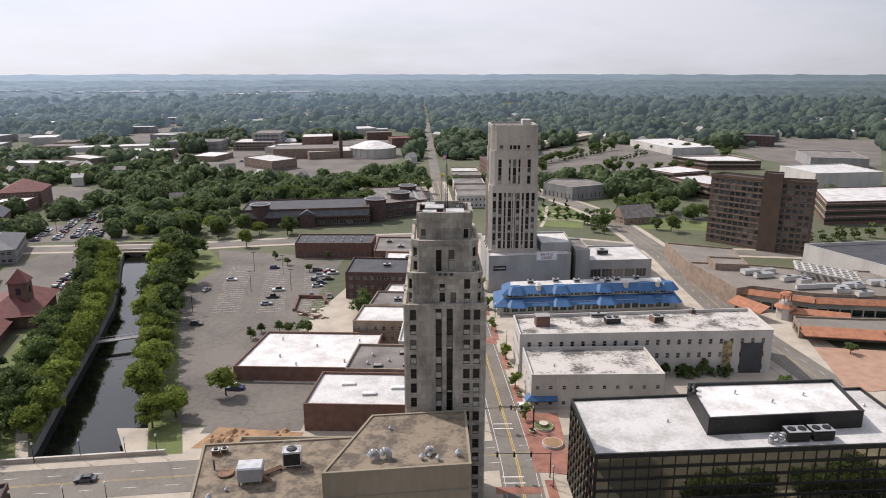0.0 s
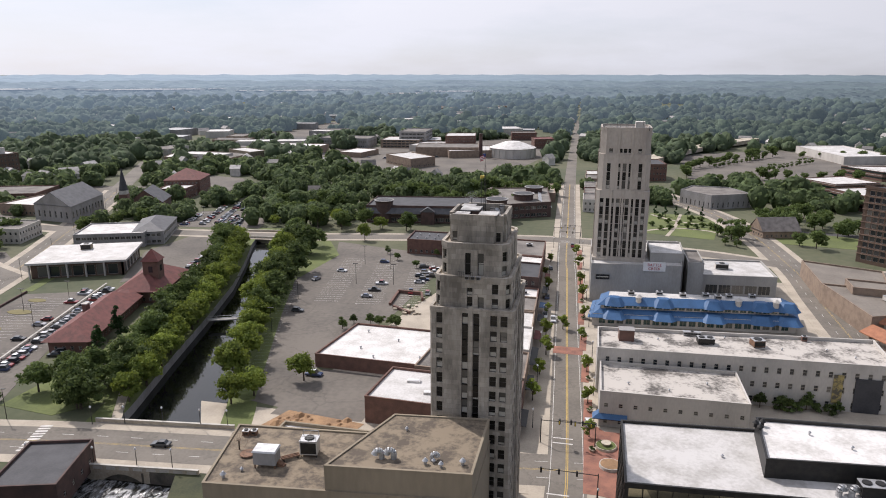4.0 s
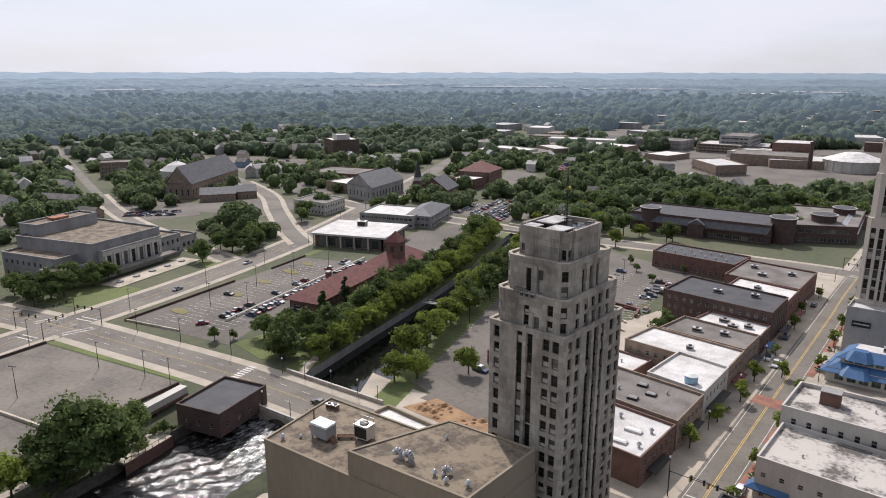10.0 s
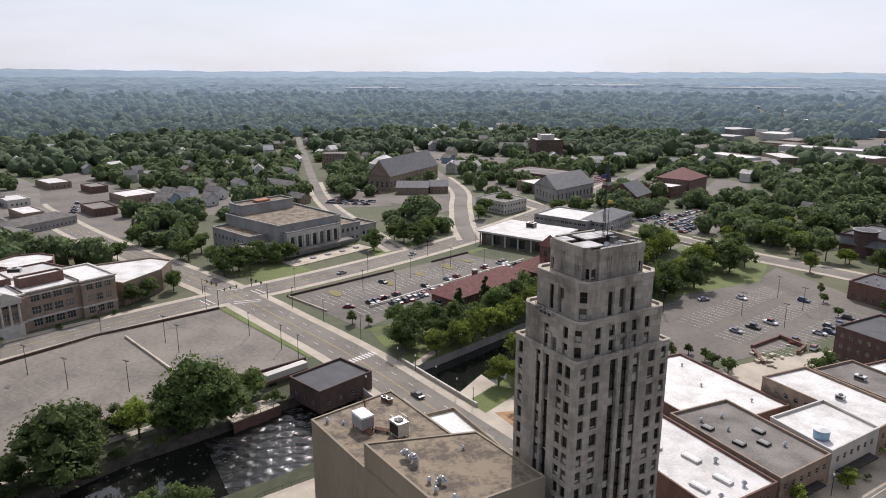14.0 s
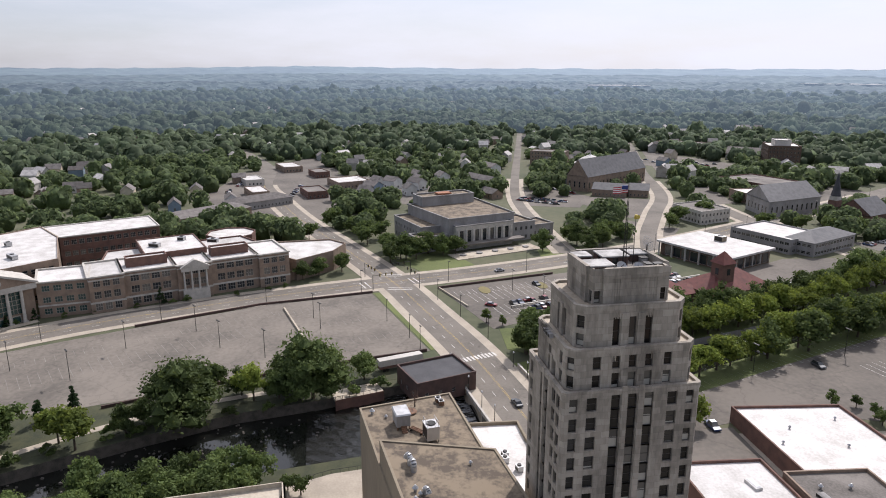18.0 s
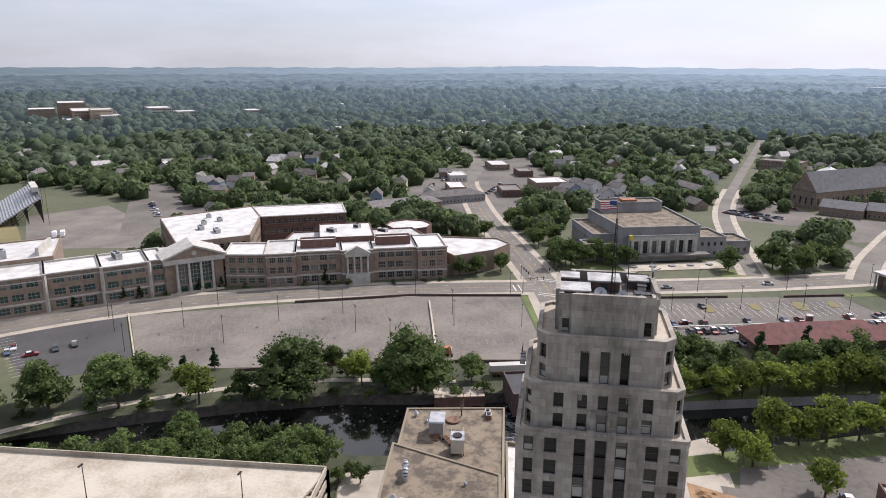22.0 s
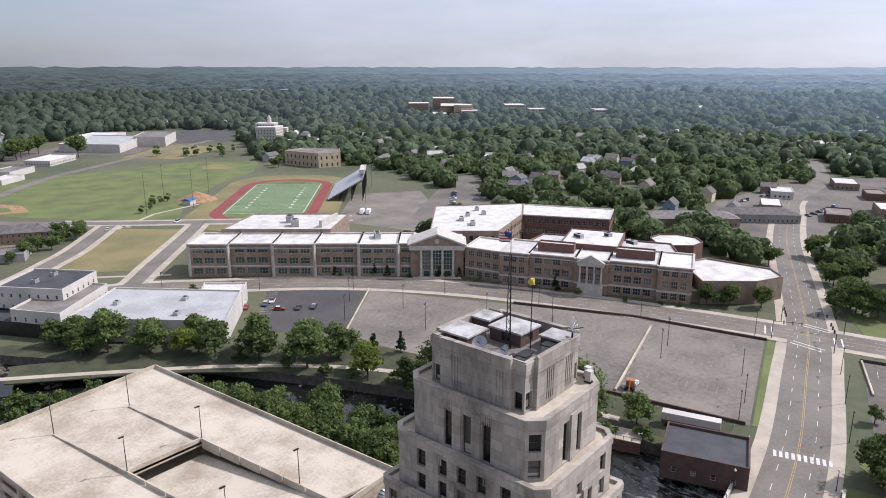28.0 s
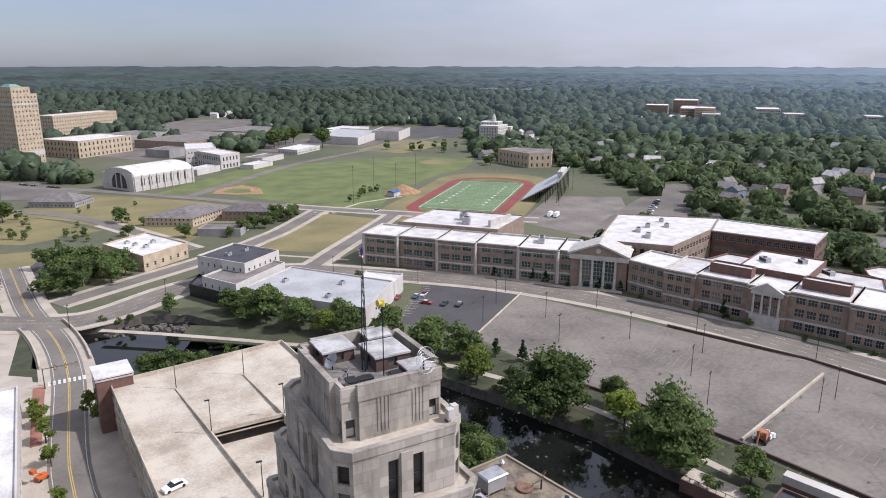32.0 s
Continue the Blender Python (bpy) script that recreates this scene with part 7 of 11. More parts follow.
row("small", [(-170, -424), (-176, -428), (-166, -420), (-160, -410), (-150, -405), (-182, -430), (-172, -432), (-94, -369), (-102, -364)], 0.9, 0.3, "small trees beside the playing field")
rsm = random.Random(77)
for i in range(34):
    x, y = rsm.uniform(-30, 56), rsm.uniform(-480, -350)
    if not (-26 < x < 8 and y > -345) and all(math.hypot(x - p[0], y - p[1]) > 7 for p in MOTEL_RD) and not (-2 < x < 42 and -508 < y < -466):
        tree(rsm.choice(("small", "small", "broad")), x, y, rsm.uniform(0.6, 1.1), group="small trees round the motel")
# lawn park and the hotel
row("conifer", [(64, 296), (71, 296), (78, 296), (85, 296), (92, 295), (58, 297)], 0.75, 0.1, "row of pointed trees behind the lawn")
row("broad", [(119, 284), (128, 288), (139, 300), (146, 306), (152, 284), (132, 276), (156, 262), (150, 256), (100, 240), (96, 232), (144, 448), (160, 465)], 0.9, 0.2)
row("small", [(201, 188), (208, 188), (215, 188), (203, 219), (96, 200), (74, 196), (88, 226), (92, 222)], 1.2, 0.2)
row("small", [(66, 36), (72, 36), (78, 36.5), (97, 28), (116, 46), (131, 51), (104, 30)], 0.9, 0.2)

# the park behind the far tower: curved paths and low hedges on the lawn
pk = M()
for line in ([(50, 252), (66, 262), (84, 258), (92, 248)], [(56, 300), (70, 282), (88, 276), (98, 292)], [(60, 240), (66, 262), (70, 282), (74, 304)]):
    strip(pk, smooth_line(line, 4), 2.0, 0, 0.13)
solo("park_paths", pk, PAVE, "pale curved paths across the park lawn", "path", kind="structure")
for x, y, s_ in ((58, 256, 1.2), (63, 258, 1.3), (74, 264, 1.5), (78, 262, 1.4), (82, 268, 1.3), (86, 264, 1.6), (70, 272, 1.2), (64, 276, 1.3), (78, 284, 1.5), (84, 286, 1.4), (60, 288, 1.2), (90, 256, 1.6), (54, 266, 1.2)):
    tree("bush", x, y, s_, group="low shrubs in the park beds")
row("small", [(88, 246), (94, 250), (98, 244), (92, 238), (100, 252), (104, 240)], 1.5, 0.2, "round trees at the park's corner")
row("broad", [(112, 268), (120, 274), (128, 270), (136, 276), (144, 272), (150, 278), (158, 262), (164, 268), (170, 258)], 0.8, 0.2, "trees behind the stone house")

# park woods between the library and the canal
rnd = random.Random(5)
for x, y, kind, s in [(-178 + rnd.uniform(0, 100), 216 + rnd.uniform(0, 62), rnd.choice(("broad", "broad", "tall", "light")), rnd.uniform(0.75, 1.1)) for _ in range(46)]:
    if not (-125 < x < 0 and y > 228) and not inside((x, y), LOTD) and not (-150 < x < -128 and 245 < y < 262):
        tree(kind, x, y, s, group="park trees beyond the canal")
row("broad", [(-120 + 8.5 * i + rnd.uniform(-3, 3), 300 + rnd.uniform(-14, 26)) for i in range(12)], 1.05, 0.2, "park trees beyond the library")
row("broad", [(-64 + 8 * i + rnd.uniform(-3, 3), 352 + rnd.uniform(-12, 26)) for i in range(8)], 1.0, 0.2, "park trees beyond the library")
row("broad", [(-245, 75), (-252, 92), (-262, 108), (-250, 84), (-270, 128), (-262, 150), (-256, 178), (-250, 198), (-238, 205), (-282, 140), (-290, 160), (-244, 212), (-236, 220)], 0.85, 0.2)


# ---- far woods ----
def clear_of(x, y):
    """Open ground with no woods: streets, lots, fields."""
    for line, w in FAR_LINES:
        for (x0, y0), (x1, y1) in zip(line, line[1:]):
            dx, dy = x1 - x0, y1 - y0
            t = max(0, min(1, ((x - x0) * dx + (y - y0) * dy) / max(dx * dx + dy * dy, 1e-6)))
            if math.hypot(x - x0 - t * dx, y - y0 - t * dy) < w:
                return True
    return any(inside((x, y), p) for p in OPEN)


FAR_LINES = [(l[::3], w * 0.5 + 5) for _, l, w in ROADS]
OPEN = [
    [(-95, -10), (-110, 60), (-240, 60), (-250, 150), (-200, 215), (-125, 215), (-125, 300), (0, 340), (60, 330), (220, 330), (260, -80), (60, -320), (-110, -290), (-150, -230), (-270, -190), (-270, -60), (-215, -40), (-215, 0), (-185, -10)],
    [(-60, -290), (-145, -340), (-215, -300), (-300, -240), (-330, -290), (-390, -450), (-330, -560), (-200, -560), (40, -540), (120, -300)],
    [(-20, -540), (90, -800), (-60, -860), (-160, -700), (-220, -560)],
    [(90, 480), (210, 680), (520, 640), (420, 300), (230, 330)],
    [(-255, -40), (-255, 60), (-330, 50), (-330, -30)],
    [(-66, -250), (-50, -310), (-120, -390), (-170, -340), (-110, -270)],
    [(-120, -560), (-200, -545), (-340, -545), (-400, -640), (-440, -720), (-520, -850), (-480, -930), (-390, -960), (-330, -930), (-240, -830), (-180, -740)],
    [(-120, -290), (-200, -240), (-300, -230), (-330, -300), (-250, -330), (-180, -330)],
]


# ---- bridges ----
def build_bridge(name, a, b, w, label, arches=3):
    """A flat road bridge with parapets, its arches towards the water."""
    a, b = Vector(a), Vector(b)
    L = (b - a).length
    ob = thing(name, pose(a.x, a.y, 0, 0, 0, math.degrees(math.atan2(b.y - a.y, b.x - a.x))), label, "bridge")
    for s in (-1, 1):
        y0, y1 = sorted((s * w / 2, s * (w / 2 + 0.45)))
        part("parapet", M().box(0, y0, -0.4, L, y1, 1.05), CONCRETE, ob)
        part("coping", M().box(0, y0 - 0.08, 1.05, L, y1 + 0.08, 1.2), TRIM, ob)
        m = M()
        n = 14
        for k in range(arches):
            x0, x1 = L * k / arches + 0.7, L * (k + 1) / arches - 0.7
            pts = [(x0 + (x1 - x0) * q / n, -3.4 + 2.3 * math.sin(math.pi * q / n)) for q in range(n + 1)]
            for (xa, za), (xb, zb) in zip(pts, pts[1:]):
                m.face(((xa, s * (w / 2 + 0.3), za), (xb, s * (w / 2 + 0.3), zb), (xb, s * (w / 2 + 0.3), -0.4), (xa, s * (w / 2 + 0.3), -0.4)))
            for xa in (x0 - 0.7, x1):
                m.box(xa, s * (w / 2 + 0.3) - 0.15, -5, xa + 0.7, s * (w / 2 + 0.3) + 0.15, -0.4)
        part("arch_wall", m, CONCRETE, ob)
        for q in range(int(L / 3.2)):
            part("baluster_panel", M().box(q * 3.2 + 0.5, s * (w / 2 + 0.46) - 0.02, 0.1, q * 3.2 + 2.7, s * (w / 2 + 0.46) + 0.04, 0.85), TRIM, ob)
    part("deck_slab", M().box(0, -w / 2, -0.9, L, w / 2, 0.09), GREYWALL, ob)
    return ob


build_bridge("road_bridge_town", (-66, -14.6), (-103, -18.6), 20, "concrete arched road bridge over the canal")
build_bridge("road_bridge_far", (-138, 198), (-170, 194.5), 15, "concrete road bridge at the canal's far end", 2)
fb = thing("foot_bridge", pose(-115, 66, 0, 0, 0, 22), "narrow steel footbridge over the canal", "bridge")
part("deck", M().box(-1, -1.1, 0.1, 17, 1.1, 0.45), GREYWALL, fb)
for s in (-1, 1):
    part("rail", M().box(-1, s * 1.1 - 0.05, 1.2, 17, s * 1.1 + 0.05, 1.3), STEEL, fb)
    for q in range(9):
        part("post", M().box(q * 2 - 0.04, s * 1.1 - 0.04, 0.4, q * 2 + 0.04, s * 1.1 + 0.04, 1.2), STEEL, fb)

# white water below the weir
def rapids_mat():
    m = bpy.data.materials.new("white_water")
    m.use_nodes = True
    n, l = m.node_tree.nodes, m.node_tree.links
    b = n["Principled BSDF"]
    geo, mp, nz, sp, fall, sb, mr, col, rg, bp = (n.new("ShaderNode" + k) for k in ("NewGeometry", "Mapping", "TexNoise", "SeparateXYZ", "MapRange", "Math", "MapRange", "Mix", "MapRange", "Bump"))
    mp.inputs["Rotation"].default_value = (0, 0, radians(-12))
    mp.inputs["Scale"].default_value = (1.3, 0.5, 1)
    l.new(geo.outputs["Position"], mp.inputs[0])
    l.new(mp.outputs[0], nz.inputs["Vector"])
    nz.inputs["Scale"].default_value, nz.inputs["Detail"].default_value, nz.inputs["Roughness"].default_value = 0.8, 9, 0.72
    l.new(geo.outputs["Position"], sp.inputs[0])
    l.new(sp.outputs["Y"], fall.inputs[0])
    # the foam thins out downstream
    fall.inputs["From Min"].default_value, fall.inputs["From Max"].default_value = -70, -34
    fall.inputs["To Min"].default_value, fall.inputs["To Max"].default_value = -0.26, 0.07
    l.new(nz.outputs[0], sb.inputs[0])
    l.new(fall.outputs[0], sb.inputs[1])
    l.new(sb.outputs[0], mr.inputs[0])
    mr.inputs["From Min"].default_value, mr.inputs["From Max"].default_value = 0.52, 0.78
    col.data_type = "RGBA"
    l.new(mr.outputs[0], col.inputs["Factor"])
    col.inputs["A"].default_value, col.inputs["B"].default_value = (0.014, 0.014, 0.012, 1), (0.5, 0.51, 0.52, 1)
    l.new(col.outputs["Result"], b.inputs["Base Color"])
    l.new(mr.outputs[0], rg.inputs[0])
    rg.inputs["To Min"].default_value, rg.inputs["To Max"].default_value = 0.1, 0.7
    l.new(rg.outputs[0], b.inputs["Roughness"])
    bp.inputs["Strength"].default_value, bp.inputs["Distance"].default_value = 0.6, 0.25
    l.new(nz.outputs[0], bp.inputs["Height"])
    l.new(bp.outputs[0], b.inputs["Normal"])
    return m


fm = M()
rs = random.Random(3)
side = lambda pts, y: next(a[0] + (b[0] - a[0]) * (y - a[1]) / (b[1] - a[1]) for a, b in zip(pts, pts[1:]) if b[1] <= y <= a[1])
fall_w, fall_e = [(-97, -26), (-98, -45), (-93, -66), (-89, -90)], [(-70, -26), (-66, -36), (-62, -60), (-58, -92)]


def swell(u, v):
    y = -27 - v * 1.4
    x0, x1 = side(fall_w, y) + 0.15, side(fall_e, y) - 0.15
    return (x0 + (x1 - x0) * u / 22, y, -2.82 + 0.14 * math.sin(u * 2.1 + v) + 0.10 * math.sin(v * 2.7 + u * 1.3))


for i in range(22):
    for j in range(32):
        fm.face((swell(i, j + 1), swell(i + 1, j + 1), swell(i + 1, j), swell(i, j)))
solo("white_water", fm, rapids_mat(), "foaming white water below the bridge", "water", kind="structure")


def boulders(name, pts, smin, smax, label, z=-3.0):
    m = M()
    for x, y in pts:
        s = rs.uniform(smin, smax)
        ring = [(x + s * rs.uniform(0.7, 1.2) * math.cos(a), y + s * rs.uniform(0.7, 1.2) * math.sin(a)) for a in (0, 1.05, 2.1, 3.14, 4.2, 5.2)]
        m.prism(ring, z - 0.4, z + s * rs.uniform(0.25, 0.6), 0, [(x + (p[0] - x) * 0.6, y + (p[1] - y) * 0.6) for p in ring])
    solo(name, m, ROCK, label, "rocks", kind="stuff")


RV = smooth_line([(-80, -64), (-74, -95), (-62, -128), (-38, -168), (-10, -200), (10, -208)], 2.0)
rock_pts = []
for x, y in RV:
    if -150 < y < -62 and math.sin(y * 0.9) > -0.2:
        rock_pts += [(x + rs.uniform(-13, 3), y + rs.gauss(0, 0.7)) for _ in range(5)]
boulders("river_rocks", rock_pts, 0.2, 0.6, "rows of pale boulders stepping across the shallow river")

# ---- road paint ----
yl, wh = M(), M()


def dashes(m, line, w, off, z, on, gap):
    acc = 0.0
    pts = along(line, 1.0)
    run = []
    for i in range(0, len(pts) - 1):
        if (i % (on + gap)) < on:
            seg = [pts[i], pts[i + 1]]
            l_, r_ = ribbon(seg, w, off)
            m.face(((*r_[0], z), (*r_[1], z), (*l_[1], z), (*l_[0], z)))


near_of = lambda line: [p for p in line if math.hypot(p[0] + 60, p[1]) < 420]
for line, z in ((near_of(MAIN), 0.128), (near_of(BRIDGE_RD), 0.134), (near_of(SCHOOL_RD), 0.140), (near_of(MALL_RD), 0.152)):
    dashes(yl, line, 0.2 if z < 0.13 else 0.09, 0.2, z, 1, 0)
    dashes(yl, line, 0.2 if z < 0.13 else 0.09, -0.2, z, 1, 0)
    if z > 0.13:
        dashes(wh, line, 0.13, 3.3, z, 3, 6)
        dashes(wh, line, 0.13, -3.3, z, 3, 6)
dashes(wh, near_of(MAIN), 0.13, 3.7, 0.129, 1, 0)
dashes(wh, near_of(MAIN), 0.13, -3.7, 0.129, 1, 0)


def zebra(a, b, w, n, z=0.15):
    """Bars of a crossing from a to b, each w long."""
    a, b = Vector(a), Vector(b)
    u = (b - a) / n
    d = u.normalized()
    nn = Vector((-d.y, d.x)) * w / 2
    for i in range(n):
        p, q = a + u * (i + 0.15), a + u * (i + 0.7)
        wh.face(((*(p - nn), z), (*(q - nn), z), (*(q + nn), z), (*(p + nn), z)))


zebra((-111.5, -25), (-115, -12.5), 3.0, 10)
for a, b in (((-188, -46), (-202, -50)), ((-186, -27), (-190, -45)), ((-206, -29), (-209, -47)), ((-191, -25), (-205, -29))):
    zebra(a, b, 0.5, 1)
    d = Vector((b[0] - a[0], b[1] - a[1])).normalized()
    q = Vector((-d.y, d.x)) * 2.2
    zebra((a[0] + q.x, a[1] + q.y), (b[0] + q.x, b[1] + q.y), 0.5, 1)
for yy in (-18, 6, 214, 226):
    x0 = 15 if yy < 100 else 6.5
    zebra((x0 - 4.4, yy), (x0 + 4.4, yy), 0.4, 1)
    zebra((x0 - 4.4, yy + 2.4), (x0 + 4.4, yy + 2.4), 0.4, 1)
for yy in (62,):
    bp = M().prism(rect(8.6, yy, 18.0, yy + 6), 0.1, 0.145)
    solo("brick_crossing", bp, BRICKPAVE, "red brick crossing over the main street", "crossing", kind="structure")
solo("brick_crossing_town", M().prism(rect(10, -22, 20, -19.5), 0.1, 0.146), BRICKPAVE, "red brick crossing over the main street", "crossing", kind="structure")
for i, yy in enumerate(range(-30, 210, 24)):
    x0 = 21.0 - 0.045 * yy if yy < 90 else 16.9 - 0.03 * (yy - 90)
    solo("brick_verge", M().prism(rect(x0 - 1.2, yy, x0 + 1.0, yy + 13), 0.05, 0.165), BRICKPAVE, "red brick paving band on the pavement", "paving", kind="structure")


fd = M()


def stalls(a, b, depth, z=0.075, pitch=2.75, side=1, m=None):
    """White bay lines along a-b, each reaching depth to the left (side 1) or right."""
    a, b = Vector(a), Vector(b)
    L = (b - a).length
    u = (b - a) / L
    n = Vector((-u.y, u.x)) * side * depth
    k = int(L / pitch)
    for i in range(k + 1):
        p = a + u * (i * pitch)
        q = p + n
        e = u * 0.06
        c = [(*(p - e), z), (*(p + e), z), (*(q + e), z), (*(q - e), z)]
        (m or wh).face(c if side < 0 else c[::-1])


stalls((-179, -14), (-198, 76), 5.2, side=-1)
stalls((-170, -8), (-188, 78), 5.2, side=1)
stalls((-170, -8), (-188, 78), 5.2, side=-1)
stalls((-154, -2), (-172, 86), 5.0, side=1)
stalls((-154, -2), (-172, 86), 5.0, side=-1)
stalls((-76, 16), (-96, 76), 5.0, side=-1)
stalls((-96, 78), (-108, 118), 5.0, side=-1)
for off in (0, 17, 34):
    stalls((-82 + off, 96), (-92 + off, 160), 5.0, side=1)
    stalls((-82 + off, 96), (-92 + off, 160), 5.0, side=-1)
for off in (4, 22, 40, 58):
    stalls((-178 + off * 0.95, -52 + off * 0.26), (-170 + off * 0.95, -84 + off * 0.2), 4.6, side=1, m=fd)
stalls((-168, -86), (-128, -176), 4.8, side=1, m=fd)
stalls((-150, -90), (-116, -160), 4.8, side=1, m=fd)
stalls((-150, -90), (-116, -160), 4.8, side=-1, m=fd)
stalls((-110, -212), (-84, -184), 4.6, side=-1)
for off in (0, 16, 32):
    stalls((-218 + off, 208 + off * 0.25), (-226 + off, 246 + off * 0.25), 4.8, side=-1)
stalls((-158, 136), (-170, 176), 4.8, side=1)
solo("road_paint_yellow_lines", yl, YLINE, "yellow centre lines on the streets", "road paint", kind="structure")
solo("road_paint_faded_lines", fd, mat("faded_paint", (0.27, 0.25, 0.22), 0.9, (0.17, 0.155, 0.135), 0.3, 2.0, 0.2, 0.0), "faded bay lines on the empty lot", "road paint", kind="structure")
solo("road_paint_white_lines", wh, LINE, "white lane, crossing and parking lines", "road paint", kind="structure")

# walls, verges and islands of the lots
for nm, line, w, h in (("lot_wall", [(-183.5, -46.5), (-176, -90), (-160, -132)], 0.5, 0.9), ("lot_wall", [(-170, -81), (-117, -68)], 0.6, 0.8), ("lot_wall", [(-137, -187.5), (-96, -157.5)], 0.5, 0.5),
                       ("lot_wall", [(-184.5, -19.5), (-196, 34)], 0.5, 0.9), ("lot_wall", [(-184, -19), (-160, -12)], 0.5, 0.7), ("lot_wall", [(-200, 56), (-206, 80)], 0.5, 0.9), ("river_wall", [(-121, -34), (-115, -68), (-108, -96), (-98, -126)], 0.5, 0.9)):
    solo(nm, strip(M(), line, w, -0.2, h), BRICK_DARK if h > 0.8 else CONCRETE, "low wall at the edge of the parking lot", "wall", kind="structure")
for nm, poly in (("verge", [(-183.5, -43), (-183, -46.2), (-121.5, -32.5), (-122, -29.5)]), ("verge", [(-205, 82), (-212, 108), (-216, 107), (-209, 80)]), ("verge", [(-237, 40), (-214, 36), (-218, 58), (-240, 70)]),
                 ("verge", [(-246, -6), (-214, 4), (-208, -22), (-230, -32)]), ("bank_lawn", [(-136, -6), (-118, -8), (-104, 8), (-118, 60), (-132, 104), (-150, 100), (-134, 30)]),
                 ("bank_lawn", [(-70, 12), (-92, 76), (-106, 120), (-102, 164), (-120, 196), (-136, 178), (-109, 98), (-92, 50), (-74, 9)]), ("river_lawn", [(-119, -36), (-104, -34), (-100, -60), (-92, -100), (-72, -142), (-40, -178), (-8, -204), (-14, -216), (-60, -184), (-95, -150), (-108, -96)]),
                 ("river_lawn", [(-48, -76), (-37, -76), (-31, -158), (12, -166), (10, -186), (-34, -158), (-52, -116)]), ("lawn", [(48, 246), (84, 236), (97, 300), (56, 306)]), ("lawn", [(108, 236), (170, 226), (176, 250), (120, 270)]),
                 ("lawn", [(200, 300), (300, 240), (320, 262), (220, 330)])):
    sheet(nm, poly, 0.075, BANKGRASS if nm == "river_lawn" else GRASS, "mown green lawn beside the street", "lawn")
for x, y, s in ((-190, 59, 1.3), (-186, 42, 1.0), (-181, 24, 1.2), (-179, -1, 1.2), (-194, 72, 1.0)):
    sheet("lot_island", [(x + 5 * s * math.cos(a * 0.7) * 0.8, y + 2.0 * s * math.sin(a * 0.7)) for a in range(9)], 0.2, DRYGRASS, "dry grass island in the lot", "island")
cn = thing("canopy_line", Matrix.Identity(4), "long low white parking canopy rail", "canopy")
part("rail", strip(M(), [(-156, 4), (-181, 96)], 0.7, 0.7, 0.95), TRIM, cn)
for x, y in along([(-156, 4), (-181, 96)], 5.5):
    part("post", M().box(x - 0.1, y - 0.1, 0, x + 0.1, y + 0.1, 0.7), DARKMETAL, cn)
path_ = M()
strip(path_, smooth_line([(-100, -6), (-108, 8), (-117, 24), (-124, 40), (-132, 70), (-142, 104)], 3), 2.6, 0, 0.12)
solo("garden_path", path_, PAVE, "curved pale path through the bank garden", "path", kind="structure")
pp = M()
strip(pp, smooth_line([(-103, -60), (-96, -100), (-80, -136), (-58, -164), (-30, -190), (-4, -212), (14, -226)], 3), 2.4, 0, 0.12)
solo("river_path", pp, PAVE, "pale path along the river bank", "path", kind="structure")
sheet("dirt_patch", [(-62, -2), (-38, -2), (-36, 5), (-58, 8)], 0.09, DIRT, "bare orange dirt of a building site", "dirt")
dm = M()
for i in range(26):
    x, y, r = rs.uniform(-60, -40), rs.uniform(-1, 6), rs.uniform(0.6, 1.8)
    ring = [(x + r * rs.uniform(0.8, 1.2) * math.cos(a), y + r * rs.uniform(0.8, 1.2) * math.sin(a)) for a in (0, 1, 2, 3, 4, 5)]
    dm.prism(ring, 0.0, r * 0.55, 0, [(x + (p[0] - x) * 0.3, y + (p[1] - y) * 0.3) for p in ring])
solo("dirt_heaps", dm, DIRT, "heaps of orange dirt on a cleared site", "dirt", kind="stuff")

# ---- cars ----
def paint_mat():
    m = bpy.data.materials.new("car_paint")
    m.use_nodes = True
    n, l = m.node_tree.nodes, m.node_tree.links
    b = n["Principled BSDF"]
    b.inputs["Roughness"].default_value, b.inputs["Coat Weight"].default_value = 0.35, 0.6
    r = n.new("ShaderNodeValToRGB")
    r.color_ramp.interpolation = "CONSTANT"
    cols = [(0.02, 0.02, 0.022), (0.55, 0.55, 0.55), (0.06, 0.065, 0.07), (0.75, 0.75, 0.74), (0.03, 0.05, 0.12), (0.30, 0.30, 0.31), (0.22, 0.02, 0.02), (0.012, 0.012, 0.014)]
    while len(r.color_ramp.elements) < len(cols):
        r.color_ramp.elements.new(0.5)
    for i, c in enumerate(cols):
        r.color_ramp.elements[i].position = i / len(cols)
        r.color_ramp.elements[i].color = (*c, 1)
    l.new(n.new("ShaderNodeObjectInfo").outputs["Random"], r.inputs[0])
    l.new(r.outputs[0], b.inputs["Base Color"])
    return m


CARPAINT = paint_mat()
TYRE = mat("tyre_rubber", (0.02, 0.02, 0.02), 0.9, (0.015, 0.015, 0.015))


FAR_BODY = {}


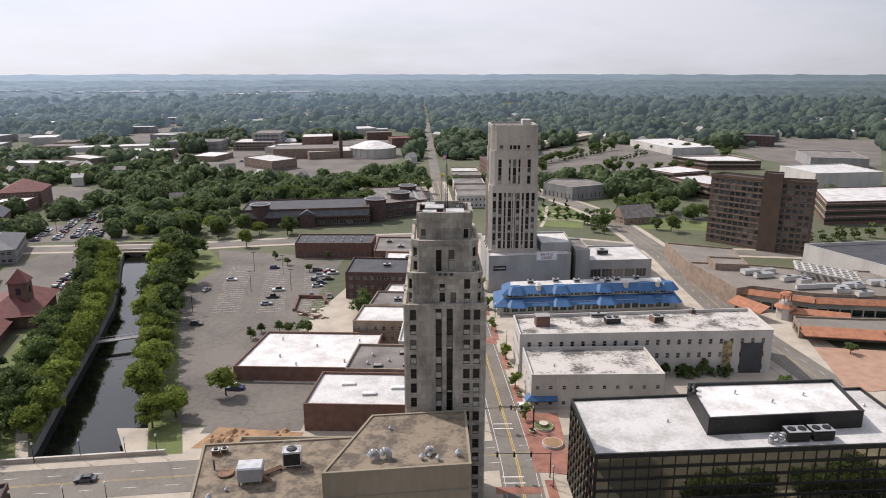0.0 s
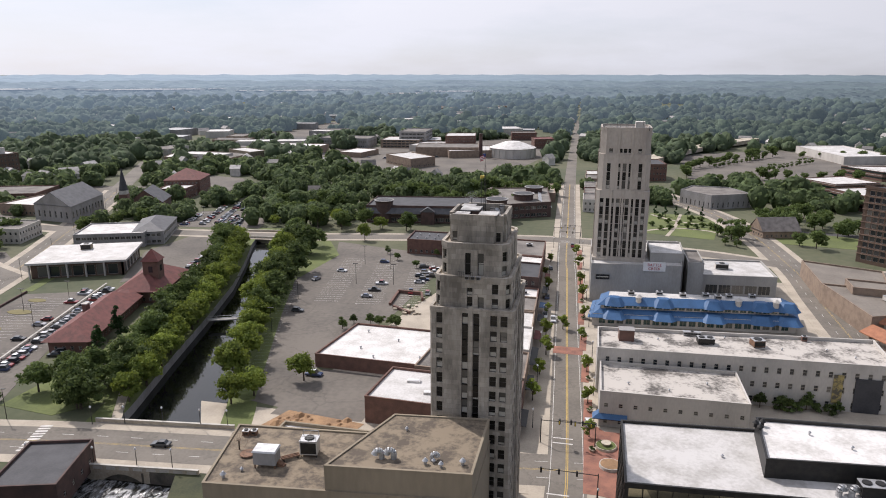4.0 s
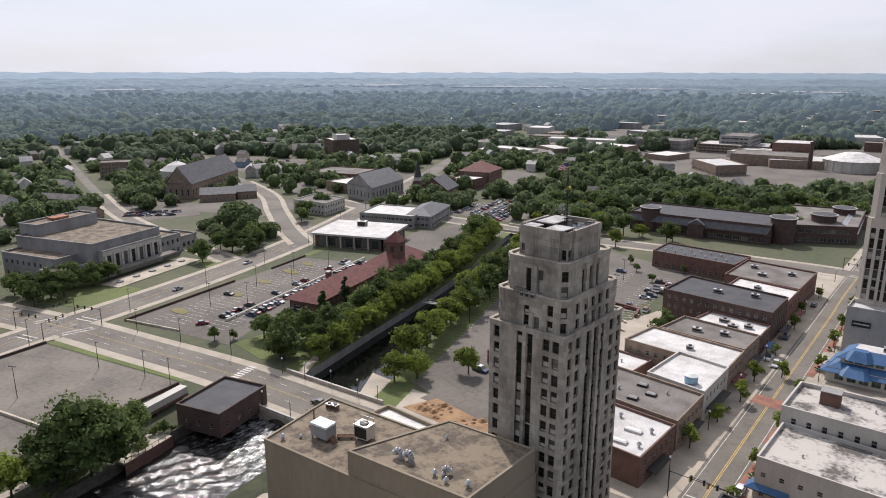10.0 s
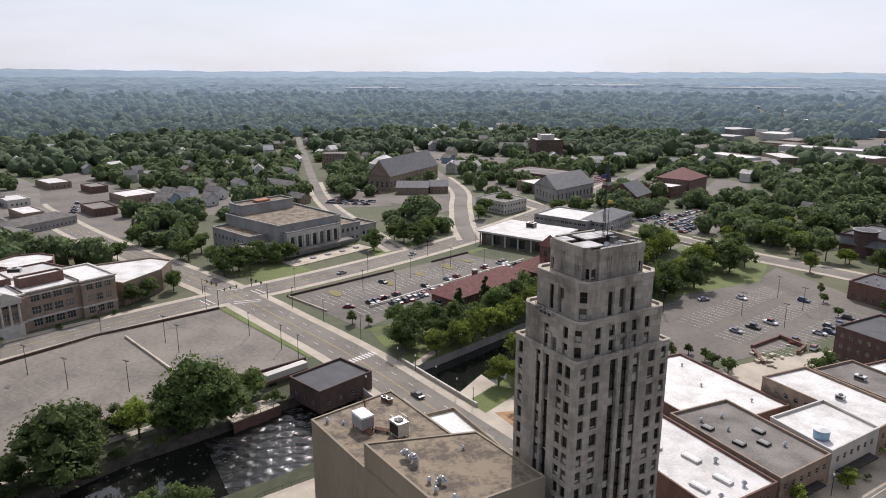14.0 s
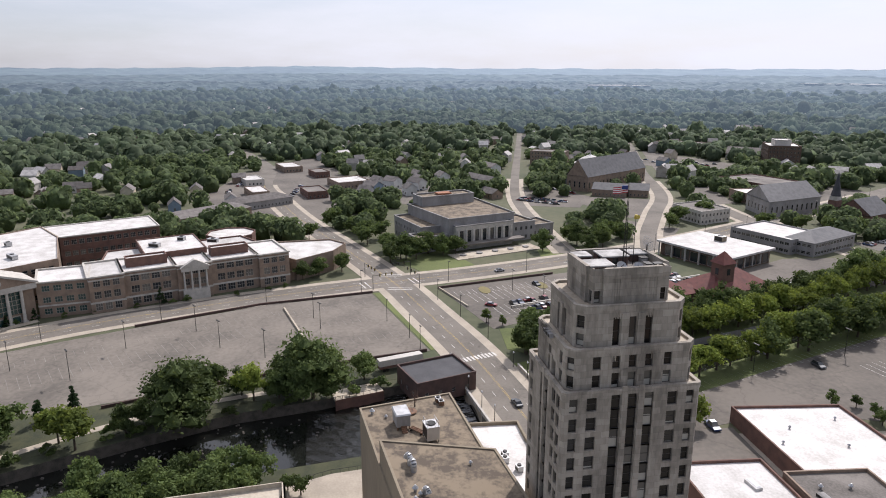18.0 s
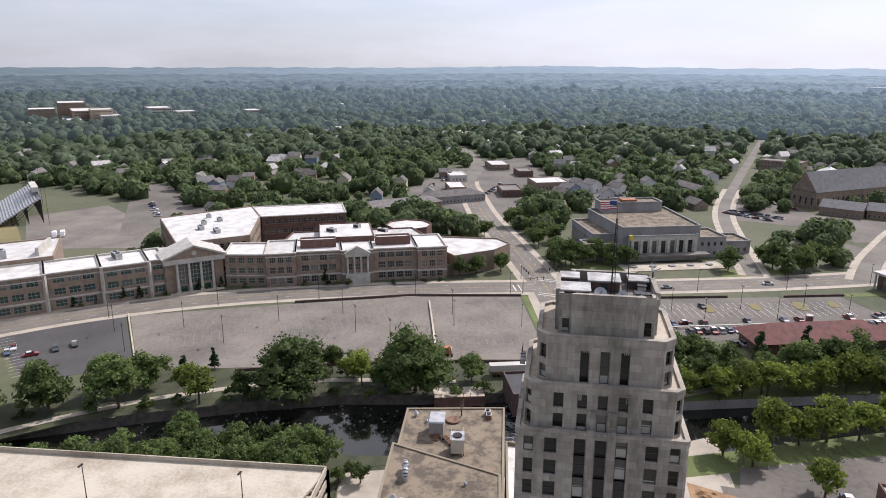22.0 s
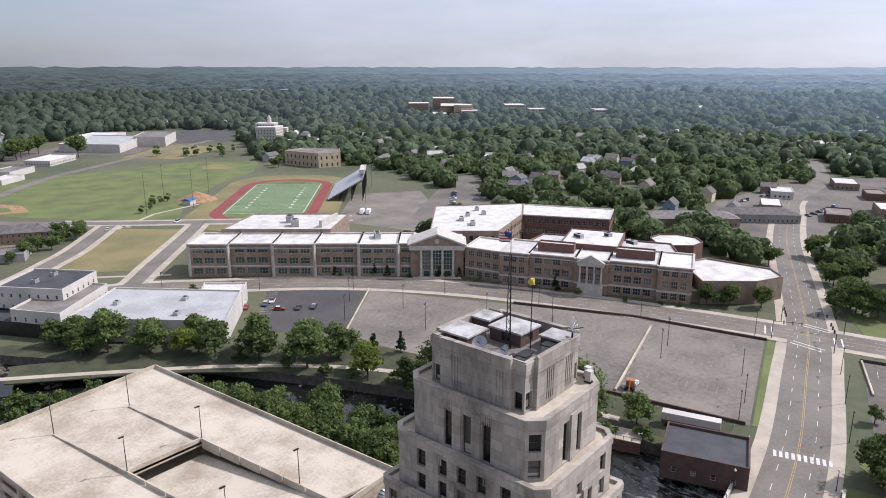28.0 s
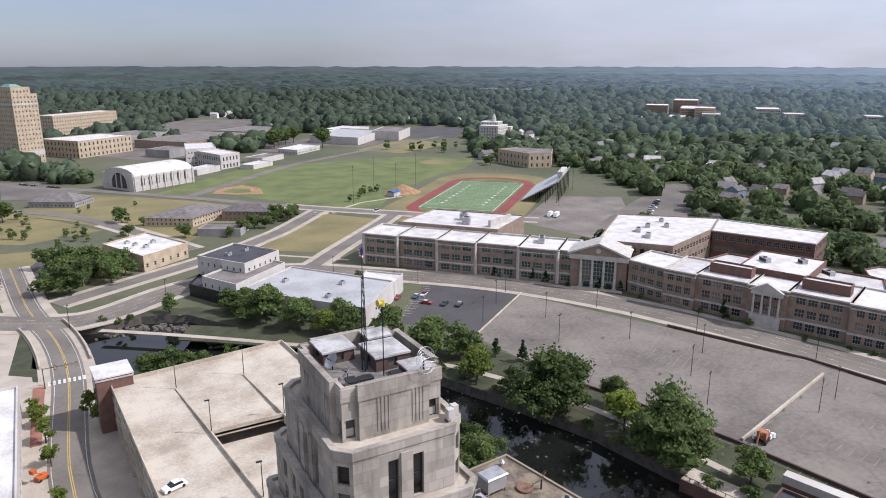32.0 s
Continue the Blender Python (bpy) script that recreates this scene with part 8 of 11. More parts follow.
def car_meshes(L, W, H, hood, boot):
    """Body, glasshouse, roof and wheel of a car lying along x."""
    b = M()
    n = [(-L / 2, 0.45), (-L / 2 + 0.12, 0.80), (-L / 2 + boot, 0.92), (L / 2 - hood, 0.92), (L / 2 - 0.15, 0.74), (L / 2, 0.45), (L / 2 - 0.1, 0.25), (-L / 2 + 0.1, 0.25)]
    for s in (-1, 1):
        pts = [(x, s * W / 2 * (0.96 if z > 0.8 else 1), z) for x, z in n]
        b.face(pts if s < 0 else pts[::-1])
    for (x0, z0), (x1, z1) in zip(n, n[1:] + n[:1]):
        k0, k1 = (0.96 if z0 > 0.8 else 1), (0.96 if z1 > 0.8 else 1)
        b.face(((x0, -W / 2 * k0, z0), (x0, W / 2 * k0, z0), (x1, W / 2 * k1, z1), (x1, -W / 2 * k1, z1)))
    x0, x1 = -L / 2 + boot * 0.75, L / 2 - hood
    g = M().prism([(x0, -W * 0.46), (x1, -W * 0.46), (x1, W * 0.46), (x0, W * 0.46)], 0.9, H - 0.05, 0, [(x0 + 0.5, -W * 0.38), (x1 - 0.85, -W * 0.38), (x1 - 0.85, W * 0.38), (x0 + 0.5, W * 0.38)])
    r = M().box(x0 + 0.5, -W * 0.385, H - 0.06, x1 - 0.82, W * 0.385, H)
    w = M().tube((0, -0.11, 0), (0, 0.11, 0), 0.33, 0.33, 12)
    f = M()
    f.v, f.f, f.m = list(b.v), list(b.f), list(b.m)
    for sx in (-1, 1):
        for sy in (-1, 1):
            f.tube((sx * L * 0.31, sy * 0.82 - 0.11, 0.33), (sx * L * 0.31, sy * 0.82 + 0.11, 0.33), 0.33, 0.33, 8, 1)
    FAR_BODY[L] = f.data("body", [CARPAINT, TYRE])
    return b.data("body", CARPAINT), g.data("glasshouse", GLASS), r.data("roof", CARPAINT), w.data("wheel", TYRE)


CARS = [(car_meshes(4.7, 1.82, 1.45, 1.25, 0.95), 4.7, "parked saloon car"), (car_meshes(4.6, 1.9, 1.72, 1.15, 0.25), 4.6, "parked sport utility car"), (car_meshes(5.3, 1.95, 1.85, 1.2, 1.9), 5.3, "parked pickup truck"), (car_meshes(4.2, 1.75, 1.5, 1.0, 0.4), 4.2, "parked hatchback car")]


def car(x, y, turn, z=0.07, kind=None, where="in a parking bay", group=""):
    rr = random.Random(int(x * 53 + y * 17))
    (b, g, r, w), L, lab = CARS[kind if kind is not None else rr.choice((0, 0, 1, 1, 2, 3))]
    ob = thing("car", pose(x, y, z, 0, 0, turn + rr.uniform(-2, 2)), lab + " " + where, "car", group)
    far = math.hypot(x + 1, y + 26) > 230
    for nm, me in (("body", FAR_BODY[L] if far else b), ("glasshouse", g)):
        part(nm, me, None, ob)
    ro = part("roof", r, None, ob)
    for sx in () if far else (-1, 1):
        for sy in (-1, 1):
            part("wheel", w, None, ob, at=Matrix.Translation((sx * L * 0.31, sy * 0.82, 0.33)))
    return ob


def car_row(a, b, turn, fill, seed, where, group, pitch=2.75):
    rr = random.Random(seed)
    for x, y in along([a, b], pitch):
        if rr.random() < fill:
            car(x, y, turn + (180 if rr.random() < 0.4 else 0), 0.07, None, where, group)


car_row((-152.5, 8), (-176.5, 94), 14, 0.85, 2, "in the depot lot", "cars in the depot lot")
car_row((-160, 6), (-184, 92), 14, 0.42, 3, "in the depot lot", "cars in the depot lot")
car_row((-146, 26), (-150, 44), 14, 0.5, 4, "in the depot lot", "cars in the depot lot")
for x, y, t_ in ((-182, 22, 14), (-163, 13, 104), (-160, -3, 60)):
    car(x, y, t_, 0.07, 0, "alone in the depot lot")
car_row((-160, 124), (-165, 148), 20, 0.8, 5, "in the canal lot", "cars in the canal lot")
for i, (a, b) in enumerate((((-216, 210), (-223, 238)), ((-206, 213), (-222, 270)), ((-198, 217), (-216, 280)), ((-190, 212), (-210, 284)), ((-183, 208), (-190, 232)))):
    car_row(a, b, 14, 0.72, 10 + i, "in the church lot", "cars in the church lot")
for x, y, t_ in ((-88, 82, 5), (-90.5, 136.5, 0), (-68, 103.8, 8), (-67.5, 112.4, 8), (-67.2, 121.7, 8), (-76, 155, 10), (-97, 122, 70), (-55.7, 150.6, 20), (-50.5, 149, 20), (-54.3, 136.2, 12), (-52, 127, 12), (-51, 131, 12), (-53, 142, 12), (-48, 146, 15), (-49, 137, 12), (-52, 113, 100), (-45, 113, 100), (-60, 30, 0)):
    car(x, y, t_, 0.07, None, "in the lot by the canal", "cars in the canal-side lot")
for x, y, t_ in ((-90.5, -206, 45), (-97.5, -203.5, 40), (-101.4, -204.5, 40), (-103, -190.5, 40), (-97.6, -195, 130), (-107.4, -187, 40)):
    car(x, y, t_, 0.07, 0, "on dark asphalt by the warehouse", "cars by the warehouse")
dc = car(8.8, -97.2, 20, 11.45, 0, "alone on the garage deck")
for o in dc.children:
    if o.name.startswith(("body", "roof")):
        o.data = o.data.copy()
        o.data.materials.clear()
        o.data.materials.append(FLAGWHITE)
dc["label"] = "white saloon car parked alone on the garage deck"
lift = thing("site_lift", pose(32.0, -133.5, 0.12, 0, 0, 40), "orange building site lift on the pavement", "lift")
part("base", M().box(-1.3, -0.8, 0.35, 1.3, 0.8, 1.1), ORANGE, lift)
for q in (-0.9, 0.9):
    for e in (-1, 1):
        part("wheel", M().tube((q, e * 0.62, 0.35), (q, e * 0.86, 0.35), 0.35, 0.35, 10), TYRE, lift)
part("boom", M().tube((-0.6, 0, 1.1), (1.6, 0, 2.6), 0.16, 0.12, 6), ORANGE, lift)
part("basket", M().box(1.3, -0.6, 2.5, 2.3, 0.6, 3.4), ORANGE, lift)
for x, y, t_ in ((20.3, 17, 92), (21.5, 122, 92), (3.6, 96, 92), (3.0, 118, 92), (1.8, 160, 92), (10, 205, 92), (6.9, 92, 272), (22.6, -84, 80), (12.2, -40, 88)):
    car(x, y, t_, 0.13, None, "at the kerb of the main street", "cars along the main street")
for x, y, t_ in ((21, -285, 40), (29, -307, 40), (15, -299, 40), (26, -296, 40), (-152, -364, 30), (-106.8, -381, 60), (-116, -374, 60)):
    car(x, y, t_, 0.07, None, "in a small lot among trees")
for x, y in ((-241, -296), (-238.5, -299)):
    v = thing("white_van", pose(x, y, 0.07, 0, 0, 35), "white box van parked behind the school", "van")
    part("box", M().box(-3.2, -1.1, 0.6, 1.6, 1.1, 2.9), FLAGWHITE, v)
    part("cab", M().prism([(1.6, -1.05), (3.2, -1.05), (3.2, 1.05), (1.6, 1.05)], 0.5, 2.2, 0, [(1.6, -0.95), (2.5, -0.95), (2.5, 0.95), (1.6, 0.95)]), FLAGWHITE, v)
    for sx in (-2.2, 2.3):
        for sy in (-1, 1):
            part("wheel", CARS[0][0][3], None, v, at=Matrix.Translation((sx, sy * 0.95, 0.35)))
car_row((-372, 72), (-352, 100), 60, 0.75, 31, "beside the church", "cars beside the church")
car_row((-366, 68), (-345, 92), 60, 0.75, 32, "beside the church", "cars beside the church")
car_row((-415, 100), (-380, 116), 20, 0.6, 33, "beside the church", "cars beside the church")
car_row((-548, 250), (-505, 300), 40, 0.6, 34, "in a far lot", "cars in a far lot", 4)
car_row((-538, 240), (-498, 288), 40, 0.6, 35, "in a far lot", "cars in a far lot", 4)
car_row((-300, 640 - 60), (-230, 600), 90, 0.6, 36, "in a far lot", "cars in a far lot", 4)
car_row((-290, 560), (-225, 582), 90, 0.6, 37, "in a far lot", "cars in a far lot", 4)
# site machines on the empty lot
ex = thing("excavator", pose(-121, -65.5, 0.07, 0, 0, 20), "orange tracked excavator on the empty lot", "excavator")
part("cab", M().box(-1.2, -1.1, 1.0, 1.0, 1.1, 2.9), TERRA, ex)
part("counterweight", M().box(-2.2, -1.2, 1.0, -1.2, 1.2, 2.1), TERRA, ex)
for e in (-1, 1):
    part("track", M().box(-1.8, e * 1.1 - 0.3, 0, 1.8, e * 1.1 + 0.3, 0.95), DARKMETAL, ex)
part("boom", M().tube((0.8, 0, 2.0), (3.0, 0, 4.0), 0.3, 0.25, 6), TERRA, ex)
part("arm", M().tube((3.0, 0, 4.0), (4.4, 0, 1.4), 0.22, 0.2, 6), TERRA, ex)
for q in range(7):
    b_ = thing("white_sack", pose(-125 + (q % 4) * 1.5, -67 + (q // 4) * 1.6, 0.07, 0, 0, q * 21), "white bulk sack on a pallet", "sack", "white sacks beside the excavator")
    part("sack", M().prism(octa(-0.6, -0.6, 0.6, 0.6, 0.2), 0.15, 1.15, 0, octa(-0.5, -0.5, 0.5, 0.5, 0.2)), FLAGWHITE, b_)
    part("pallet", M().box(-0.65, -0.65, 0, 0.65, 0.65, 0.15), BARK, b_)

# ---- lamps, signals ----
for x, y in ((-147, -67.6), (-135.4, -100), (-124.7, -85), (-118, -140), (-140, -130), (-152, -110), (-158, -70), (-106, -168), (-121, -182), (-128, -160)):
    lamp_post(x, y, 0.05, 9.5, 2, "tall twin lamp post in the empty lot", 30)
for x, y in ((-176, 10), (-183, 36), (-189, 60), (-166, 20), (-172, 46), (-179, 72), (-88, 60), (-94, 96), (-78, 120), (-70, 145), (-84, 150), (-62, 122), (-210, 222), (-200, 250)):
    lamp_post(x, y, 0.05, 9.0, 2, "tall lamp post in a parking lot", 10)
for x, y in ((-76, -5.5), (-86, -6.5), (-96, -8), (-69, -4.5), (-80, -25.5), (-90, -27), (-72, -24), (-104, -10), (-106, -29)):
    lamp_post(x, y, 0.15, 4.6, 1, "old-style globe lamp on the bridge", 0, True)
for i, (x, y) in enumerate(along([(22.5, -20), (21, 60), (17.5, 130), (15, 205)], 27)):
    lamp_post(x, y, 0.15, 5.0, 1, "globe street lamp on the main street", 0, True)
for i, (x, y) in enumerate(along([(7.0, 0), (4.6, 60), (2.2, 130), (0.5, 205)], 27, 12)):
    lamp_post(x, y, 0.15, 5.0, 1, "globe street lamp on the main street", 0, True)
for x, y in along(ribbon(near_of(SCHOOL_RD), 0, -8.5)[1], 38, 10):
    lamp_post(x, y, 0.1, 9.0, 1, "tall street lamp by the school road", 120)
for x, y in ((-122, -36), (-133, -38), (-150, -44), (-128, -12), (-150, -17), (-170, -22)):
    lamp_post(x, y, 0.1, 8.5, 1, "tall street lamp by the bridge road", 10)


def signal(x, y, turn, arm=8.0, label="dark traffic signal on a mast arm"):
    ob = thing("traffic_signal", pose(x, y, 0.1, 0, 0, turn), label, "traffic light")
    part("pole", M().tube((0, 0, 0), (0, 0, 6.4), 0.14, 0.10, 8), DARKMETAL, ob)
    part("arm", M().tube((0, 0, 6.0), (arm, 0, 6.2), 0.09, 0.06, 6), DARKMETAL, ob)
    for q in range(3):
        xx = arm * (0.35 + 0.3 * q)
        hd = part("signal_head", M().box(xx - 0.2, -0.2, 5.3, xx + 0.2, 0.2, 6.5), DARKMETAL, ob)
        part("visor", M().box(xx - 0.15, -0.35, 5.5, xx + 0.15, -0.2, 6.3), YELLOW, ob)
    return ob


signal(22.5, -16, 180, 12.5)
signal(9.0, 5.5, 0, 12.5)
signal(22.0, 6.0, 180, 9)
signal(13.5, 212, 180, 11)
signal(-0.5, 222, 0, 11)
signal(13.5, 228, 180, 9)
signal(-186, -27, 200, 11)
signal(-206, -48, 20, 11)
signal(-187, -46, 110, 9)
signal(-206, -28, 290, 9)
signal(31, -184, 180, 9)
fl = thing("flower_planter", pose(25.5, -2, 0.1), "round stone planter with green shrubs in a brick plaza", "planter")
part("ring", M().cyl(0, 0, 0, 0.7, 2.6, 2.5, 20), TRIM, fl)
part("soil", M().cyl(0, 0, 0.68, 0.74, 2.3, None, 20), DIRT, fl)
sheet("brick_plaza", [(22.5, -14), (28, -15), (29.5, 14), (22.5, 14)], 0.165, BRICKPAVE, "red brick plaza at the street corner", "plaza")

# ---- playing fields ----
FD, FW = Vector((-0.718, -0.695)), Vector((0.695, -0.718))
FC = Vector((-239, -384.5))
Q = lambda u, v: tuple(FC + FD * u + FW * v)


def stadium(hl, r, n=16):
    pts = [(hl + r * 0.9 * math.sin(a), -r * math.cos(a)) for a in [math.pi * i / n for i in range(n + 1)]]
    pts += [(-hl - r * 0.9 * math.sin(a), r * math.cos(a)) for a in [math.pi * i / n for i in range(n + 1)]]
    return [Q(*p) for p in pts]


sheet("playing_field", [(-84, -472), (-40, -500), (-130, -600), (-290, -600), (-345, -555), (-300, -500), (-250, -470), (-190, -420), (-150, -360)], 0.05, GRASS, "wide green playing field", "field")
sheet("school_lawn", [(-87, -287), (-145, -343), (-122, -374), (-80, -333), (-66, -314), (-72, -300)], 0.055, DRYGRASS, "dry yellowish lawn by the school", "lawn")
sheet("field_edge", stadium(62, 46), 0.06, DRYGRASS, "dry grass round the running track", "lawn")
sheet("running_track", stadium(50, 33.5), 0.09, TRACKRED, "dark red running track", "track")
sheet("track_infield", stadium(48, 26.5), 0.105, GRASS, "green infield of the running track", "lawn")
sheet("turf_pitch", [Q(-54.8, -24.4), Q(54.8, -24.4), Q(54.8, 24.4), Q(-54.8, 24.4)], 0.12, TURF, "green artificial turf football pitch", "pitch")
pl_ = M()
z_ = 0.128


def qline(u0, v0, u1, v1):
    pl_.face([(*Q(*p), z_) for p in ((u0, v0), (u1, v0), (u1, v1), (u0, v1))])


for v in (-24.6, 24.2):
    qline(-55, v, 55, v + 0.5)
for i in range(21):
    u = -45.7 + i * 4.57
    qline(u, -24.3, u + 0.16, 24.3)
for u in (-55, 54.6):
    qline(u, -24.4, u + 0.4, 24.4)
for i in range(1, 10):
    for v in (-15, 13):
        qline(-45.7 + i * 9.14 - 1.2, v, -45.7 + i * 9.14 + 1.2, v + 2)
solo("pitch_lines", pl_, LINE, "white yard lines of the pitch", "field paint", kind="structure")
ez = M()
for u in (-56.8, 55.4):
    for i in range(9):
        v = -23 + i * 5.2
        ez.face([(*Q(*p), z_) for p in ((u, v), (u + 1.8, v), (u + 1.8, v + 3.4), (u, v + 3.4))])
solo("end_line_blocks", ez, BLACKLOT, "dark painted blocks along the end lines", "field paint", kind="structure")
for u in (-56, 56):
    gp = thing("goal_post", Matrix.Translation((*Q(u, 0), 0)), "tall pale football goal post", "goal post")
    a_ = Vector((FW.x, FW.y, 0))
    part("base", M().tube((0, 0, 0), (0, 0, 3), 0.12, 0.12, 6), YLINE, gp)
    part("crossbar", M().tube(tuple(-a_ * 3 + Vector((0, 0, 3))), tuple(a_ * 3 + Vector((0, 0, 3))), 0.1, 0.1, 6), YLINE, gp)
    for e in (-1, 1):
        part("upright", M().tube(tuple(a_ * 3 * e + Vector((0, 0, 3))), tuple(a_ * 3 * e + Vector((0, 0, 11))), 0.08, 0.08, 6), YLINE, gp)
gs = thing("grandstand", Matrix.Identity(4), "tall grey aluminium grandstand with a press box on its top row", "grandstand")
for q in range(16):
    v0 = -36 - q * 1.5
    part("bench", M().prism(ccw([Q(-17, v0), Q(50, v0), Q(50, v0 - 1.5), Q(-17, v0 - 1.5)]), 0.9 + q * 0.86, 1.5 + q * 0.86), STEEL, gs)
for q in range(9):
    u = -16.5 + q * 8.2
    for v, zt in ((-44, 5.4), (-52, 10.0), (-59.5, 14.2)):
        part("support", M().prism(ccw([Q(u, v), Q(u + 0.45, v), Q(u + 0.45, v - 0.45), Q(u, v - 0.45)]), 0, zt), DARKMETAL, gs)
    part("brace", M().tube((*Q(u + 0.2, -44.2), 0.3), (*Q(u + 0.2, -59.6), 13.6), 0.16, 0.16, 5), DARKMETAL, gs)
    part("raker", M().tube((*Q(u + 0.2, -36.2), 0.6), (*Q(u + 0.2, -60), 14.2), 0.3, 0.3, 5), DARKMETAL, gs)
part("back_rail", M().prism(ccw([Q(-17, -60), Q(50, -60), Q(50, -60.2), Q(-17, -60.2)]), 14.4, 16.0), STEEL, gs)
part("press_box", M().prism(ccw([Q(2, -57), Q(28, -57), Q(28, -60.6), Q(2, -60.6)]), 15.4, 18.4), WHITEWALL, gs)
part("press_box_window", M().prism(ccw([Q(3, -56.85), Q(27, -56.85), Q(27, -57), Q(3, -57)]), 16.4, 17.7), GLASS, gs)
for u, v in ((-24, -62), (40, -64), (-34, 48), (20, 52), (-56, 70), (-10, 74)):
    lamp_post(*Q(u, v), 0, 25, 2, "very tall pale floodlight pole by the pitch", 45)
dh = M().cyl(-198, -419, 0, 5.5, 13.5, 1.2, 18)
solo("dirt_mound", dh, DIRT, "pile of orange dirt beside the track", "dirt")
sh = thing("equipment_shed", pose(-186, -409, 0, 0, 0, 30), "small pale shed with a blue roof", "shed")
part("wall", M().box(-4, -3, 0, 4, 3, 3), WHITEWALL, sh)
part("roof", M().prism([(-4.4, -3.4), (4.4, -3.4), (4.4, 3.4), (-4.4, 3.4)], 3, 4.2, 0, [(-4.4, -0.1), (4.4, -0.1), (4.4, 0.1), (-4.4, 0.1)]), BLUEROOF, sh)
sheet("ball_diamond", [(-90, -468) , (-108, -462), (-112, -485), (-104, -507), (-84, -500), (-76, -480)], 0.085, DIRT, "bare earth ball diamond", "diamond")
sheet("diamond_grass", [(-90, -474), (-102, -472), (-104, -488), (-94, -494), (-84, -484)], 0.1, GRASS, "grass square in the diamond", "lawn")
sheet("ball_diamond_far", [(-280, -545), (-300, -530), (-318, -545), (-305, -565), (-285, -562)], 0.085, DRYGRASS, "worn dirt ball diamond on grass", "diamond")
WALKS = M()
for line in ([(-120, -372), (-155, -396), (-190, -404)], [(-60, -300), (-82, -280), (-95, -268)], [(-60, -474), (-114, -408), (-128, -372)]):
    strip(WALKS, line, 2.2, 0, 0.11)
solo("field_paths", WALKS, PAVE, "pale paths round the playing fields", "path", kind="structure")


# ---- far buildings ----
def gable_house(x, y, turn, w, d, h, rise, wall_m, roof_m, lab, group="houses among the trees"):
    ob = thing("house", pose(x, y, 0, 0, 0, turn), lab, "house", group)
    wl3 = M().box(-w / 2, -d / 2, -0.3, w / 2, d / 2, h)
    for s in (-1, 1):
        wl3.face([(s * w / 2, -d / 2, h), (s * w / 2, d / 2, h), (s * w / 2, 0, h + rise)][::s])
    part("wall", wl3, wall_m, ob)
    r = M()
    o = 0.4
    for s in (-1, 1):
        r.face([(-w / 2 - o, s * (d / 2 + o), h - 0.2), (w / 2 + o, s * (d / 2 + o), h - 0.2), (w / 2 + o, 0, h + rise + 0.1), (-w / 2 - o, 0, h + rise + 0.1)][::-s])
        r.face([(-w / 2 - o, s * (d / 2 + o), h - 0.35), (w / 2 + o, s * (d / 2 + o), h - 0.35), (w / 2 + o, 0, h + rise - 0.05), (-w / 2 - o, 0, h + rise - 0.05)][::s])
    part("roof", r, roof_m, ob)
    for sx in (-1, 1) if math.hypot(x + 60, y) < 400 else ():
        part("window", M().box(sx * w * 0.25 - 0.6, -d / 2 - 0.05, 1.2, sx * w * 0.25 + 0.6, -d / 2 + 0.02, 2.7), GLASS, ob)
        part("window", M().box(sx * (w / 2 + 0.03) - 0.03, -0.6, 1.2, sx * (w / 2 + 0.03) + 0.03, 0.6, 2.7), GLASS, ob)
    return ob


SIDING = [mat("white_siding", (0.66, 0.65, 0.62), 0.7, (0.5, 0.49, 0.46)), mat("cream_siding", (0.55, 0.48, 0.36), 0.7, (0.42, 0.37, 0.28)), mat("blue_siding", (0.20, 0.26, 0.32), 0.7, (0.15, 0.2, 0.25)), mat("grey_siding", (0.36, 0.36, 0.35), 0.7, (0.27, 0.27, 0.26)), BRICK_TAN]
rh = random.Random(9)
n_h = 0
spots = []
while n_h < 120:
    head, r = rh.uniform(58, 150), math.sqrt(rh.uniform(330 ** 2, 820 ** 2))
    x, y = -60 - r * math.sin(radians(head)), r * math.cos(radians(head)) - 20
    n_h += 1
    if clear_of(x, y):
        continue
    spots.append((x, y))
    gable_house(x, y, rh.choice((12, 102)) + rh.uniform(-6, 6), rh.uniform(9, 13), rh.uniform(7, 9), rh.uniform(4.6, 6.4), rh.uniform(2.4, 3.8), rh.choice(SIDING), SHINGLE, "small wooden house with a shingle roof among trees")
for x, y, t_, w, d, h, k in ((-488, 78, 20, 18, 10, 7, 0), (-436, 58, 25, 30, 9, 5, 3), (-381, 52, 20, 16, 9, 4, 4), (-414, -28, 40, 12, 10, 6, 2), (-430, -12, 40, 12, 9, 6.5, 0), (-424, 6, 30, 14, 9, 6, 0), (-440, -22, 30, 11, 8, 5.5, 0), (-446, 10, 20, 10, 8, 5, 1), (-402, -34, 60, 9, 8, 5, 3), (-452, 30, 10, 12, 9, 6, 0), (-470, 12, 20, 11, 8, 5, 3),
                             (-177, 318, 20, 11, 8, 5, 0), (-352, -545, 10, 14, 9, 6, 3), (-300, -235, 60, 10, 7, 4.5, 0), (-310, -245, 60, 9, 7, 4.5, 3)):
    gable_house(x, y, t_, w, d, h, 2.8, SIDING[k], SHINGLE, "house with a shingle roof on the edge of town", "houses on the edge of town")
building("brown_store", "low brown store with white roof patches", [(-455, -60), (-430, -52), (-438, -28), (-464, -36)], 5.5, BRICK_TAN, WHITEROOF, floors=1)
building("brown_store", "low store with a pale roof", [(-420, -80), (-396, -74), (-400, -60), (-424, -66)], 5, BRICK, GREYROOF, floors=1)
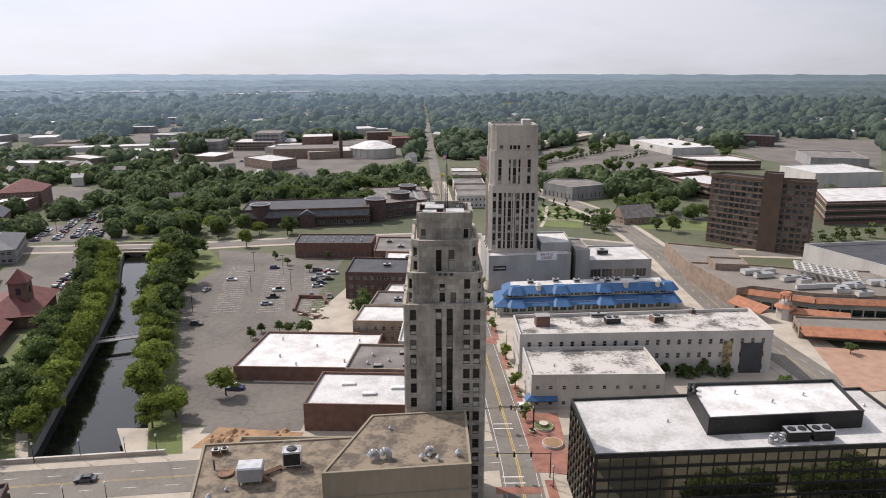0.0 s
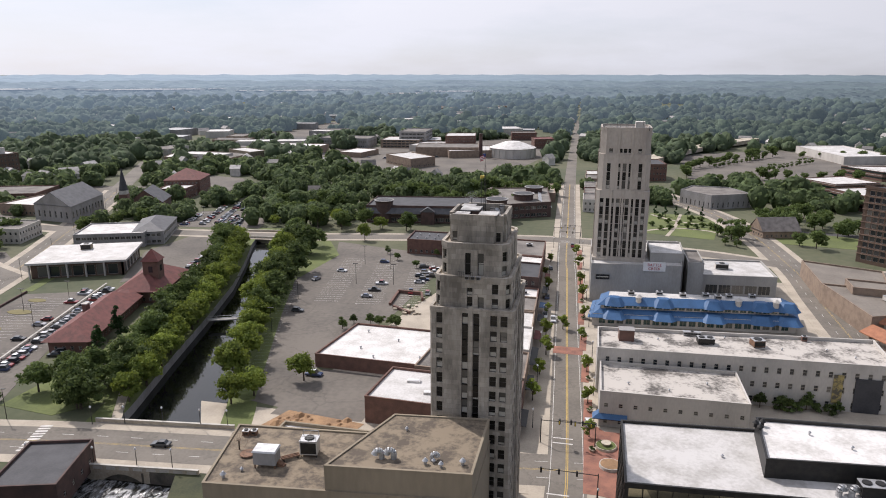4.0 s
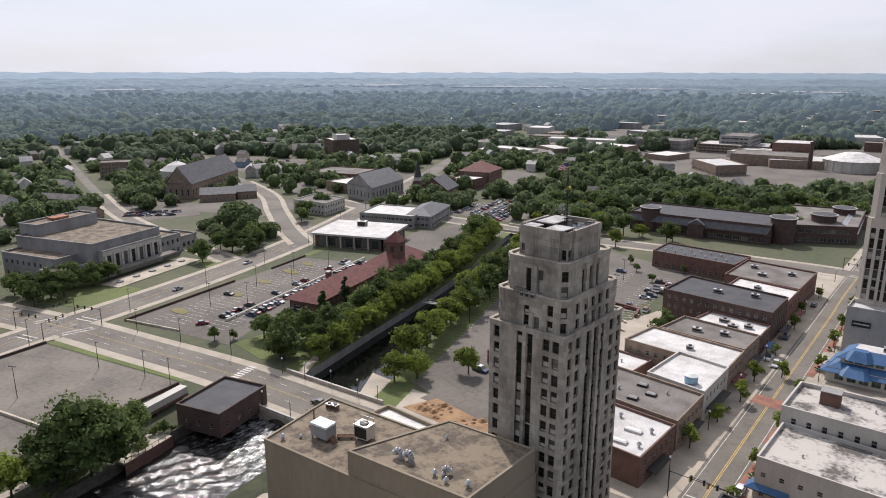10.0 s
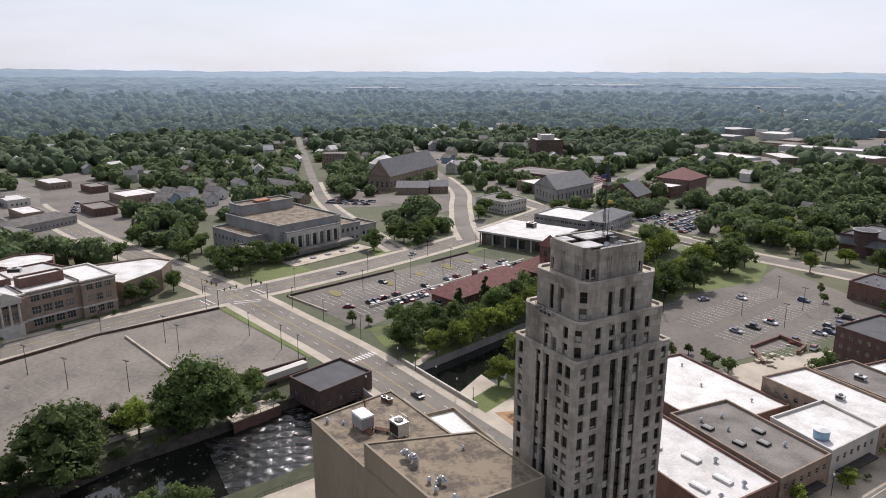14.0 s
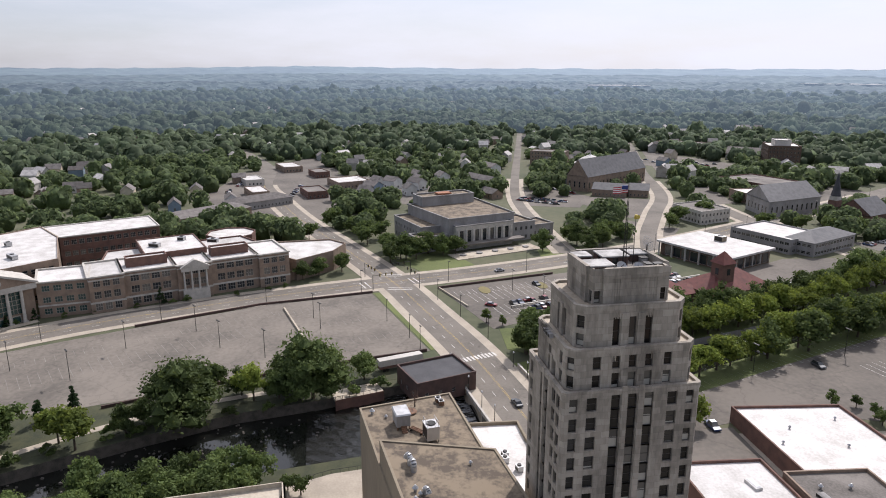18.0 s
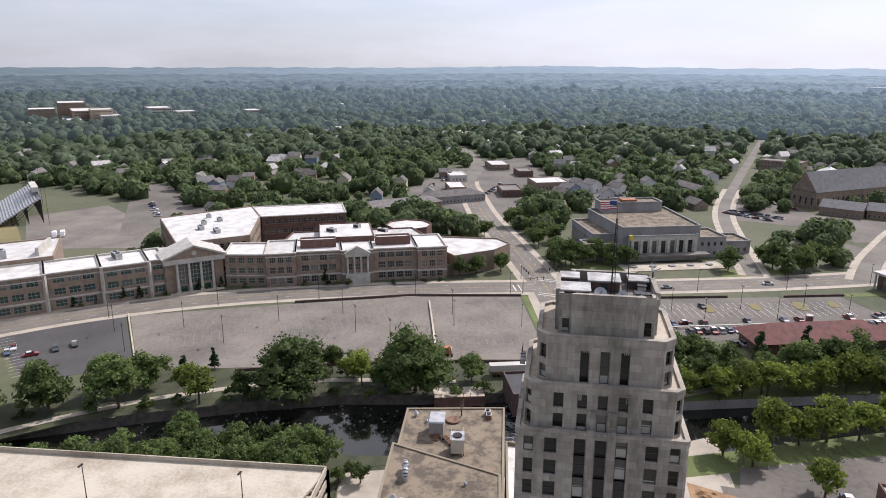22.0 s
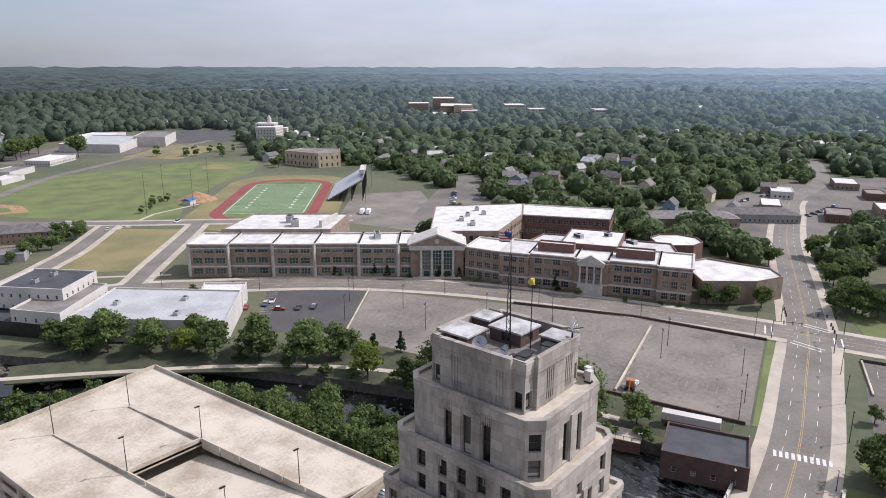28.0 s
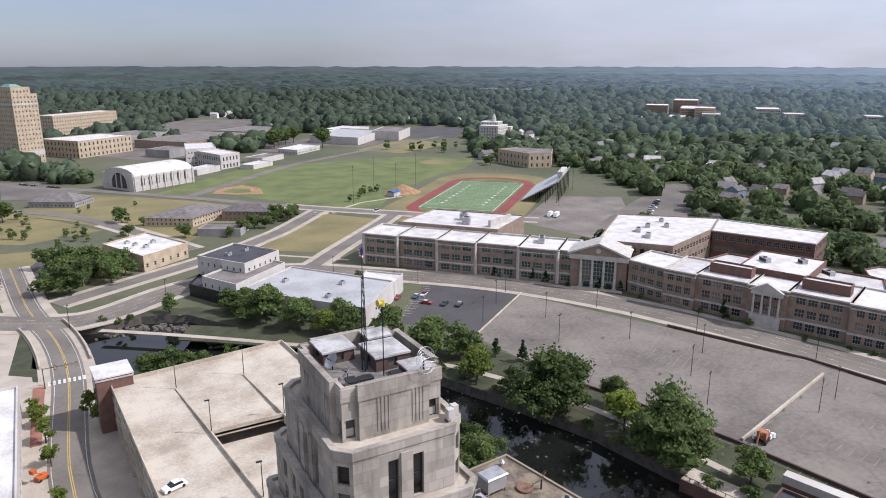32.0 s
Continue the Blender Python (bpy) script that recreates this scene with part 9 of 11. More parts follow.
hip_house("long_hall", "long grey-roofed hall behind trees", [(-330, -160), (-316, -150), (-350, -108), (-364, -118)], 5, 3, BRICK_TAN, SHINGLE, 1, category="hall")
hip_house("long_hall", "long grey-roofed hall behind trees", [(-372, -128), (-358, -120), (-382, -84), (-396, -92)], 5, 3, GREYWALL, SHINGLE, 1, category="hall")

# churches and civic blocks
hip_house("church", "large grey-brown stone church with a steep slate roof", [(-404, 116), (-388, 126), (-428, 190), (-446, 180)], 11, 12, BRICK_TAN, SLATE, 1, True, "church", win=(1.4, 4.5, 3.0), sill=2.5)
hip_house("church_parlour", "low stone church parlour with a grey gabled roof", [(-374, 124), (-362, 144), (-374, 152), (-386, 132)], 5, 4, BRICK_TAN, SLATE, 1, True, "church")
hip_house("church_parlour", "low stone church porch with a grey gabled roof", [(-366, 148), (-360, 160), (-372, 166), (-378, 154)], 5, 4, BRICK_TAN, SLATE, 1, True, "church")
dm_ = thing("domed_hall", pose(-464, 158, 0, 0, 0, 20) @ Matrix.Diagonal((0.78, 0.78, 1.0, 1)), "pale hall with a shallow white dome", "hall")
part("wall", M().cyl(0, 0, 0, 11, 17, None, 24), WHITEWALL, dm_)
part("dome", M().cyl(0, 0, 11, 15, 16, 9, 24), WHITEROOF, dm_)
part("dome_top", M().cyl(0, 0, 15, 17.5, 9, 1.5, 24), WHITEROOF, dm_)
part("finial", M().cyl(0, 0, 17.5, 20, 1.0, 0.1, 10), WHITEROOF, dm_)
building("apartment_block", "plain brick apartment block", [(-536, 128), (-520, 156), (-536, 166), (-552, 138)], 13, BRICK_TAN, GREYROOF, floors=4)
ST, _ = hip_house("stone_church", "pale grey stone church with a slate roof and a large window", [(-313, 204), (-284, 200), (-296, 244), (-322, 240)], 10, 8, GREYWALL, SLATE, 1, True, "church", win=(1.4, 4, 3), sill=2.5)
building("church_house", "pale stone office with rows of windows", [(-300, 146), (-274, 150), (-280, 172), (-306, 168)], 8, TRIM, GREYROOF, floors=2)
building("brick_offices", "low brick offices with mixed roofs", [(-392, 232), (-350, 246), (-360, 280), (-402, 266)], 8, BRICK, GREYROOF, floors=2)
building("brick_offices", "low brick offices with a white roof", [(-348, 214), (-318, 214), (-322, 250), (-346, 250)], 7, BRICK_TAN, WHITEROOF, floors=1)
hip_house("brick_church", "red brick church with a dark gabled roof", [(-269, 232), (-250, 240), (-258, 262), (-278, 254)], 7, 8, BRICK, SLATE, 1, True, "church", win=(1.2, 3, 2), sill=2)
sp = thing("church_spire", pose(-274, 236, 0, 0, 0, 20), "slim dark church spire on a square brick tower", "spire")
part("tower", M().box(-2.6, -2.6, 0, 2.6, 2.6, 12), BRICK, sp)
part("belfry", M().box(-2.3, -2.3, 12, 2.3, 2.3, 14.5), TRIM, sp)
part("spire", M().cyl(0, 0, 14.5, 29, 2.9, 0.05, 8), DARKROOF, sp)
hip_house("red_roof_hall", "square red brick hall with a hipped red-brown roof", [(-287, 298), (-263, 306), (-271, 334), (-297, 326)], 11, 7.0, BRICK, REDROOF, 3, False, "hall")
building("brick_link", "red brick block with a white flat roof", [(-280, 280), (-262, 286), (-264, 304), (-284, 298)], 8, BRICK, WHITEROOF, floors=2)
building("white_motel", "long two-storey building with a white roof", [(-358, 520), (-322, 498), (-312, 516), (-348, 538)], 9, TAN, WHITEROOF, floors=2)
OFB, ofl = building("tan_office_tower", "five-storey brown office block with a white plant room", [(-499, 340), (-472, 328), (-460, 352), (-487, 364)], 21, BRICK_BROWN, WHITEROOF, floors=6)
building("tan_office_plant", "white plant room on the office roof", [(-489, 342), (-475, 336), (-469, 348), (-483, 354)], 25.5, WHITEWALL, WHITEROOF, floors=0)
building("strip_mall", "long low shop row with a grey roof", [(-640, 306), (-586, 360), (-600, 376), (-654, 322)], 8, BRICK_TAN, GREYROOF, floors=1)
hip_house("barn_hall", "pale hall with a low gabled roof", [(-540, 330), (-520, 352), (-536, 366), (-556, 344)], 6, 6, WHITEWALL, GREYROOF, 0, True, "hall")

# along the far main street
building("brick_works", "four-storey red brick works", [(-152, 650), (-118, 660), (-124, 700), (-158, 692)], 15, BRICK, WHITEROOF, floors=4)
rk = thing("white_roof_arena", pose(-66, 590, 0, 0, 0, 8), "wide low arena with a white tent-like roof", "arena")
part("wall", M().cyl(0, 0, 0, 10, 24, None, 20), WHITEWALL, rk)
part("roof", M().cyl(0, 0, 10, 16, 25, 8, 20), WHITEROOF, rk)
for q in range(20):
    part("pillar", M().box(24.1 * math.cos(q * 0.314) - 0.5, 24.1 * math.sin(q * 0.314) - 0.5, 0, 24.1 * math.cos(q * 0.314) + 0.5, 24.1 * math.sin(q * 0.314) + 0.5, 10), TRIM, rk)
chm = thing("smokestack", pose(-98, 575, 0), "tall dark brick smokestack", "chimney")
part("stack", M().cyl(0, 0, 0, 24, 2.2, 1.7, 12), BRICK_DARK, chm)
part("rim", M().cyl(0, 0, 24, 24.8, 2.0, None, 12), BRICK_DARK, chm)
building("stepped_offices", "stepped tan office building with ribbon windows", [(-230, 646), (-184, 650), (-184, 700), (-232, 690)], 9.5, BRICK_TAN, WHITEROOF, floors=3, win=(4, 1.8, 0.6), style="ribbon")
building("grey_office_block", "taller grey offices behind the stepped block", [(-212, 664), (-180, 668), (-184, 720), (-214, 714)], 18, GREYWALL, GREYROOF, floors=4, win=(4, 1.8, 0.6), style="ribbon")
building("white_roof_store", "store with a bright white roof", [(-182, 510), (-148, 476), (-130, 500), (-164, 534)], 9, BRICK_TAN, WHITEROOF, floors=1)
building("grey_offices", "grey office row with flat roofs", [(-305, 640), (-244, 640), (-244, 676), (-305, 676)], 11, GREYWALL, GREYROOF, floors=2)
building("grey_offices", "long flat office block", [(-184, 872), (-132, 930), (-150, 950), (-202, 892)], 9, BRICK_TAN, GREYROOF, floors=2)
building("red_store", "red brick store with a red roof", [(-50, 674), (-28, 686), (-34, 712), (-56, 700)], 11, BRICK, REDROOF, floors=2)
building("brick_store", "low brick store with a grey roof", [(-88, 768), (-56, 776), (-60, 800), (-92, 792)], 10, BRICK, GREYROOF, floors=2)
wp = random.Random(21)
for i in range(64):
    head = wp.uniform(2, 40)
    r = wp.uniform(560, 1750)
    x, y = -60 - r * math.sin(radians(head)), r * math.cos(radians(head))
    if abs(x + 4 + y * 0.008) < 26:
        continue
    w, d = wp.uniform(22, 80), wp.uniform(18, 46)
    building("shed", wp.choice(("long low industrial shed with a pale flat roof", "wide warehouse with a flat white roof", "low grey works building")), rect(x - w / 2, y - d / 2, x + w / 2, y + d / 2, wp.uniform(-12, 25)), wp.uniform(5, 10), wp.choice((GREYWALL, BRICK_TAN, WHITEWALL, WHITEWALL)),
             wp.choice((WHITEROOF, PALEROOF, WHITEROOF, GREYROOF)), floors=0, group="industrial sheds on the plain", parapet=0.4)
building("great_warehouse", "very large white warehouse on the plain", [(-620, 1980), (-500, 2010), (-520, 2080), (-640, 2050)], 22, WHITEWALL, WHITEROOF, floors=0)
# east of the main street
building("factory", "long factory hall with a white roof", [(238, 690), (256, 590), (308, 606), (290, 706)], 8, WHITEWALL, WHITEROOF, floors=0)
for nm, pts, h in (("banded_offices", [(173, 420), (189, 392), (224, 408), (208, 438)], 9.5), ("banded_offices", [(178, 366), (193, 330), (222, 342), (208, 378)], 10.5), ("banded_offices", [(247, 292), (228, 243), (300, 250), (318, 300)], 14), ("banded_offices", [(231, 517), (251, 480), (300, 479), (290, 520)], 8)):
    ob, lc = building(nm, "banded red brick and dark glass offices with a white roof", pts, h, BRICK, WHITEROOF, floors=0, parapet=0.5)
    for z in range(2, int(h) - 1, 4):
        belt(ob, lc, z, z + 1.5, 0.05, GLASS2, "window_band")
        belt(ob, lc, z + 2.6, z + 2.9, 0.08, TRIM, "stone_band")
building("grey_chapel", "pale grey building with curved corners", [(78, 346), (95, 325), (122, 338), (112, 362), (88, 366)], 9.5, GREYWALL, GREYROOF, floors=1, win=(0.8, 3.5, 3))
hip_house("shingle_house", "stone house with a broad brown shingle roof", [(106, 258), (110, 245), (130, 250), (126, 264)], 4, 6.5, BRICK_TAN, SHINGLE, 1, True)
building("long_white_works", "long white works with flat roofs", [(292, 372), (350, 380), (346, 430), (288, 420)], 12, WHITEWALL, WHITEROOF, floors=0)
building("dark_block", "dark three-storey block on the edge of the woods", [(373, 692), (406, 672), (420, 700), (388, 720)], 12.5, BRICK_DARK, DARKROOF, floors=3)
building("far_works", "grey works with saw-tooth roofs", [(352, 490), (400, 478), (420, 540), (370, 552)], 10, GREYWALL, GREYROOF, floors=0)
for y in (300, 330, 360, 395, 430):
    building("street_shop", "narrow shop on the main street", rect(13, y, 36, y + 24, 1), wp.uniform(6, 9), wp.choice((BRICK, BRICK_TAN, WHITEWALL)), wp.choice((WHITEROOF, GREYROOF)), floors=2, group="shops along the far main street")
building("red_hall", "dark red brick hall beyond the far tower", [(44, 440), (78, 446), (74, 480), (40, 474)], 14, BRICK, DARKROOF, floors=3)
fw = M()
strip(fw, smooth_line([(60, 520), (112, 640), (190, 760), (300, 900), (460, 1020)], 20), 16, 2, 6.5)
solo("highway_ramp", fw, CONCRETE, "pale concrete highway embankment", "road", kind="structure")

# west: sanatorium, school, hospital, tower hotel
sn = thing("sanatorium", pose(-446, -674, 0, 0, 0, 40), "pale six-storey sanatorium with stepped roofs and a cupola", "hospital")
for x0, y0, x1, y1, h, nm in ((-26, -10, 26, 10, 19, "wall"), (-36, -6, -26, 14, 16, "wing_wall"), (26, -6, 38, 16, 22, "wing_wall"), (-10, -14, 10, 8, 24, "centre_wall")):
    w = M()
    ring = [(x0, y0), (x1, y0), (x1, y1), (x0, y1)]
    for a, b in zip(ring, ring[1:] + ring[:1]):
        L = math.dist(a, b)
        facade(w, sn, a, b, 0, h, grid_rects(L, 0, int(h / 3.4), 3.4, 1.3, 1.7, 2.0), 0.2, "plain")
    part(nm, w, TRIM, sn)
    part("roof", M().prism(ring, h, h + 0.4), WHITEROOF, sn)
part("cupola", M().cyl(0, 0, 24, 29, 3, 2.4, 8), TRIM, sn)
part("cupola_roof", M().cyl(0, 0, 29, 34, 2.8, 0.1, 8), TRIM, sn)
building("buff_school", "buff brick school with a flat roof", [(-347, -517), (-351, -474), (-371, -467), (-392, -492), (-372, -520)], 13, BRICK_YELLOW, GREYROOF, floors=2, win=(1.6, 3.0, 3.5))
for x, y, w, d, h, m_, lab in ((-900, -770, 90, 40, 24, BRICK_TAN, "far tan brick hospital block"), (-868, -720, 44, 30, 27, BRICK_YELLOW, "far pale hospital tower"), (-846, -690, 40, 26, 20, WHITEWALL, "far white hospital wing"), (-880, -830, 50, 36, 26, BRICK_TAN, "far tan hospital wing"),
                             (-830, -740, 60, 24, 14, WHITEWALL, "low white clinic before the hospital"), (-1010, -715, 56, 36, 22, TRIM, "far pale medical block"), (-1000, -660, 40, 30, 17, WHITEWALL, "far white medical block"), (-960, -840, 70, 40, 32, BRICK_TAN, "far brick medical block"), (-1040, -560, 40, 24, 18, WHITEWALL, "far white flats among the woods")):
    building("far_hospital", lab, rect(x - w / 2, y - d / 2, x + w / 2, y + d / 2, 40), h, m_, WHITEROOF, floors=int(h / 4), win=(2.2, 1.6, 1.2), style="plain", group="hospital blocks beyond the woods")
TH, tl_ = building("tower_hotel", "tall tan brick tower block with a green copper cap", [(66, -750), (46, -719), (26, -732), (46, -763)], 64, BRICK_YELLOW, GREYROOF, floors=15, win=(1.1, 1.7, 2.2), category="tower")
belt(TH, tl_, 8, 12, 0.2)
belt(TH, tl_, 54, 55.5, 0.3)
building("roof_lantern", "stepped cap of the tan tower", [(59, -744), (46, -726), (31, -736), (44, -754)], 70, BRICK_YELLOW, SLATE, floors=1, win=(1.2, 2, 2), ground=64)
cap = M().prism(ccw([(55, -742), (47, -731), (37, -737), (44, -748)]), 70, 72.5, 0, ccw([(50, -741), (46.5, -736), (42, -738.5), (45, -743)]))
solo("copper_roof", cap, mat("green_copper", (0.16, 0.28, 0.24), 0.6, (0.11, 0.2, 0.18)), "low green copper cap on the tan tower", "roof")
building("pale_wing", "long pale six-storey wing", [(33, -1000), (-49, -1080), (-66, -1060), (14, -984)], 28, BRICK_YELLOW, WHITEROOF, floors=6, win=(1.6, 1.8, 2.6))
building("buff_wing", "buff brick building with arched windows", [(30, -790), (-3, -745), (-56, -788), (-30, -826)], 17, BRICK_YELLOW, WHITEROOF, floors=3, win=(1.8, 3.0, 3.4))
# the vaulted hall
vh = thing("vaulted_hall", pose(-42.5, -543.5, 0, 0, 0, 210), "pale stone hall with a white barrel-vaulted roof", "hall")
w = M()
hw, hl = 18, 26
ring = [(-hl, -hw), (hl, -hw), (hl, hw), (-hl, hw)]
for a, b in zip(ring, ring[1:] + ring[:1]):
    L = math.dist(a, b)
    long = L > 40
    facade(w, vh, a, b, -0.5, 11, grid_rects(L, 0, 1, 11, 3.2, 6.0, 3.2, 3.6, 2.5) if long else [], 0.5, "tall")
    for q in range(9 if long else 0):
        p0 = Vector(a) + (Vector(b) - Vector(a)) * (q + 0.02) / 8.05
        part("buttress", M().box(p0.x - 0.6, p0.y - 0.7, -0.3, p0.x + 0.6, p0.y + 0.7, 11.4), TRIM, vh)
part("wall", w, TRIM, vh)
rf = M()
n = 14
arc = [(-hw * math.cos(math.pi * q / n), 11 + 5.6 * math.sin(math.pi * q / n)) for q in range(n + 1)]
for (y0, z0), (y1, z1) in zip(arc, arc[1:]):
    rf.face(((-hl, y0, z0), (hl, y0, z0), (hl, y1, z1), (-hl, y1, z1)))
part("vault", rf, WHITEROOF, vh, "white curved roof")
for s in (-1, 1):
    g = M()
    g.face([(s * hl, y, z) for y, z in (arc if s > 0 else arc[::-1])])
    part("gable_end", g, TRIM, vh)
    # the great arched window, in three lights between stone piers
    big = [(-8.5 * math.cos(math.pi * q / 16), 5.0 + 7.6 * math.sin(math.pi * q / 16)) for q in range(17)]
    aw_ = M()
    pts = [(-8.5, 1.5), *big, (8.5, 1.5)]
    aw_.face([(s * (hl + 0.05), y, z) for y, z in (pts if s < 0 else pts[::-1])])
    part("arched_window", aw_, GLASS, vh)
    for y in (-2.9, 2.9):
        part("window_pier", M().box(s * (hl + 0.25) - 0.25, y - 0.5, 1.5, s * (hl + 0.25) + 0.25, y + 0.5, 11.6), TRIM, vh)
    for y in (-15.5, 15.5):
        part("corner_pier", M().box(s * (hl + 0.3) - 0.9, y - 2.4, -0.3, s * (hl + 0.3) + 0.9, y + 2.4, 12.6), TRIM, vh)
building("classical_house", "white neoclassical building with arched windows", [(-96, -640), (-108, -598), (-128, -612), (-116, -654)], 13, TRIM, WHITEROOF, floors=2, win=(1.8, 3.4, 2.4))
building("white_block", "white flat-roofed block behind the neoclassical building", [(-94, -693), (-86, -640), (-114, -644), (-120, -690)], 15, TRIM, WHITEROOF, floors=3)
for x, y, w, d, h, mm in ((-84, -725, 34, 30, 8, GREYWALL), (-158, -640, 36, 20, 5, WHITEWALL), (-140, -600, 30, 14, 4, WHITEWALL), (-90, -588, 30, 14, 5, WHITEWALL), (-130, -830, 120, 70, 9, BRICK_TAN), (-210, -900, 80, 50, 9, GREYWALL), (-60, -900, 90, 50, 9, GREYWALL), (-330, -860, 60, 40, 8, WHITEWALL)):
    building("works", "low flat-roofed works building with a pale roof", rect(x - w / 2, y - d / 2, x + w / 2, y + d / 2, 40), h, mm, wp.choice((WHITEROOF, GREYROOF)), floors=0, group="works beyond the playing fields")
building("field_works", "wide low grey works with a white-edged flat roof", [(-250, -775), (-288, -718), (-352, -790), (-318, -850)], 9, WHITEWALL, PALEROOF, floors=0, parapet=0.8)
building("field_works_hall", "raised white hall behind the grey works", [(-330, -772), (-352, -742), (-392, -790), (-368, -822)], 11, WHITEWALL, GREYROOF, floors=0, parapet=0.6)
building("field_shop", "small white workshop at the field's corner", [(-186, -690), (-200, -668), (-236, -700), (-222, -722)], 5, WHITEWALL, WHITEROOF, floors=1)
sheet("dry_field", [(-268, -676), (-300, -626), (-388, -680), (-372, -752), (-330, -730)], 0.07, DRYGRASS, "dry mown field beyond the ball ground", "field")
sheet("lot_sanatorium", [(-380, -764), (-429, -738), (-512, -850), (-481, -915), (-410, -850)], 0.066, BLACKLOT, "dark asphalt lot beyond the dry field", "parking lot")
sheet("lot_field_works", [(-236, -800), (-252, -730), (-290, -700), (-372, -770), (-400, -800), (-330, -880)], 0.062, LOT, "asphalt yard round the grey works", "parking lot")
row("great", [(-205, -752), (-218, -768), (-232, -780), (-196, -738), (-244, -716)], 0.95, 0.2)
row("small", [(-318, -640), (-322, -646), (-328, -636), (-352, -650), (-360, -642), (-366, -652), (-372, -640), (-300, -664), (-341, -610)], 1.5, 0.3)
row("broad", [(-96, -366), (-101, -373), (-92, -372), (-104, -381), (-87, -364), (-78, -352), (-74, -358), (-66, -350)], 0.72, 0.2)
row("broad", [(-398, -640), (-410, -625), (-386, -600), (-402, -600), (-376, -560), (-392, -556), (-372, -540), (-356, -536), (-334, -520), (-330, -505), (-410, -520), (-402, -480), (-394, -462)], 0.8, 0.2)
sheet("lot_buff_school", [(-352, -530), (-340, -560), (-392, -600), (-424, -560), (-400, -520)], 0.068, LOT, "asphalt lot with cars behind the buff school", "parking lot")
hip_house("motel", "long tan motel wing with a grey shingle roof", [(-20, -392), (-44, -376), (-72, -402), (-50, -420)], 5, 3.5, BRICK_YELLOW, SHINGLE, 2)
hip_house("motel_wing", "two-storey brown motel wing with a grey shingle roof", [(-62, -384), (-86, -369), (-94, -382), (-70, -397)], 6, 3, BRICK_TAN, SHINGLE, 2)
hip_house("bungalow", "low house with a broad grey shingle roof", [(38, -486), (12, -470), (0, -488), (26, -506)], 4, 4.5, GREYWALL, SHINGLE, 1)
building("car_port", "low blue-grey flat roofed building", [(-42, -352), (-62, -340), (-70, -354), (-50, -366)], 4, GREYWALL, GREYROOF, floors=0)
sheet("lot_hotel", [(40, -312), (14, -286), (10, -330), (30, -350)], 0.06, BLACKLOT, "dark asphalt lot among trees", "parking lot")
sheet("lot_stone_house", [(128, 270), (166, 264), (152, 228), (133, 240)], 0.064, BLACKLOT, "dark asphalt lot beside the stone house", "parking lot")
row("broad", [(172, 222), (178, 232), (168, 236), (176, 246), (126, 232), (132, 226), (158, 216)], 0.75, 0.2, "trees between the stone house and the hotel")
row("small", [(196, 200), (206, 204), (216, 206), (226, 208), (236, 211), (246, 214)], 1.3, 0.2, "row of trees beside the brown hotel")
row("broad", along([(96, 470), (104, 520), (160, 600), (212, 650)], 15) + along([(120, 452), (180, 480), (232, 470)], 13) + along([(232, 640), (330, 618), (300, 560)], 18), 0.8, 0.3)
row("small", along([(130, 540), (190, 620)], 9) + along([(170, 520), (232, 600)], 9), 1.0, 0.3)
sheet("lot_works", [(-60, -690), (-120, -760), (-60, -860), (20, -820)], 0.06, LOT, "grey asphalt lot of the works", "parking lot")
sheet("lot_works_far", [(-190, -700), (-260, -790), (-180, -880), (-110, -800)], 0.06, LOT, "grey asphalt lot of the works", "parking lot")
sheet("lot_church_far", [(-350, 60), (-335, 100), (-372, 122), (-420, 98), (-390, 70)], 0.06, LOT, "asphalt lot beside the church", "parking lot")
sheet("lot_shops_far", [(-560, 240), (-500, 306), (-470, 280), (-530, 214)], 0.06, LOT, "asphalt lot of a shop row", "parking lot")
sheet("lot_junction", [(-330, -60), (-320, -100), (-440, -130), (-470, -70), (-400, -40)], 0.06, LOT, "asphalt lot at a road junction", "parking lot")
sheet("lot_north", [(-310, 560), (-220, 540), (-210, 620), (-300, 636)], 0.06, LOT, "asphalt lot with rows of cars", "parking lot")
sheet("lot_stadium", [(-300, -262), (-345, -312), (-372, -290), (-330, -238)], 0.06, LOT, "asphalt lot beside the grandstand", "parking lot")
sheet("lot_north_town", [(-240, 330), (-150, 440), (-60, 480), (-20, 400), (-44, 372), (-110, 380), (-180, 330)], 0.055, LOT, "asphalt lots beyond the park", "parking lot")


# ---- small things on roofs and streets ----
def skylight(x, y, z, sx, sy, turn=4, dark=False):
    ob = thing("skylight", pose(x, y, z, 0, 0, turn), "dark framed roof light on the tar roof" if dark else "raised white curb roof light", "skylight")
    part("curb", M().box(-sx / 2, -sy / 2, 0, sx / 2, sy / 2, 0.55), DARKMETAL if dark else WHITEROOF, ob)
    part("lid", M().prism(rect(-sx / 2 + 0.12, -sy / 2 + 0.12, sx / 2 - 0.12, sy / 2 - 0.12), 0.55, 0.72, 0, rect(-sx / 2 + 0.4, -sy / 2 + 0.4, sx / 2 - 0.4, sy / 2 - 0.4)), GREYWALL if dark else FLAGWHITE, ob)


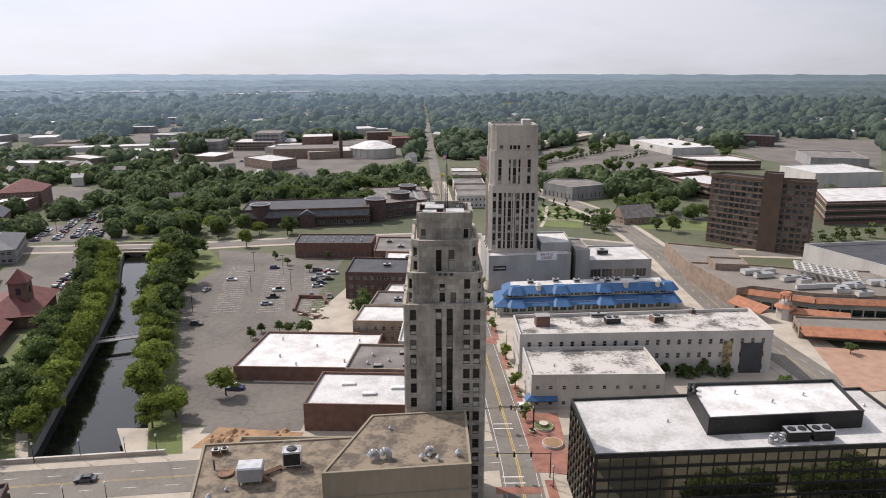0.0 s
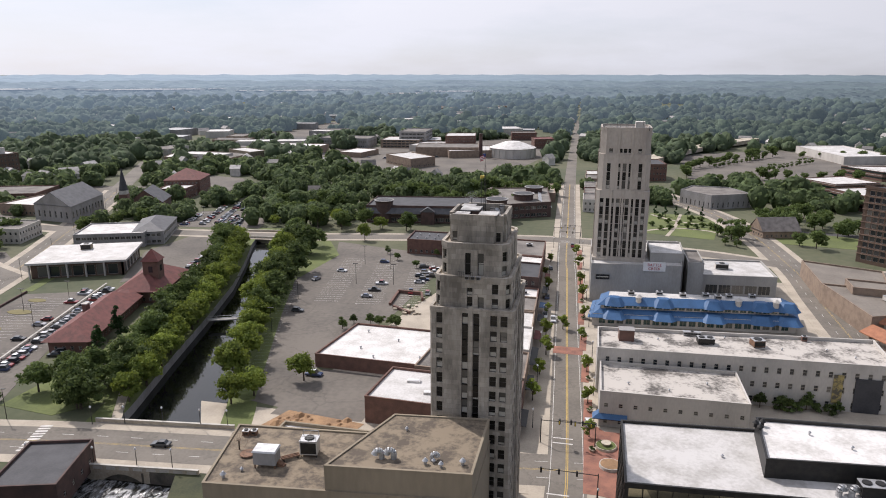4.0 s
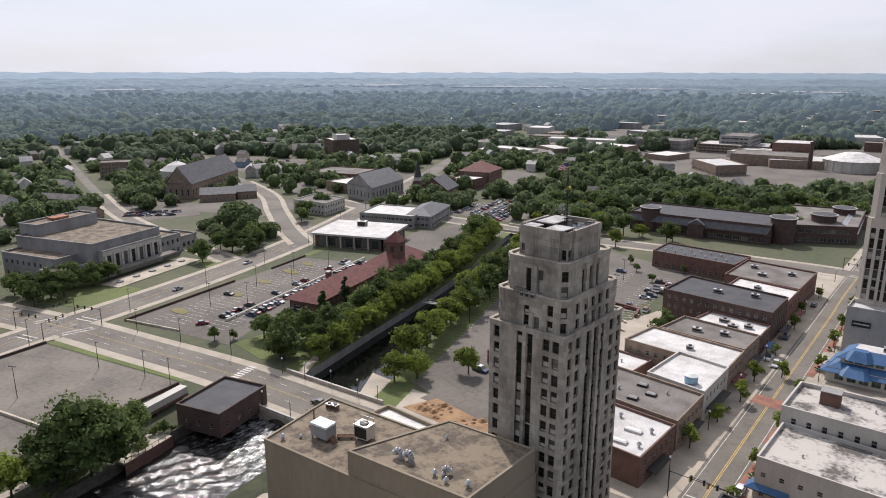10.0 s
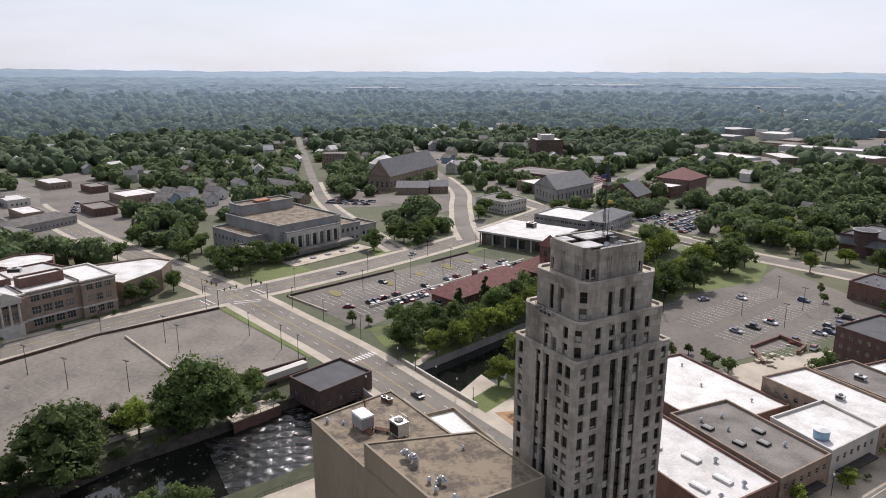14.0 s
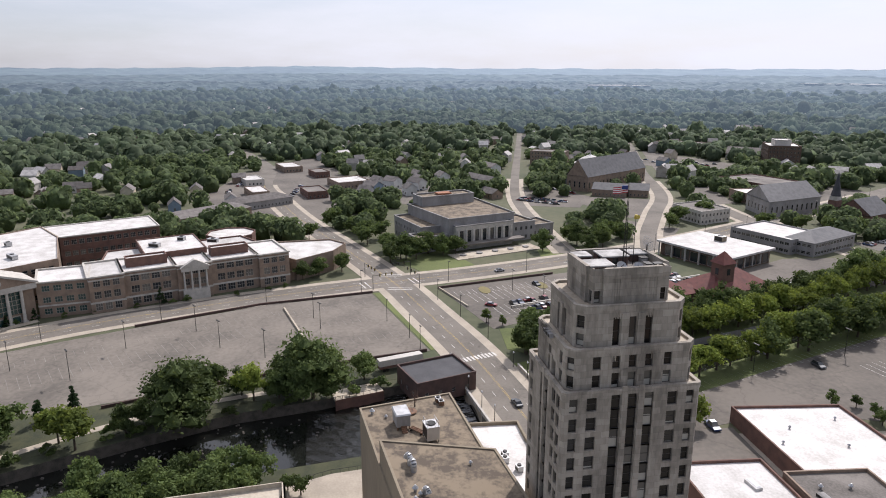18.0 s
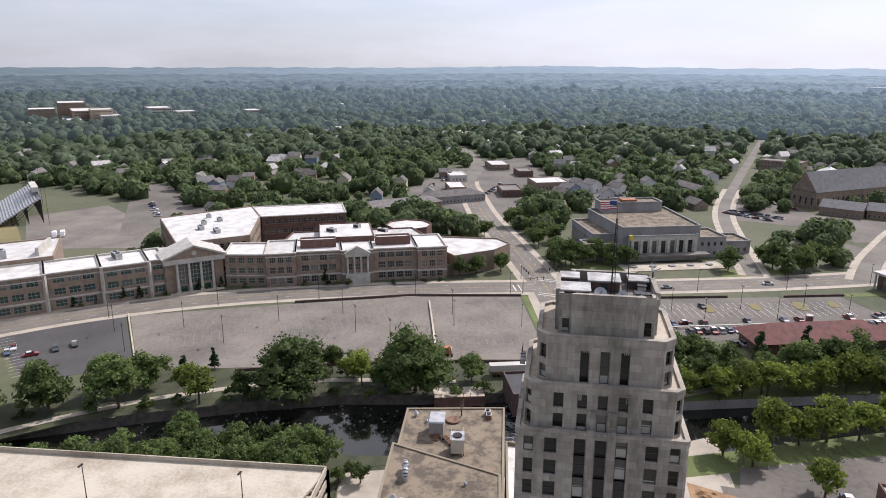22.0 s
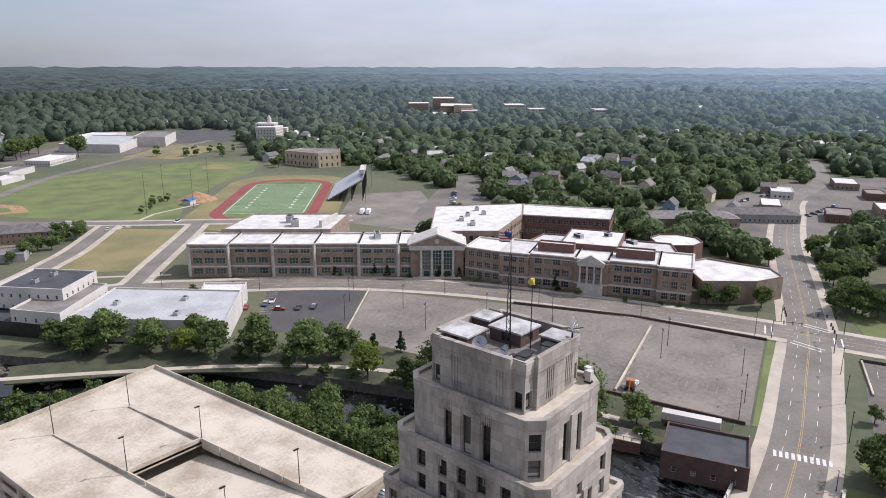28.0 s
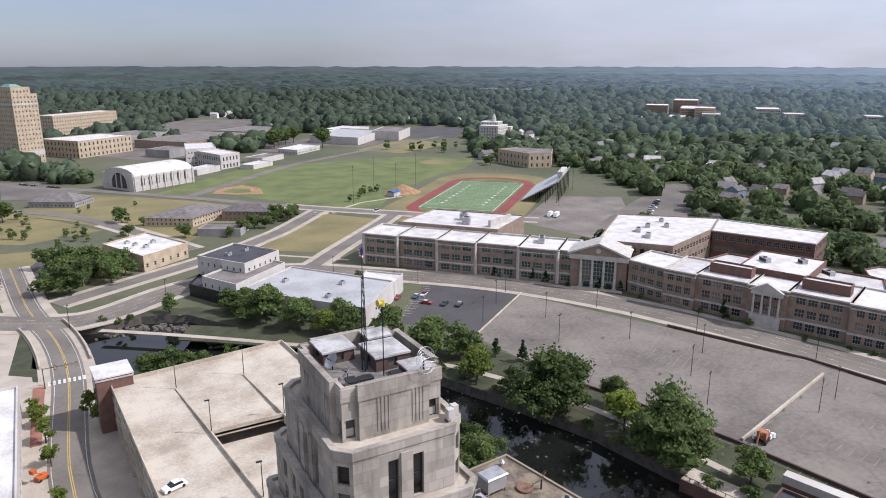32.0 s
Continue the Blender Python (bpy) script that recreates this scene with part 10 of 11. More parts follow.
for x, y, sx, sy in ((-12.5, 15.5, 4.2, 1.8), (-3.6, 14.6, 4.0, 1.6), (-4.2, 8.2, 4.0, 1.6), (-20, 12, 3.6, 1.6), (-26, 18, 3.6, 1.6)):
    skylight(x, y, 6.9, sx, sy)
for x, y in ((-0.1, 16.6), (0.4, 8.9), (-9, 19)):
    vent(x, y, 6.9, 1.5, "short dark vent on the white shop roof")
for x, y in ((-8.0, 33.9), (-10.7, 29.0), (-19.0, 28.6), (-12, 37.6)):
    skylight(x, y, 7.4, 2.6, 1.8, 4, True)
for x, y in ((-21, 36), (-16, 32), (-5, 37), (-22, 30)):
    vent(x, y, 7.4, 1.2, "rusty vent on the tar roof")
tank = thing("roof_tank", pose(-2.6, 46.5, 7.9), "covered pale blue tank on the shop roof", "tank")
part("body", M().cyl(0, 0, 0.3, 2.2, 1.7, 1.75, 16), mat("blue_tarpaulin", (0.26, 0.40, 0.52), 0.6, (0.18, 0.29, 0.40), 0.8, 5.0), tank)
part("lid", M().cyl(0, 0, 2.2, 2.8, 1.8, 0.6, 16), FLAGWHITE, tank)
for q in range(4):
    part("leg", M().box(1.2 * math.cos(q * 1.57) - 0.08, 1.2 * math.sin(q * 1.57) - 0.08, 0, 1.2 * math.cos(q * 1.57) + 0.08, 1.2 * math.sin(q * 1.57) + 0.08, 0.3), DARKMETAL, tank)
for x, y, sx, lab in ((-9, 99, 3.2, "rusty grey unit on the white shop roof"), (-5, 102, 2.6, "grey duct unit on the white shop roof"), (-13, 103, 3.4, "long pale unit on the white shop roof"), (-16, 86, 2.8, "grey unit on the shop roof"), (-8, 88, 2.6, "grey unit on the shop roof"),
                     (-12, 70, 2.0, "small unit on the pale shop roof"), (-22, 121, 3.0, "dark unit on the brick block's roof"), (-10, 124, 2.6, "grey unit on the brick block's roof"), (-14, 141, 2.6, "grey unit on the pale shop roof"),
                     (-18, 160, 3.2, "grey unit on the theatre roof"), (-9, 168, 2.8, "grey unit on the theatre roof"), (-24, 170, 2.6, "pale unit on the theatre roof")):
    zz = 6.4 if 96 < y < 109 else 7.4 if y < 96 else 10.4 if y < 132 else 8.4
    rooftop_unit(x, y, zz, sx, 1.5, 1.2, 5, lab, 1, None, 0.2)
for i in range(14):
    vent(-66 + (i % 7) * 4.6, 179 + (i // 7) * 7, 6.9, 1.1, "grey vent on the red brick store's roof")
for i, (x, y) in enumerate(((-50, 44), (-40, 52), (-30, 40), (-52, 58), (-27, 56), (-44, 38))):
    vent(x, y, 3.8, 1.0, "small vent on the worn white hall roof")

# the lot and trees that the mirror glass looks out on
sheet("lot_office", [(34, -88), (96, -84), (104, -52), (38, -50)], 0.06, LOT, "asphalt lot south of the mirror glass block", "parking lot")
row("broad", [(52, -47), (58, -48), (64, -46.5), (82, -46), (88, -45), (94, -46), (76, -47)], 0.75, 0.15, "trees in front of the mirror glass block")

# paved walk between the tan building and the river
sheet("river_terrace", [(-57.5, -50), (-50, -40), (-44.8, -42), (-41.5, -61), (-38, -75), (-52, -78), (-56, -66)], 0.1, PAVE, "pale paved terrace above the river")
tr_ = thing("terrace_rail", Matrix.Identity(4), "thin dark railing along the river terrace", "railing")
for a, b in zip([(-57.3, -50), (-56.0, -66), (-52.2, -77.6)], [(-56.0, -66), (-52.2, -77.6), (-38.4, -74.8)]):
    part("rail", M().tube((*a, 1.15), (*b, 1.15), 0.05, 0.05, 6), DARKMETAL, tr_)
    for x, y in along([a, b], 2.0):
        part("post", M().box(x - 0.03, y - 0.03, 0.1, x + 0.03, y + 0.03, 1.15), DARKMETAL, tr_)

# low brick ruin in the canal-side lot
for i, (a, b) in enumerate((((-56, 96), (-57, 112)), ((-57, 112), (-47, 111)), ((-54, 94), (-46, 88)), ((-47, 111), (-45, 104)))):
    solo("ruined_wall", strip(M(), [a, b], 0.9, -0.1, 1.1 + 0.3 * (i % 2)), BRICK, "broken low brick wall of a cleared site", "wall", "broken walls in the canal-side lot")
rb = random.Random(8)
for i in range(16):
    s_ = rb.uniform(0.5, 1.3)
    x, y = rb.uniform(-54, -42), rb.uniform(86, 108)
    solo("concrete_block", M().prism(octa(-s_, -s_ * 0.6, s_, s_ * 0.6, 0.15), 0, s_ * 0.8), CONCRETE, "pale concrete block dumped on the cleared site", "concrete block", "blocks on the cleared site", at=pose(x, y, 0.05, 0, 0, rb.uniform(0, 180)))

# awnings and planters along the shops
for y, w_, m_ in ((12, 9, DARKMETAL), (33, 10, DARKMETAL), (52, 14, DARKMETAL), (70, 8, REDROOF), (87, 7, DARKROOF), (101, 6, BLUEROOF), (120, 9, DARKMETAL), (140, 7, REDROOF)):
    ob = thing("awning", pose(3.2 - 0.02 * y, y, 0, 0, 0, 1), "sloping canvas awning over a shop front", "awning", "awnings along the main street")
    part("canvas", M().prism([(0, -w_ / 2), (2.2, -w_ / 2), (2.2, w_ / 2), (0, w_ / 2)], 2.7, 2.9, 0, [(0, -w_ / 2), (0.3, -w_ / 2), (0.3, w_ / 2), (0, w_ / 2)]), m_, ob)
    part("valance", M().box(2.15, -w_ / 2, 2.4, 2.2, w_ / 2, 2.75), m_, ob)
for i, (x, y) in enumerate(((20.6, 24), (20.0, 44), (19.4, 56), (18.4, 80), (17.6, 96), (16.6, 116), (15.8, 134), (21.4, 4), (6.0, 52), (5.6, 84))):
    ob = thing("street_planter", pose(x, y, 0.1), "round concrete planter with low flowers on the pavement", "planter", "planters along the main street")
    part("bowl", M().cyl(0, 0, 0, 0.7, 0.6, 0.9, 12), CONCRETE, ob)
    part("soil", M().cyl(0, 0, 0.6, 0.68, 0.8, None, 12), DIRT, ob)
    part("flowers", TREE_KINDS["bush"][0][i % 2], None, ob, at=pose(0, 0, 0.55) @ Matrix.Diagonal((0.55, 0.55, 0.5, 1)))
ob = thing("round_fountain", pose(24.6, 6.5, 0.1), "round stone planter with a grass ring on the brick corner", "planter")
part("kerb", M().cyl(0, 0, 0, 0.6, 2.6, 2.5, 20), CONCRETE, ob)
part("grass", M().cyl(0, 0, 0.6, 0.66, 2.3, None, 20), GRASS, ob)
part("bowl", M().cyl(0, 0, 0.66, 1.3, 0.9, 1.2, 16), CONCRETE, ob)
sheet("brick_corner", [(19.6, -14), (26, -14), (26, 12), (22.6, 16), (19.2, 16)], 0.15, BRICKPAVE, "red brick paved corner of the main street")
for x, y in ((70, 36.6), (75, 37), (80, 37.4), (85, 37.8), (72.5, 35.4), (82.5, 36)):
    tree("bush", x, y, 1.3, group="shrubs along the white hall")
# dark panel just proud of the wall, in place of the bay's shade
part("entrance_recess", M().box(28.3, -8.35, 0.1, 34.8, -8.05, 9.6), DARKROOF, WB, "flat dark panel standing in for a shaded entrance bay")

# parapets where the street crosses the river, and ledges of stone in the pool
for e in (-1, 1):
    pts_ = [p for p in MAIN if -242 < p[1] < -192]
    l_, r_ = ribbon(pts_, 0.01, e * 7.0)
    solo("street_bridge_parapet", strip(M(), l_, 0.5, -1.2, 1.1), CONCRETE, "pale concrete parapet of the street bridge", "parapet", kind="structure")
ledge = []
for x, y in along([(12, -229), (0, -230), (-12, -224), (-18, -213), (-20, -200)], 0.9):
    ledge += [(x + rs.gauss(0, 1.8), y + rs.gauss(1.5, 1.8)) for _ in range(3)]
boulders("pool_ledges", ledge, 0.5, 1.6, "stepped flat stones along the river pool", -2.9)

# dry lawns and street edges beyond the river
sheet("dry_lawn", [(54, -470), (18, -430), (-8, -380), (-30, -336), (-56, -366), (-100, -396), (-60, -456), (0, -520)], 0.045, DRYGRASS, "sunburnt pale grass between the streets", "lawn")
sheet("pavement_river_corner", [(34, -190), (62, -190), (74, -262), (40, -262)], 0.03, PAVE, "pale paving beside the street bridge")
building("white_front_store", "long low white store on the main street", [(35, -92), (52, -90), (54, -172), (36.5, -172)], 7.5, WHITEWALL, WHITEROOF, floors=1, win=(2.4, 2.2, 1.2), only=(1, 3))
zz_ = M()
for i in range(8):
    zz_.box(20.5 + i * 1.3, -188.6, 0.1, 21.2 + i * 1.3, -185.6, 0.139)
solo("street_crossing", zz_, LINE, "white striped crossing beside the garage", "crossing", kind="structure")
sheet("brick_walk", [(32, -150), (34.5, -150), (34, -186), (31, -186)], 0.16, BRICKPAVE, "red brick walk along the street")
for x, y, w, d, m_, r_ in ((-470, -118, 24, 14, WHITEWALL, WHITEROOF), (-540, -92, 30, 16, BRICK_TAN, WHITEROOF), (-500, -66, 20, 12, BRICK, GREYROOF), (-446, -30, 22, 12, WHITEWALL, GREYROOF), (-416, -110, 26, 12, BRICK_TAN, WHITEROOF)):
    building("corner_store", "low store with a flat roof by a wide lot", rect(x - w / 2, y - d / 2, x + w / 2, y + d / 2, 18), 5.0, m_, r_, floors=1, group="stores by the west lots", parapet=0.4)
for i, (a, b) in enumerate((((-430, -132), (-500, -122)), ((-408, -86), (-450, -80)), ((-420, 10), (-396, -20)), ((-330, -300), (-290, -270)), ((20, -560), (44, -590)), ((-250, 560), (-180, 540)), ((-150, 560), (-100, 600)))):
    car_row(a, b, 20 + 30 * i, 0.5, 60 + i, "in a far lot", "cars in a far lot", 4.2)

sheet("lot_behind_shops", [(-62, 5), (-37, 6), (-35, 33), (-59, 35)], 0.055, LOT, "patched asphalt lot behind the shops", "parking lot")


for x, y, t_ in ((-80.5, -15.6, 187), (-203.8, 11.9, 105), (-216.3, 54.3, 100)):
    car(x, y, t_, 0.15, 0, "halted on the street")
sheet("dry_lawn_motel", [(90, -505), (54, -474), (22, -430), (2, -392), (40, -376), (110, -420)], 0.04, DRYGRASS, "sunburnt pale grass beside the street", "lawn")
sheet("dry_lawn_corner", [(60, -362), (6, -356), (-24, -318), (14, -284), (34, -280), (60, -300)], 0.036, DRYGRASS, "sunburnt pale grass at the street corner", "lawn")


from mathutils import geometry

# ---- town lots and far woods ----
for i, (nm, poly) in enumerate((("lot_downtown_west", [(-300, 590), (-240, 650), (-112, 772), (-34, 840), (-26, 626), (-60, 440), (-116, 402), (-232, 486)]),
                 ("lot_industrial", [(-434, 776), (-442, 1061), (-379, 915), (-324, 648), (-400, 730)]),
                 ("lot_motel", [(-309, 396), (-272, 387), (-237, 340), (-235, 290), (-252, 296)]),
                 ("lot_mall_far", [(108, 640), (228, 715), (282, 600), (200, 505), (150, 445), (98, 458)]),
                 ("lot_church_far", [(-300, 118), (-352, 104), (-372, 116), (-350, 168), (-310, 172)]), ("lot_church_row", [(-330, 176), (-400, 204), (-396, 226), (-330, 208)]),
                 ("lot_gym_west", [(-340, -48), (-400, -62), (-450, -84), (-440, -128), (-338, -108)]),
                 ("lot_store_west", [(-425, -146), (-526, -130), (-626, -73), (-526, -48), (-390, -73), (-318, -96), (-351, -129)]), ("lot_houses_west", [(-530, -66), (-435, 5), (-429, 38), (-364, -7), (-400, -70)]),
                 ("lot_behind_school", [(-342, -324), (-360, -297), (-303, -253), (-247, -258), (-252, -270)]), ("lot_stand", [(-339, -312), (-368, -292), (-408, -342), (-374, -352)]), ("lot_works_south", [(-113, -1105), (-192, -1259), (-297, -1170), (-209, -900), (-107, -876)]),
                 ("lot_spire", [(-332, 266), (-383, 321), (-310, 336), (-300, 318), (-294, 262)]), ("lot_strip_mall", [(-620, 280), (-511, 318), (-452, 306), (-470, 232), (-480, 226)]), ("plaza_church_house", [(-296, 112), (-268, 134), (-240, 112), (-258, 98)]),
                 ("lot_vaulted_hall", [(59, -608), (36, -604), (3, -533), (35, -514), (55, -525)]),
                 ("lot_works_east", [(346, 637), (478, 786), (591, 759), (426, 499), (352, 476), (336, 555)]))):
    sheet(nm, poly, 0.05 + 0.004 * i, LOT, "wide grey asphalt lot among far buildings", "parking lot")
    OPEN.append(poly)
CELL = 4.0
taken = set()


def block(poly, grow=0.0):
    poly = inset(ccw(poly), -grow) if grow else poly
    x0, x1 = min(p[0] for p in poly), max(p[0] for p in poly)
    y0, y1 = min(p[1] for p in poly), max(p[1] for p in poly)
    for i in range(int(x0 // CELL), int(x1 // CELL) + 1):
        for j in range(int(y0 // CELL), int(y1 // CELL) + 1):
            if inside(((i + 0.5) * CELL, (j + 0.5) * CELL), poly):
                taken.add((i, j))


for p in OPEN:
    block(p)
for line, w in FAR_LINES:
    for x, y in along(line, 4.0):
        k = int(w // CELL)
        for i in range(-k, k + 1):
            for j in range(-k, k + 1):
                taken.add((int(x // CELL) + i, int(y // CELL) + j))
for ob in list(bpy.data.objects):
    if ob.type == "MESH" and ob.parent and ob.name.split(".")[0] in ("wall", "roof", "vault") and abs(ob.parent.matrix_basis.translation.x) < 1500:
        m_ = ob.parent.matrix_basis @ ob.matrix_basis
        pts = [(m_ @ v.co).to_2d() for v in ob.data.vertices]
        hull = [tuple(pts[i]) for i in geometry.convex_hull_2d(pts)]
        if len(hull) > 2:
            block(hull, 4.0)
free = lambda x, y: (int(x // CELL), int(y // CELL)) not in taken


def far_spot(rs, r0, r1):
    r = math.sqrt(rs.uniform(r0 * r0, r1 * r1))
    head = rs.uniform(-45, 200)
    return -60 - r * math.sin(radians(head)), r * math.cos(radians(head)) - 20, r, head


# streets of houses with open gardens, west of the school
GARDENS = [(-290, -150), (-330, -120), (-480, -165), (-600, -220), (-520, -310), (-400, -290), (-330, -230)]


def far_houses():
    """Small gabled houses scattered through the wooded suburbs."""
    rs = np.random.RandomState(3)
    m = M()
    made = 0
    while made < 1722:
        x, y, r, head = far_spot(rs, 420, 1500)
        if made > 1700:
            x, y = rs.uniform(-600, -290), rs.uniform(-310, -120)
            if not inside((x, y), GARDENS):
                continue
        made += 1
        if not free(x, y) or noise.noise(Vector((x * 0.004, y * 0.004, 8))) < -0.15:
            continue
        w, d, h, rise = rs.uniform(8, 15), rs.uniform(7, 10), rs.uniform(5.5, 8.0), rs.uniform(2.2, 4.0)
        c, s = math.cos(rs.uniform(0, 3.1)), 0
        s = math.sqrt(1 - c * c)
        P = lambda a, b, z: (x + a * c - b * s, y + a * s + b * c, ground_height(x, y) + z)
        ring = [(-w / 2, -d / 2), (w / 2, -d / 2), (w / 2, d / 2), (-w / 2, d / 2)]
        i = len(m.v)
        m.v += [P(*q, -0.3) for q in ring] + [P(*q, h) for q in ring] + [P(-w / 2, 0, h + rise), P(w / 2, 0, h + rise)]
        for q in ((0, 1, 5, 4), (1, 2, 6, 9, 5), (2, 3, 7, 6), (3, 0, 4, 8, 7)):
            m.f.append(tuple(i + a for a in q))
            m.m.append(0)
        i = len(m.v)
        o = 0.5
        m.v += [P(-w / 2 - o, -d / 2 - o, h - 0.3), P(w / 2 + o, -d / 2 - o, h - 0.3), P(w / 2 + o, 0, h + rise + 0.12), P(-w / 2 - o, 0, h + rise + 0.12), P(-w / 2 - o, d / 2 + o, h - 0.3), P(w / 2 + o, d / 2 + o, h - 0.3)]
        m.f += [(i, i + 1, i + 2, i + 3), (i + 3, i + 2, i + 5, i + 4)]
        m.m += [1, 1]
        for a in range(-1, 2):
            for b in range(-1, 2):
                taken.add((int(x // CELL) + a, int(y // CELL) + b))
    solo("far_houses", m, [mat("far_siding", (0.60, 0.57, 0.52), 0.8, (0.42, 0.40, 0.36), per_island=0.35), mat("far_shingles", (0.36, 0.34, 0.32), 0.85, (0.22, 0.21, 0.20), per_island=0.7)], "small houses scattered among the suburban trees", "houses", kind="stuff")


far_houses()


def haze_glow(m, glow):
    """Adds bluish emission to far woods in place of haze, strongest towards the sun."""
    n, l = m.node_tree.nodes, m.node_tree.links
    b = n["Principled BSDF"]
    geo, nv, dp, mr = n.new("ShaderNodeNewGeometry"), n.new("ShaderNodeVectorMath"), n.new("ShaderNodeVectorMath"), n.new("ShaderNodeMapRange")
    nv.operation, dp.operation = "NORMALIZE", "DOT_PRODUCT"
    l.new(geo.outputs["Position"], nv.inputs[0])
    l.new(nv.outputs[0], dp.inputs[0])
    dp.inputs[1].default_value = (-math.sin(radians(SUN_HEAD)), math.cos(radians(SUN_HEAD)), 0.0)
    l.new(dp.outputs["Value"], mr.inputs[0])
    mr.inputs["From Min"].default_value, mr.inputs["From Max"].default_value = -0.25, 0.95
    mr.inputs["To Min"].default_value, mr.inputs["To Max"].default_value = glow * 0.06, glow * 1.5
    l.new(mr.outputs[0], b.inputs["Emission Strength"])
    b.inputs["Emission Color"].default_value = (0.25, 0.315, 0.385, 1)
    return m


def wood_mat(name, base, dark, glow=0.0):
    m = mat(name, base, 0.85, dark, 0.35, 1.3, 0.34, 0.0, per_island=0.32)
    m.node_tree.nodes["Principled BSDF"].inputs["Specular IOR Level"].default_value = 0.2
    # glow: emission put into the leaves as painted haze
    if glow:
        haze_glow(m, glow)
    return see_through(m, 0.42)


def far_woods(nm, r0, r1, tries, size, material, tufts, seed, label, sides=7, tuft=(0.18, 0.36), core=1.0):
    rs = np.random.RandomState(seed)
    ring = np.array([(math.cos(a), math.sin(a)) for a in np.linspace(0, 2 * math.pi, sides + 1)[:-1]])
    base = np.concatenate([np.column_stack([ring * 0.55, np.full(sides, 0.0)]), np.column_stack([ring * 0.95, np.full(sides, 0.32)]), np.column_stack([ring * 0.88, np.full(sides, 0.62)]), np.column_stack([ring * 0.5, np.full(sides, 0.88)]), [(0, 0, 0.98)]]) * np.array((core, core, 0.5 + 0.5 * core))
    n = sides
    quads = [(r * n + a, r * n + (a + 1) % n, r * n + n + (a + 1) % n, r * n + n + a) for r in range(3) for a in range(n)]
    tris = [(3 * n + a, 3 * n + (a + 1) % n, 4 * n) for a in range(n)]
    pts = []
    thin = random.Random(seed)
    for _ in range(tries):
        x, y, r, head = far_spot(rs, r0, r1)
        if not free(x, y):
            continue
        if inside((x, y), GARDENS) and thin.random() < 0.42:
            continue
        n = noise.noise(Vector((x * 0.007, y * 0.007, 3.0)))
        if n < (-0.2 if head < 34 and r > 380 else -0.3 if 30 < head < 112 and r < 430 else -0.55 if head < 120 else -0.42):
            continue
        pts.append((x, y, ground_height(x, y)))
    pts = np.array(pts)
    k = len(pts)
    s = size * rs.uniform(0.55, 1.3, k) * np.where(rs.uniform(size=k) < 0.12, 1.25, 1.0)
    hgt = s * rs.uniform(1.3, 2.0, k)
    scale = np.stack([s, s, hgt], 1)[:, None]
    v = base[None] * scale + rs.normal(scale=0.13, size=(k, len(base), 3)) * s[:, None, None] + pts[:, None]
    off = np.arange(k) * len(base)
    fq = (np.array(quads)[None] + off[:, None, None]).reshape(-1, 4)
    ft = (np.array(tris)[None] + off[:, None, None]).reshape(-1, 3)
    V = v.reshape(-1, 3)
    lists = [fq.tolist(), ft.tolist()]
    if tufts:
        # loose tufts of leaves that break up each crown's outline
        d = rs.normal(size=(k, tufts, 3))
        d /= np.linalg.norm(d, axis=2)[:, :, None]
        d[:, :, 2] = np.abs(d[:, :, 2])
        c = d * np.stack([s * 0.97, s * 0.97, hgt * 0.55], 1)[:, None] + np.stack([s * 0, s * 0, hgt * 0.42], 1)[:, None] + pts[:, None]
        nn = d + rs.normal(scale=0.5, size=d.shape)
        t = np.cross(nn, rs.normal(size=d.shape))
        t /= np.linalg.norm(t, axis=2)[:, :, None] + 1e-9
        b = np.cross(nn, t)
        q = (s[:, None] * rs.uniform(*tuft, (k, tufts)))[:, :, None]
        tv = np.stack([c - t * q, c - b * q, c + t * q, c + b * q], 2).reshape(-1, 3)
        lists.append((np.arange(len(tv)).reshape(-1, 4) + len(V)).tolist())
        V = np.concatenate([V, tv])
    me = bpy.data.meshes.new(nm)
    me.from_pydata(V.tolist(), [], [f for l_ in lists for f in l_])
    me.polygons.foreach_set("use_smooth", [True] * len(me.polygons))
    me.materials.append(material)
    solo(nm, me, None, label, "woods", kind="stuff")


LEAFY = wood_mat("woodland_leaves", (0.118, 0.158, 0.068), (0.062, 0.088, 0.042))
far_woods("near_woods", 215, 390, 1900, 5.6, LEAFY, 110, 11, "full green trees round the school and the church streets", tuft=(0.09, 0.20), core=0.82)
far_woods("far_woods", 390, 560, 2900, 5.8, LEAFY, 36, 16, "full green trees filling the streets of the suburbs", tuft=(0.14, 0.28), core=0.92)
# from here outwards the leaf colours are blued to stand in for haze
far_woods("far_woods_middle", 560, 820, 5400, 7.2, wood_mat("suburban_leaves", (0.122, 0.16, 0.09), (0.072, 0.098, 0.06)), 9, 12, "dense green woods covering the suburbs")
# the three outer rings also glow, more with distance, to imitate haze
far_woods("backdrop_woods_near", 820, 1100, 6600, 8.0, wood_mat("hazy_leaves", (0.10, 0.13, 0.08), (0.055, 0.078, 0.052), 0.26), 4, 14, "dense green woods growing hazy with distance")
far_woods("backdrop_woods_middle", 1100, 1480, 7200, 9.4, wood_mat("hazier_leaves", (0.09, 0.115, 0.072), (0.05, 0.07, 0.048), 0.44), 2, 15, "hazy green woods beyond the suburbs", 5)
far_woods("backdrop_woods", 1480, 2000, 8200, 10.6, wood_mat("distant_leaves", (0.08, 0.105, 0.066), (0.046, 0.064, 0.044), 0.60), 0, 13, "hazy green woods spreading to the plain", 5)


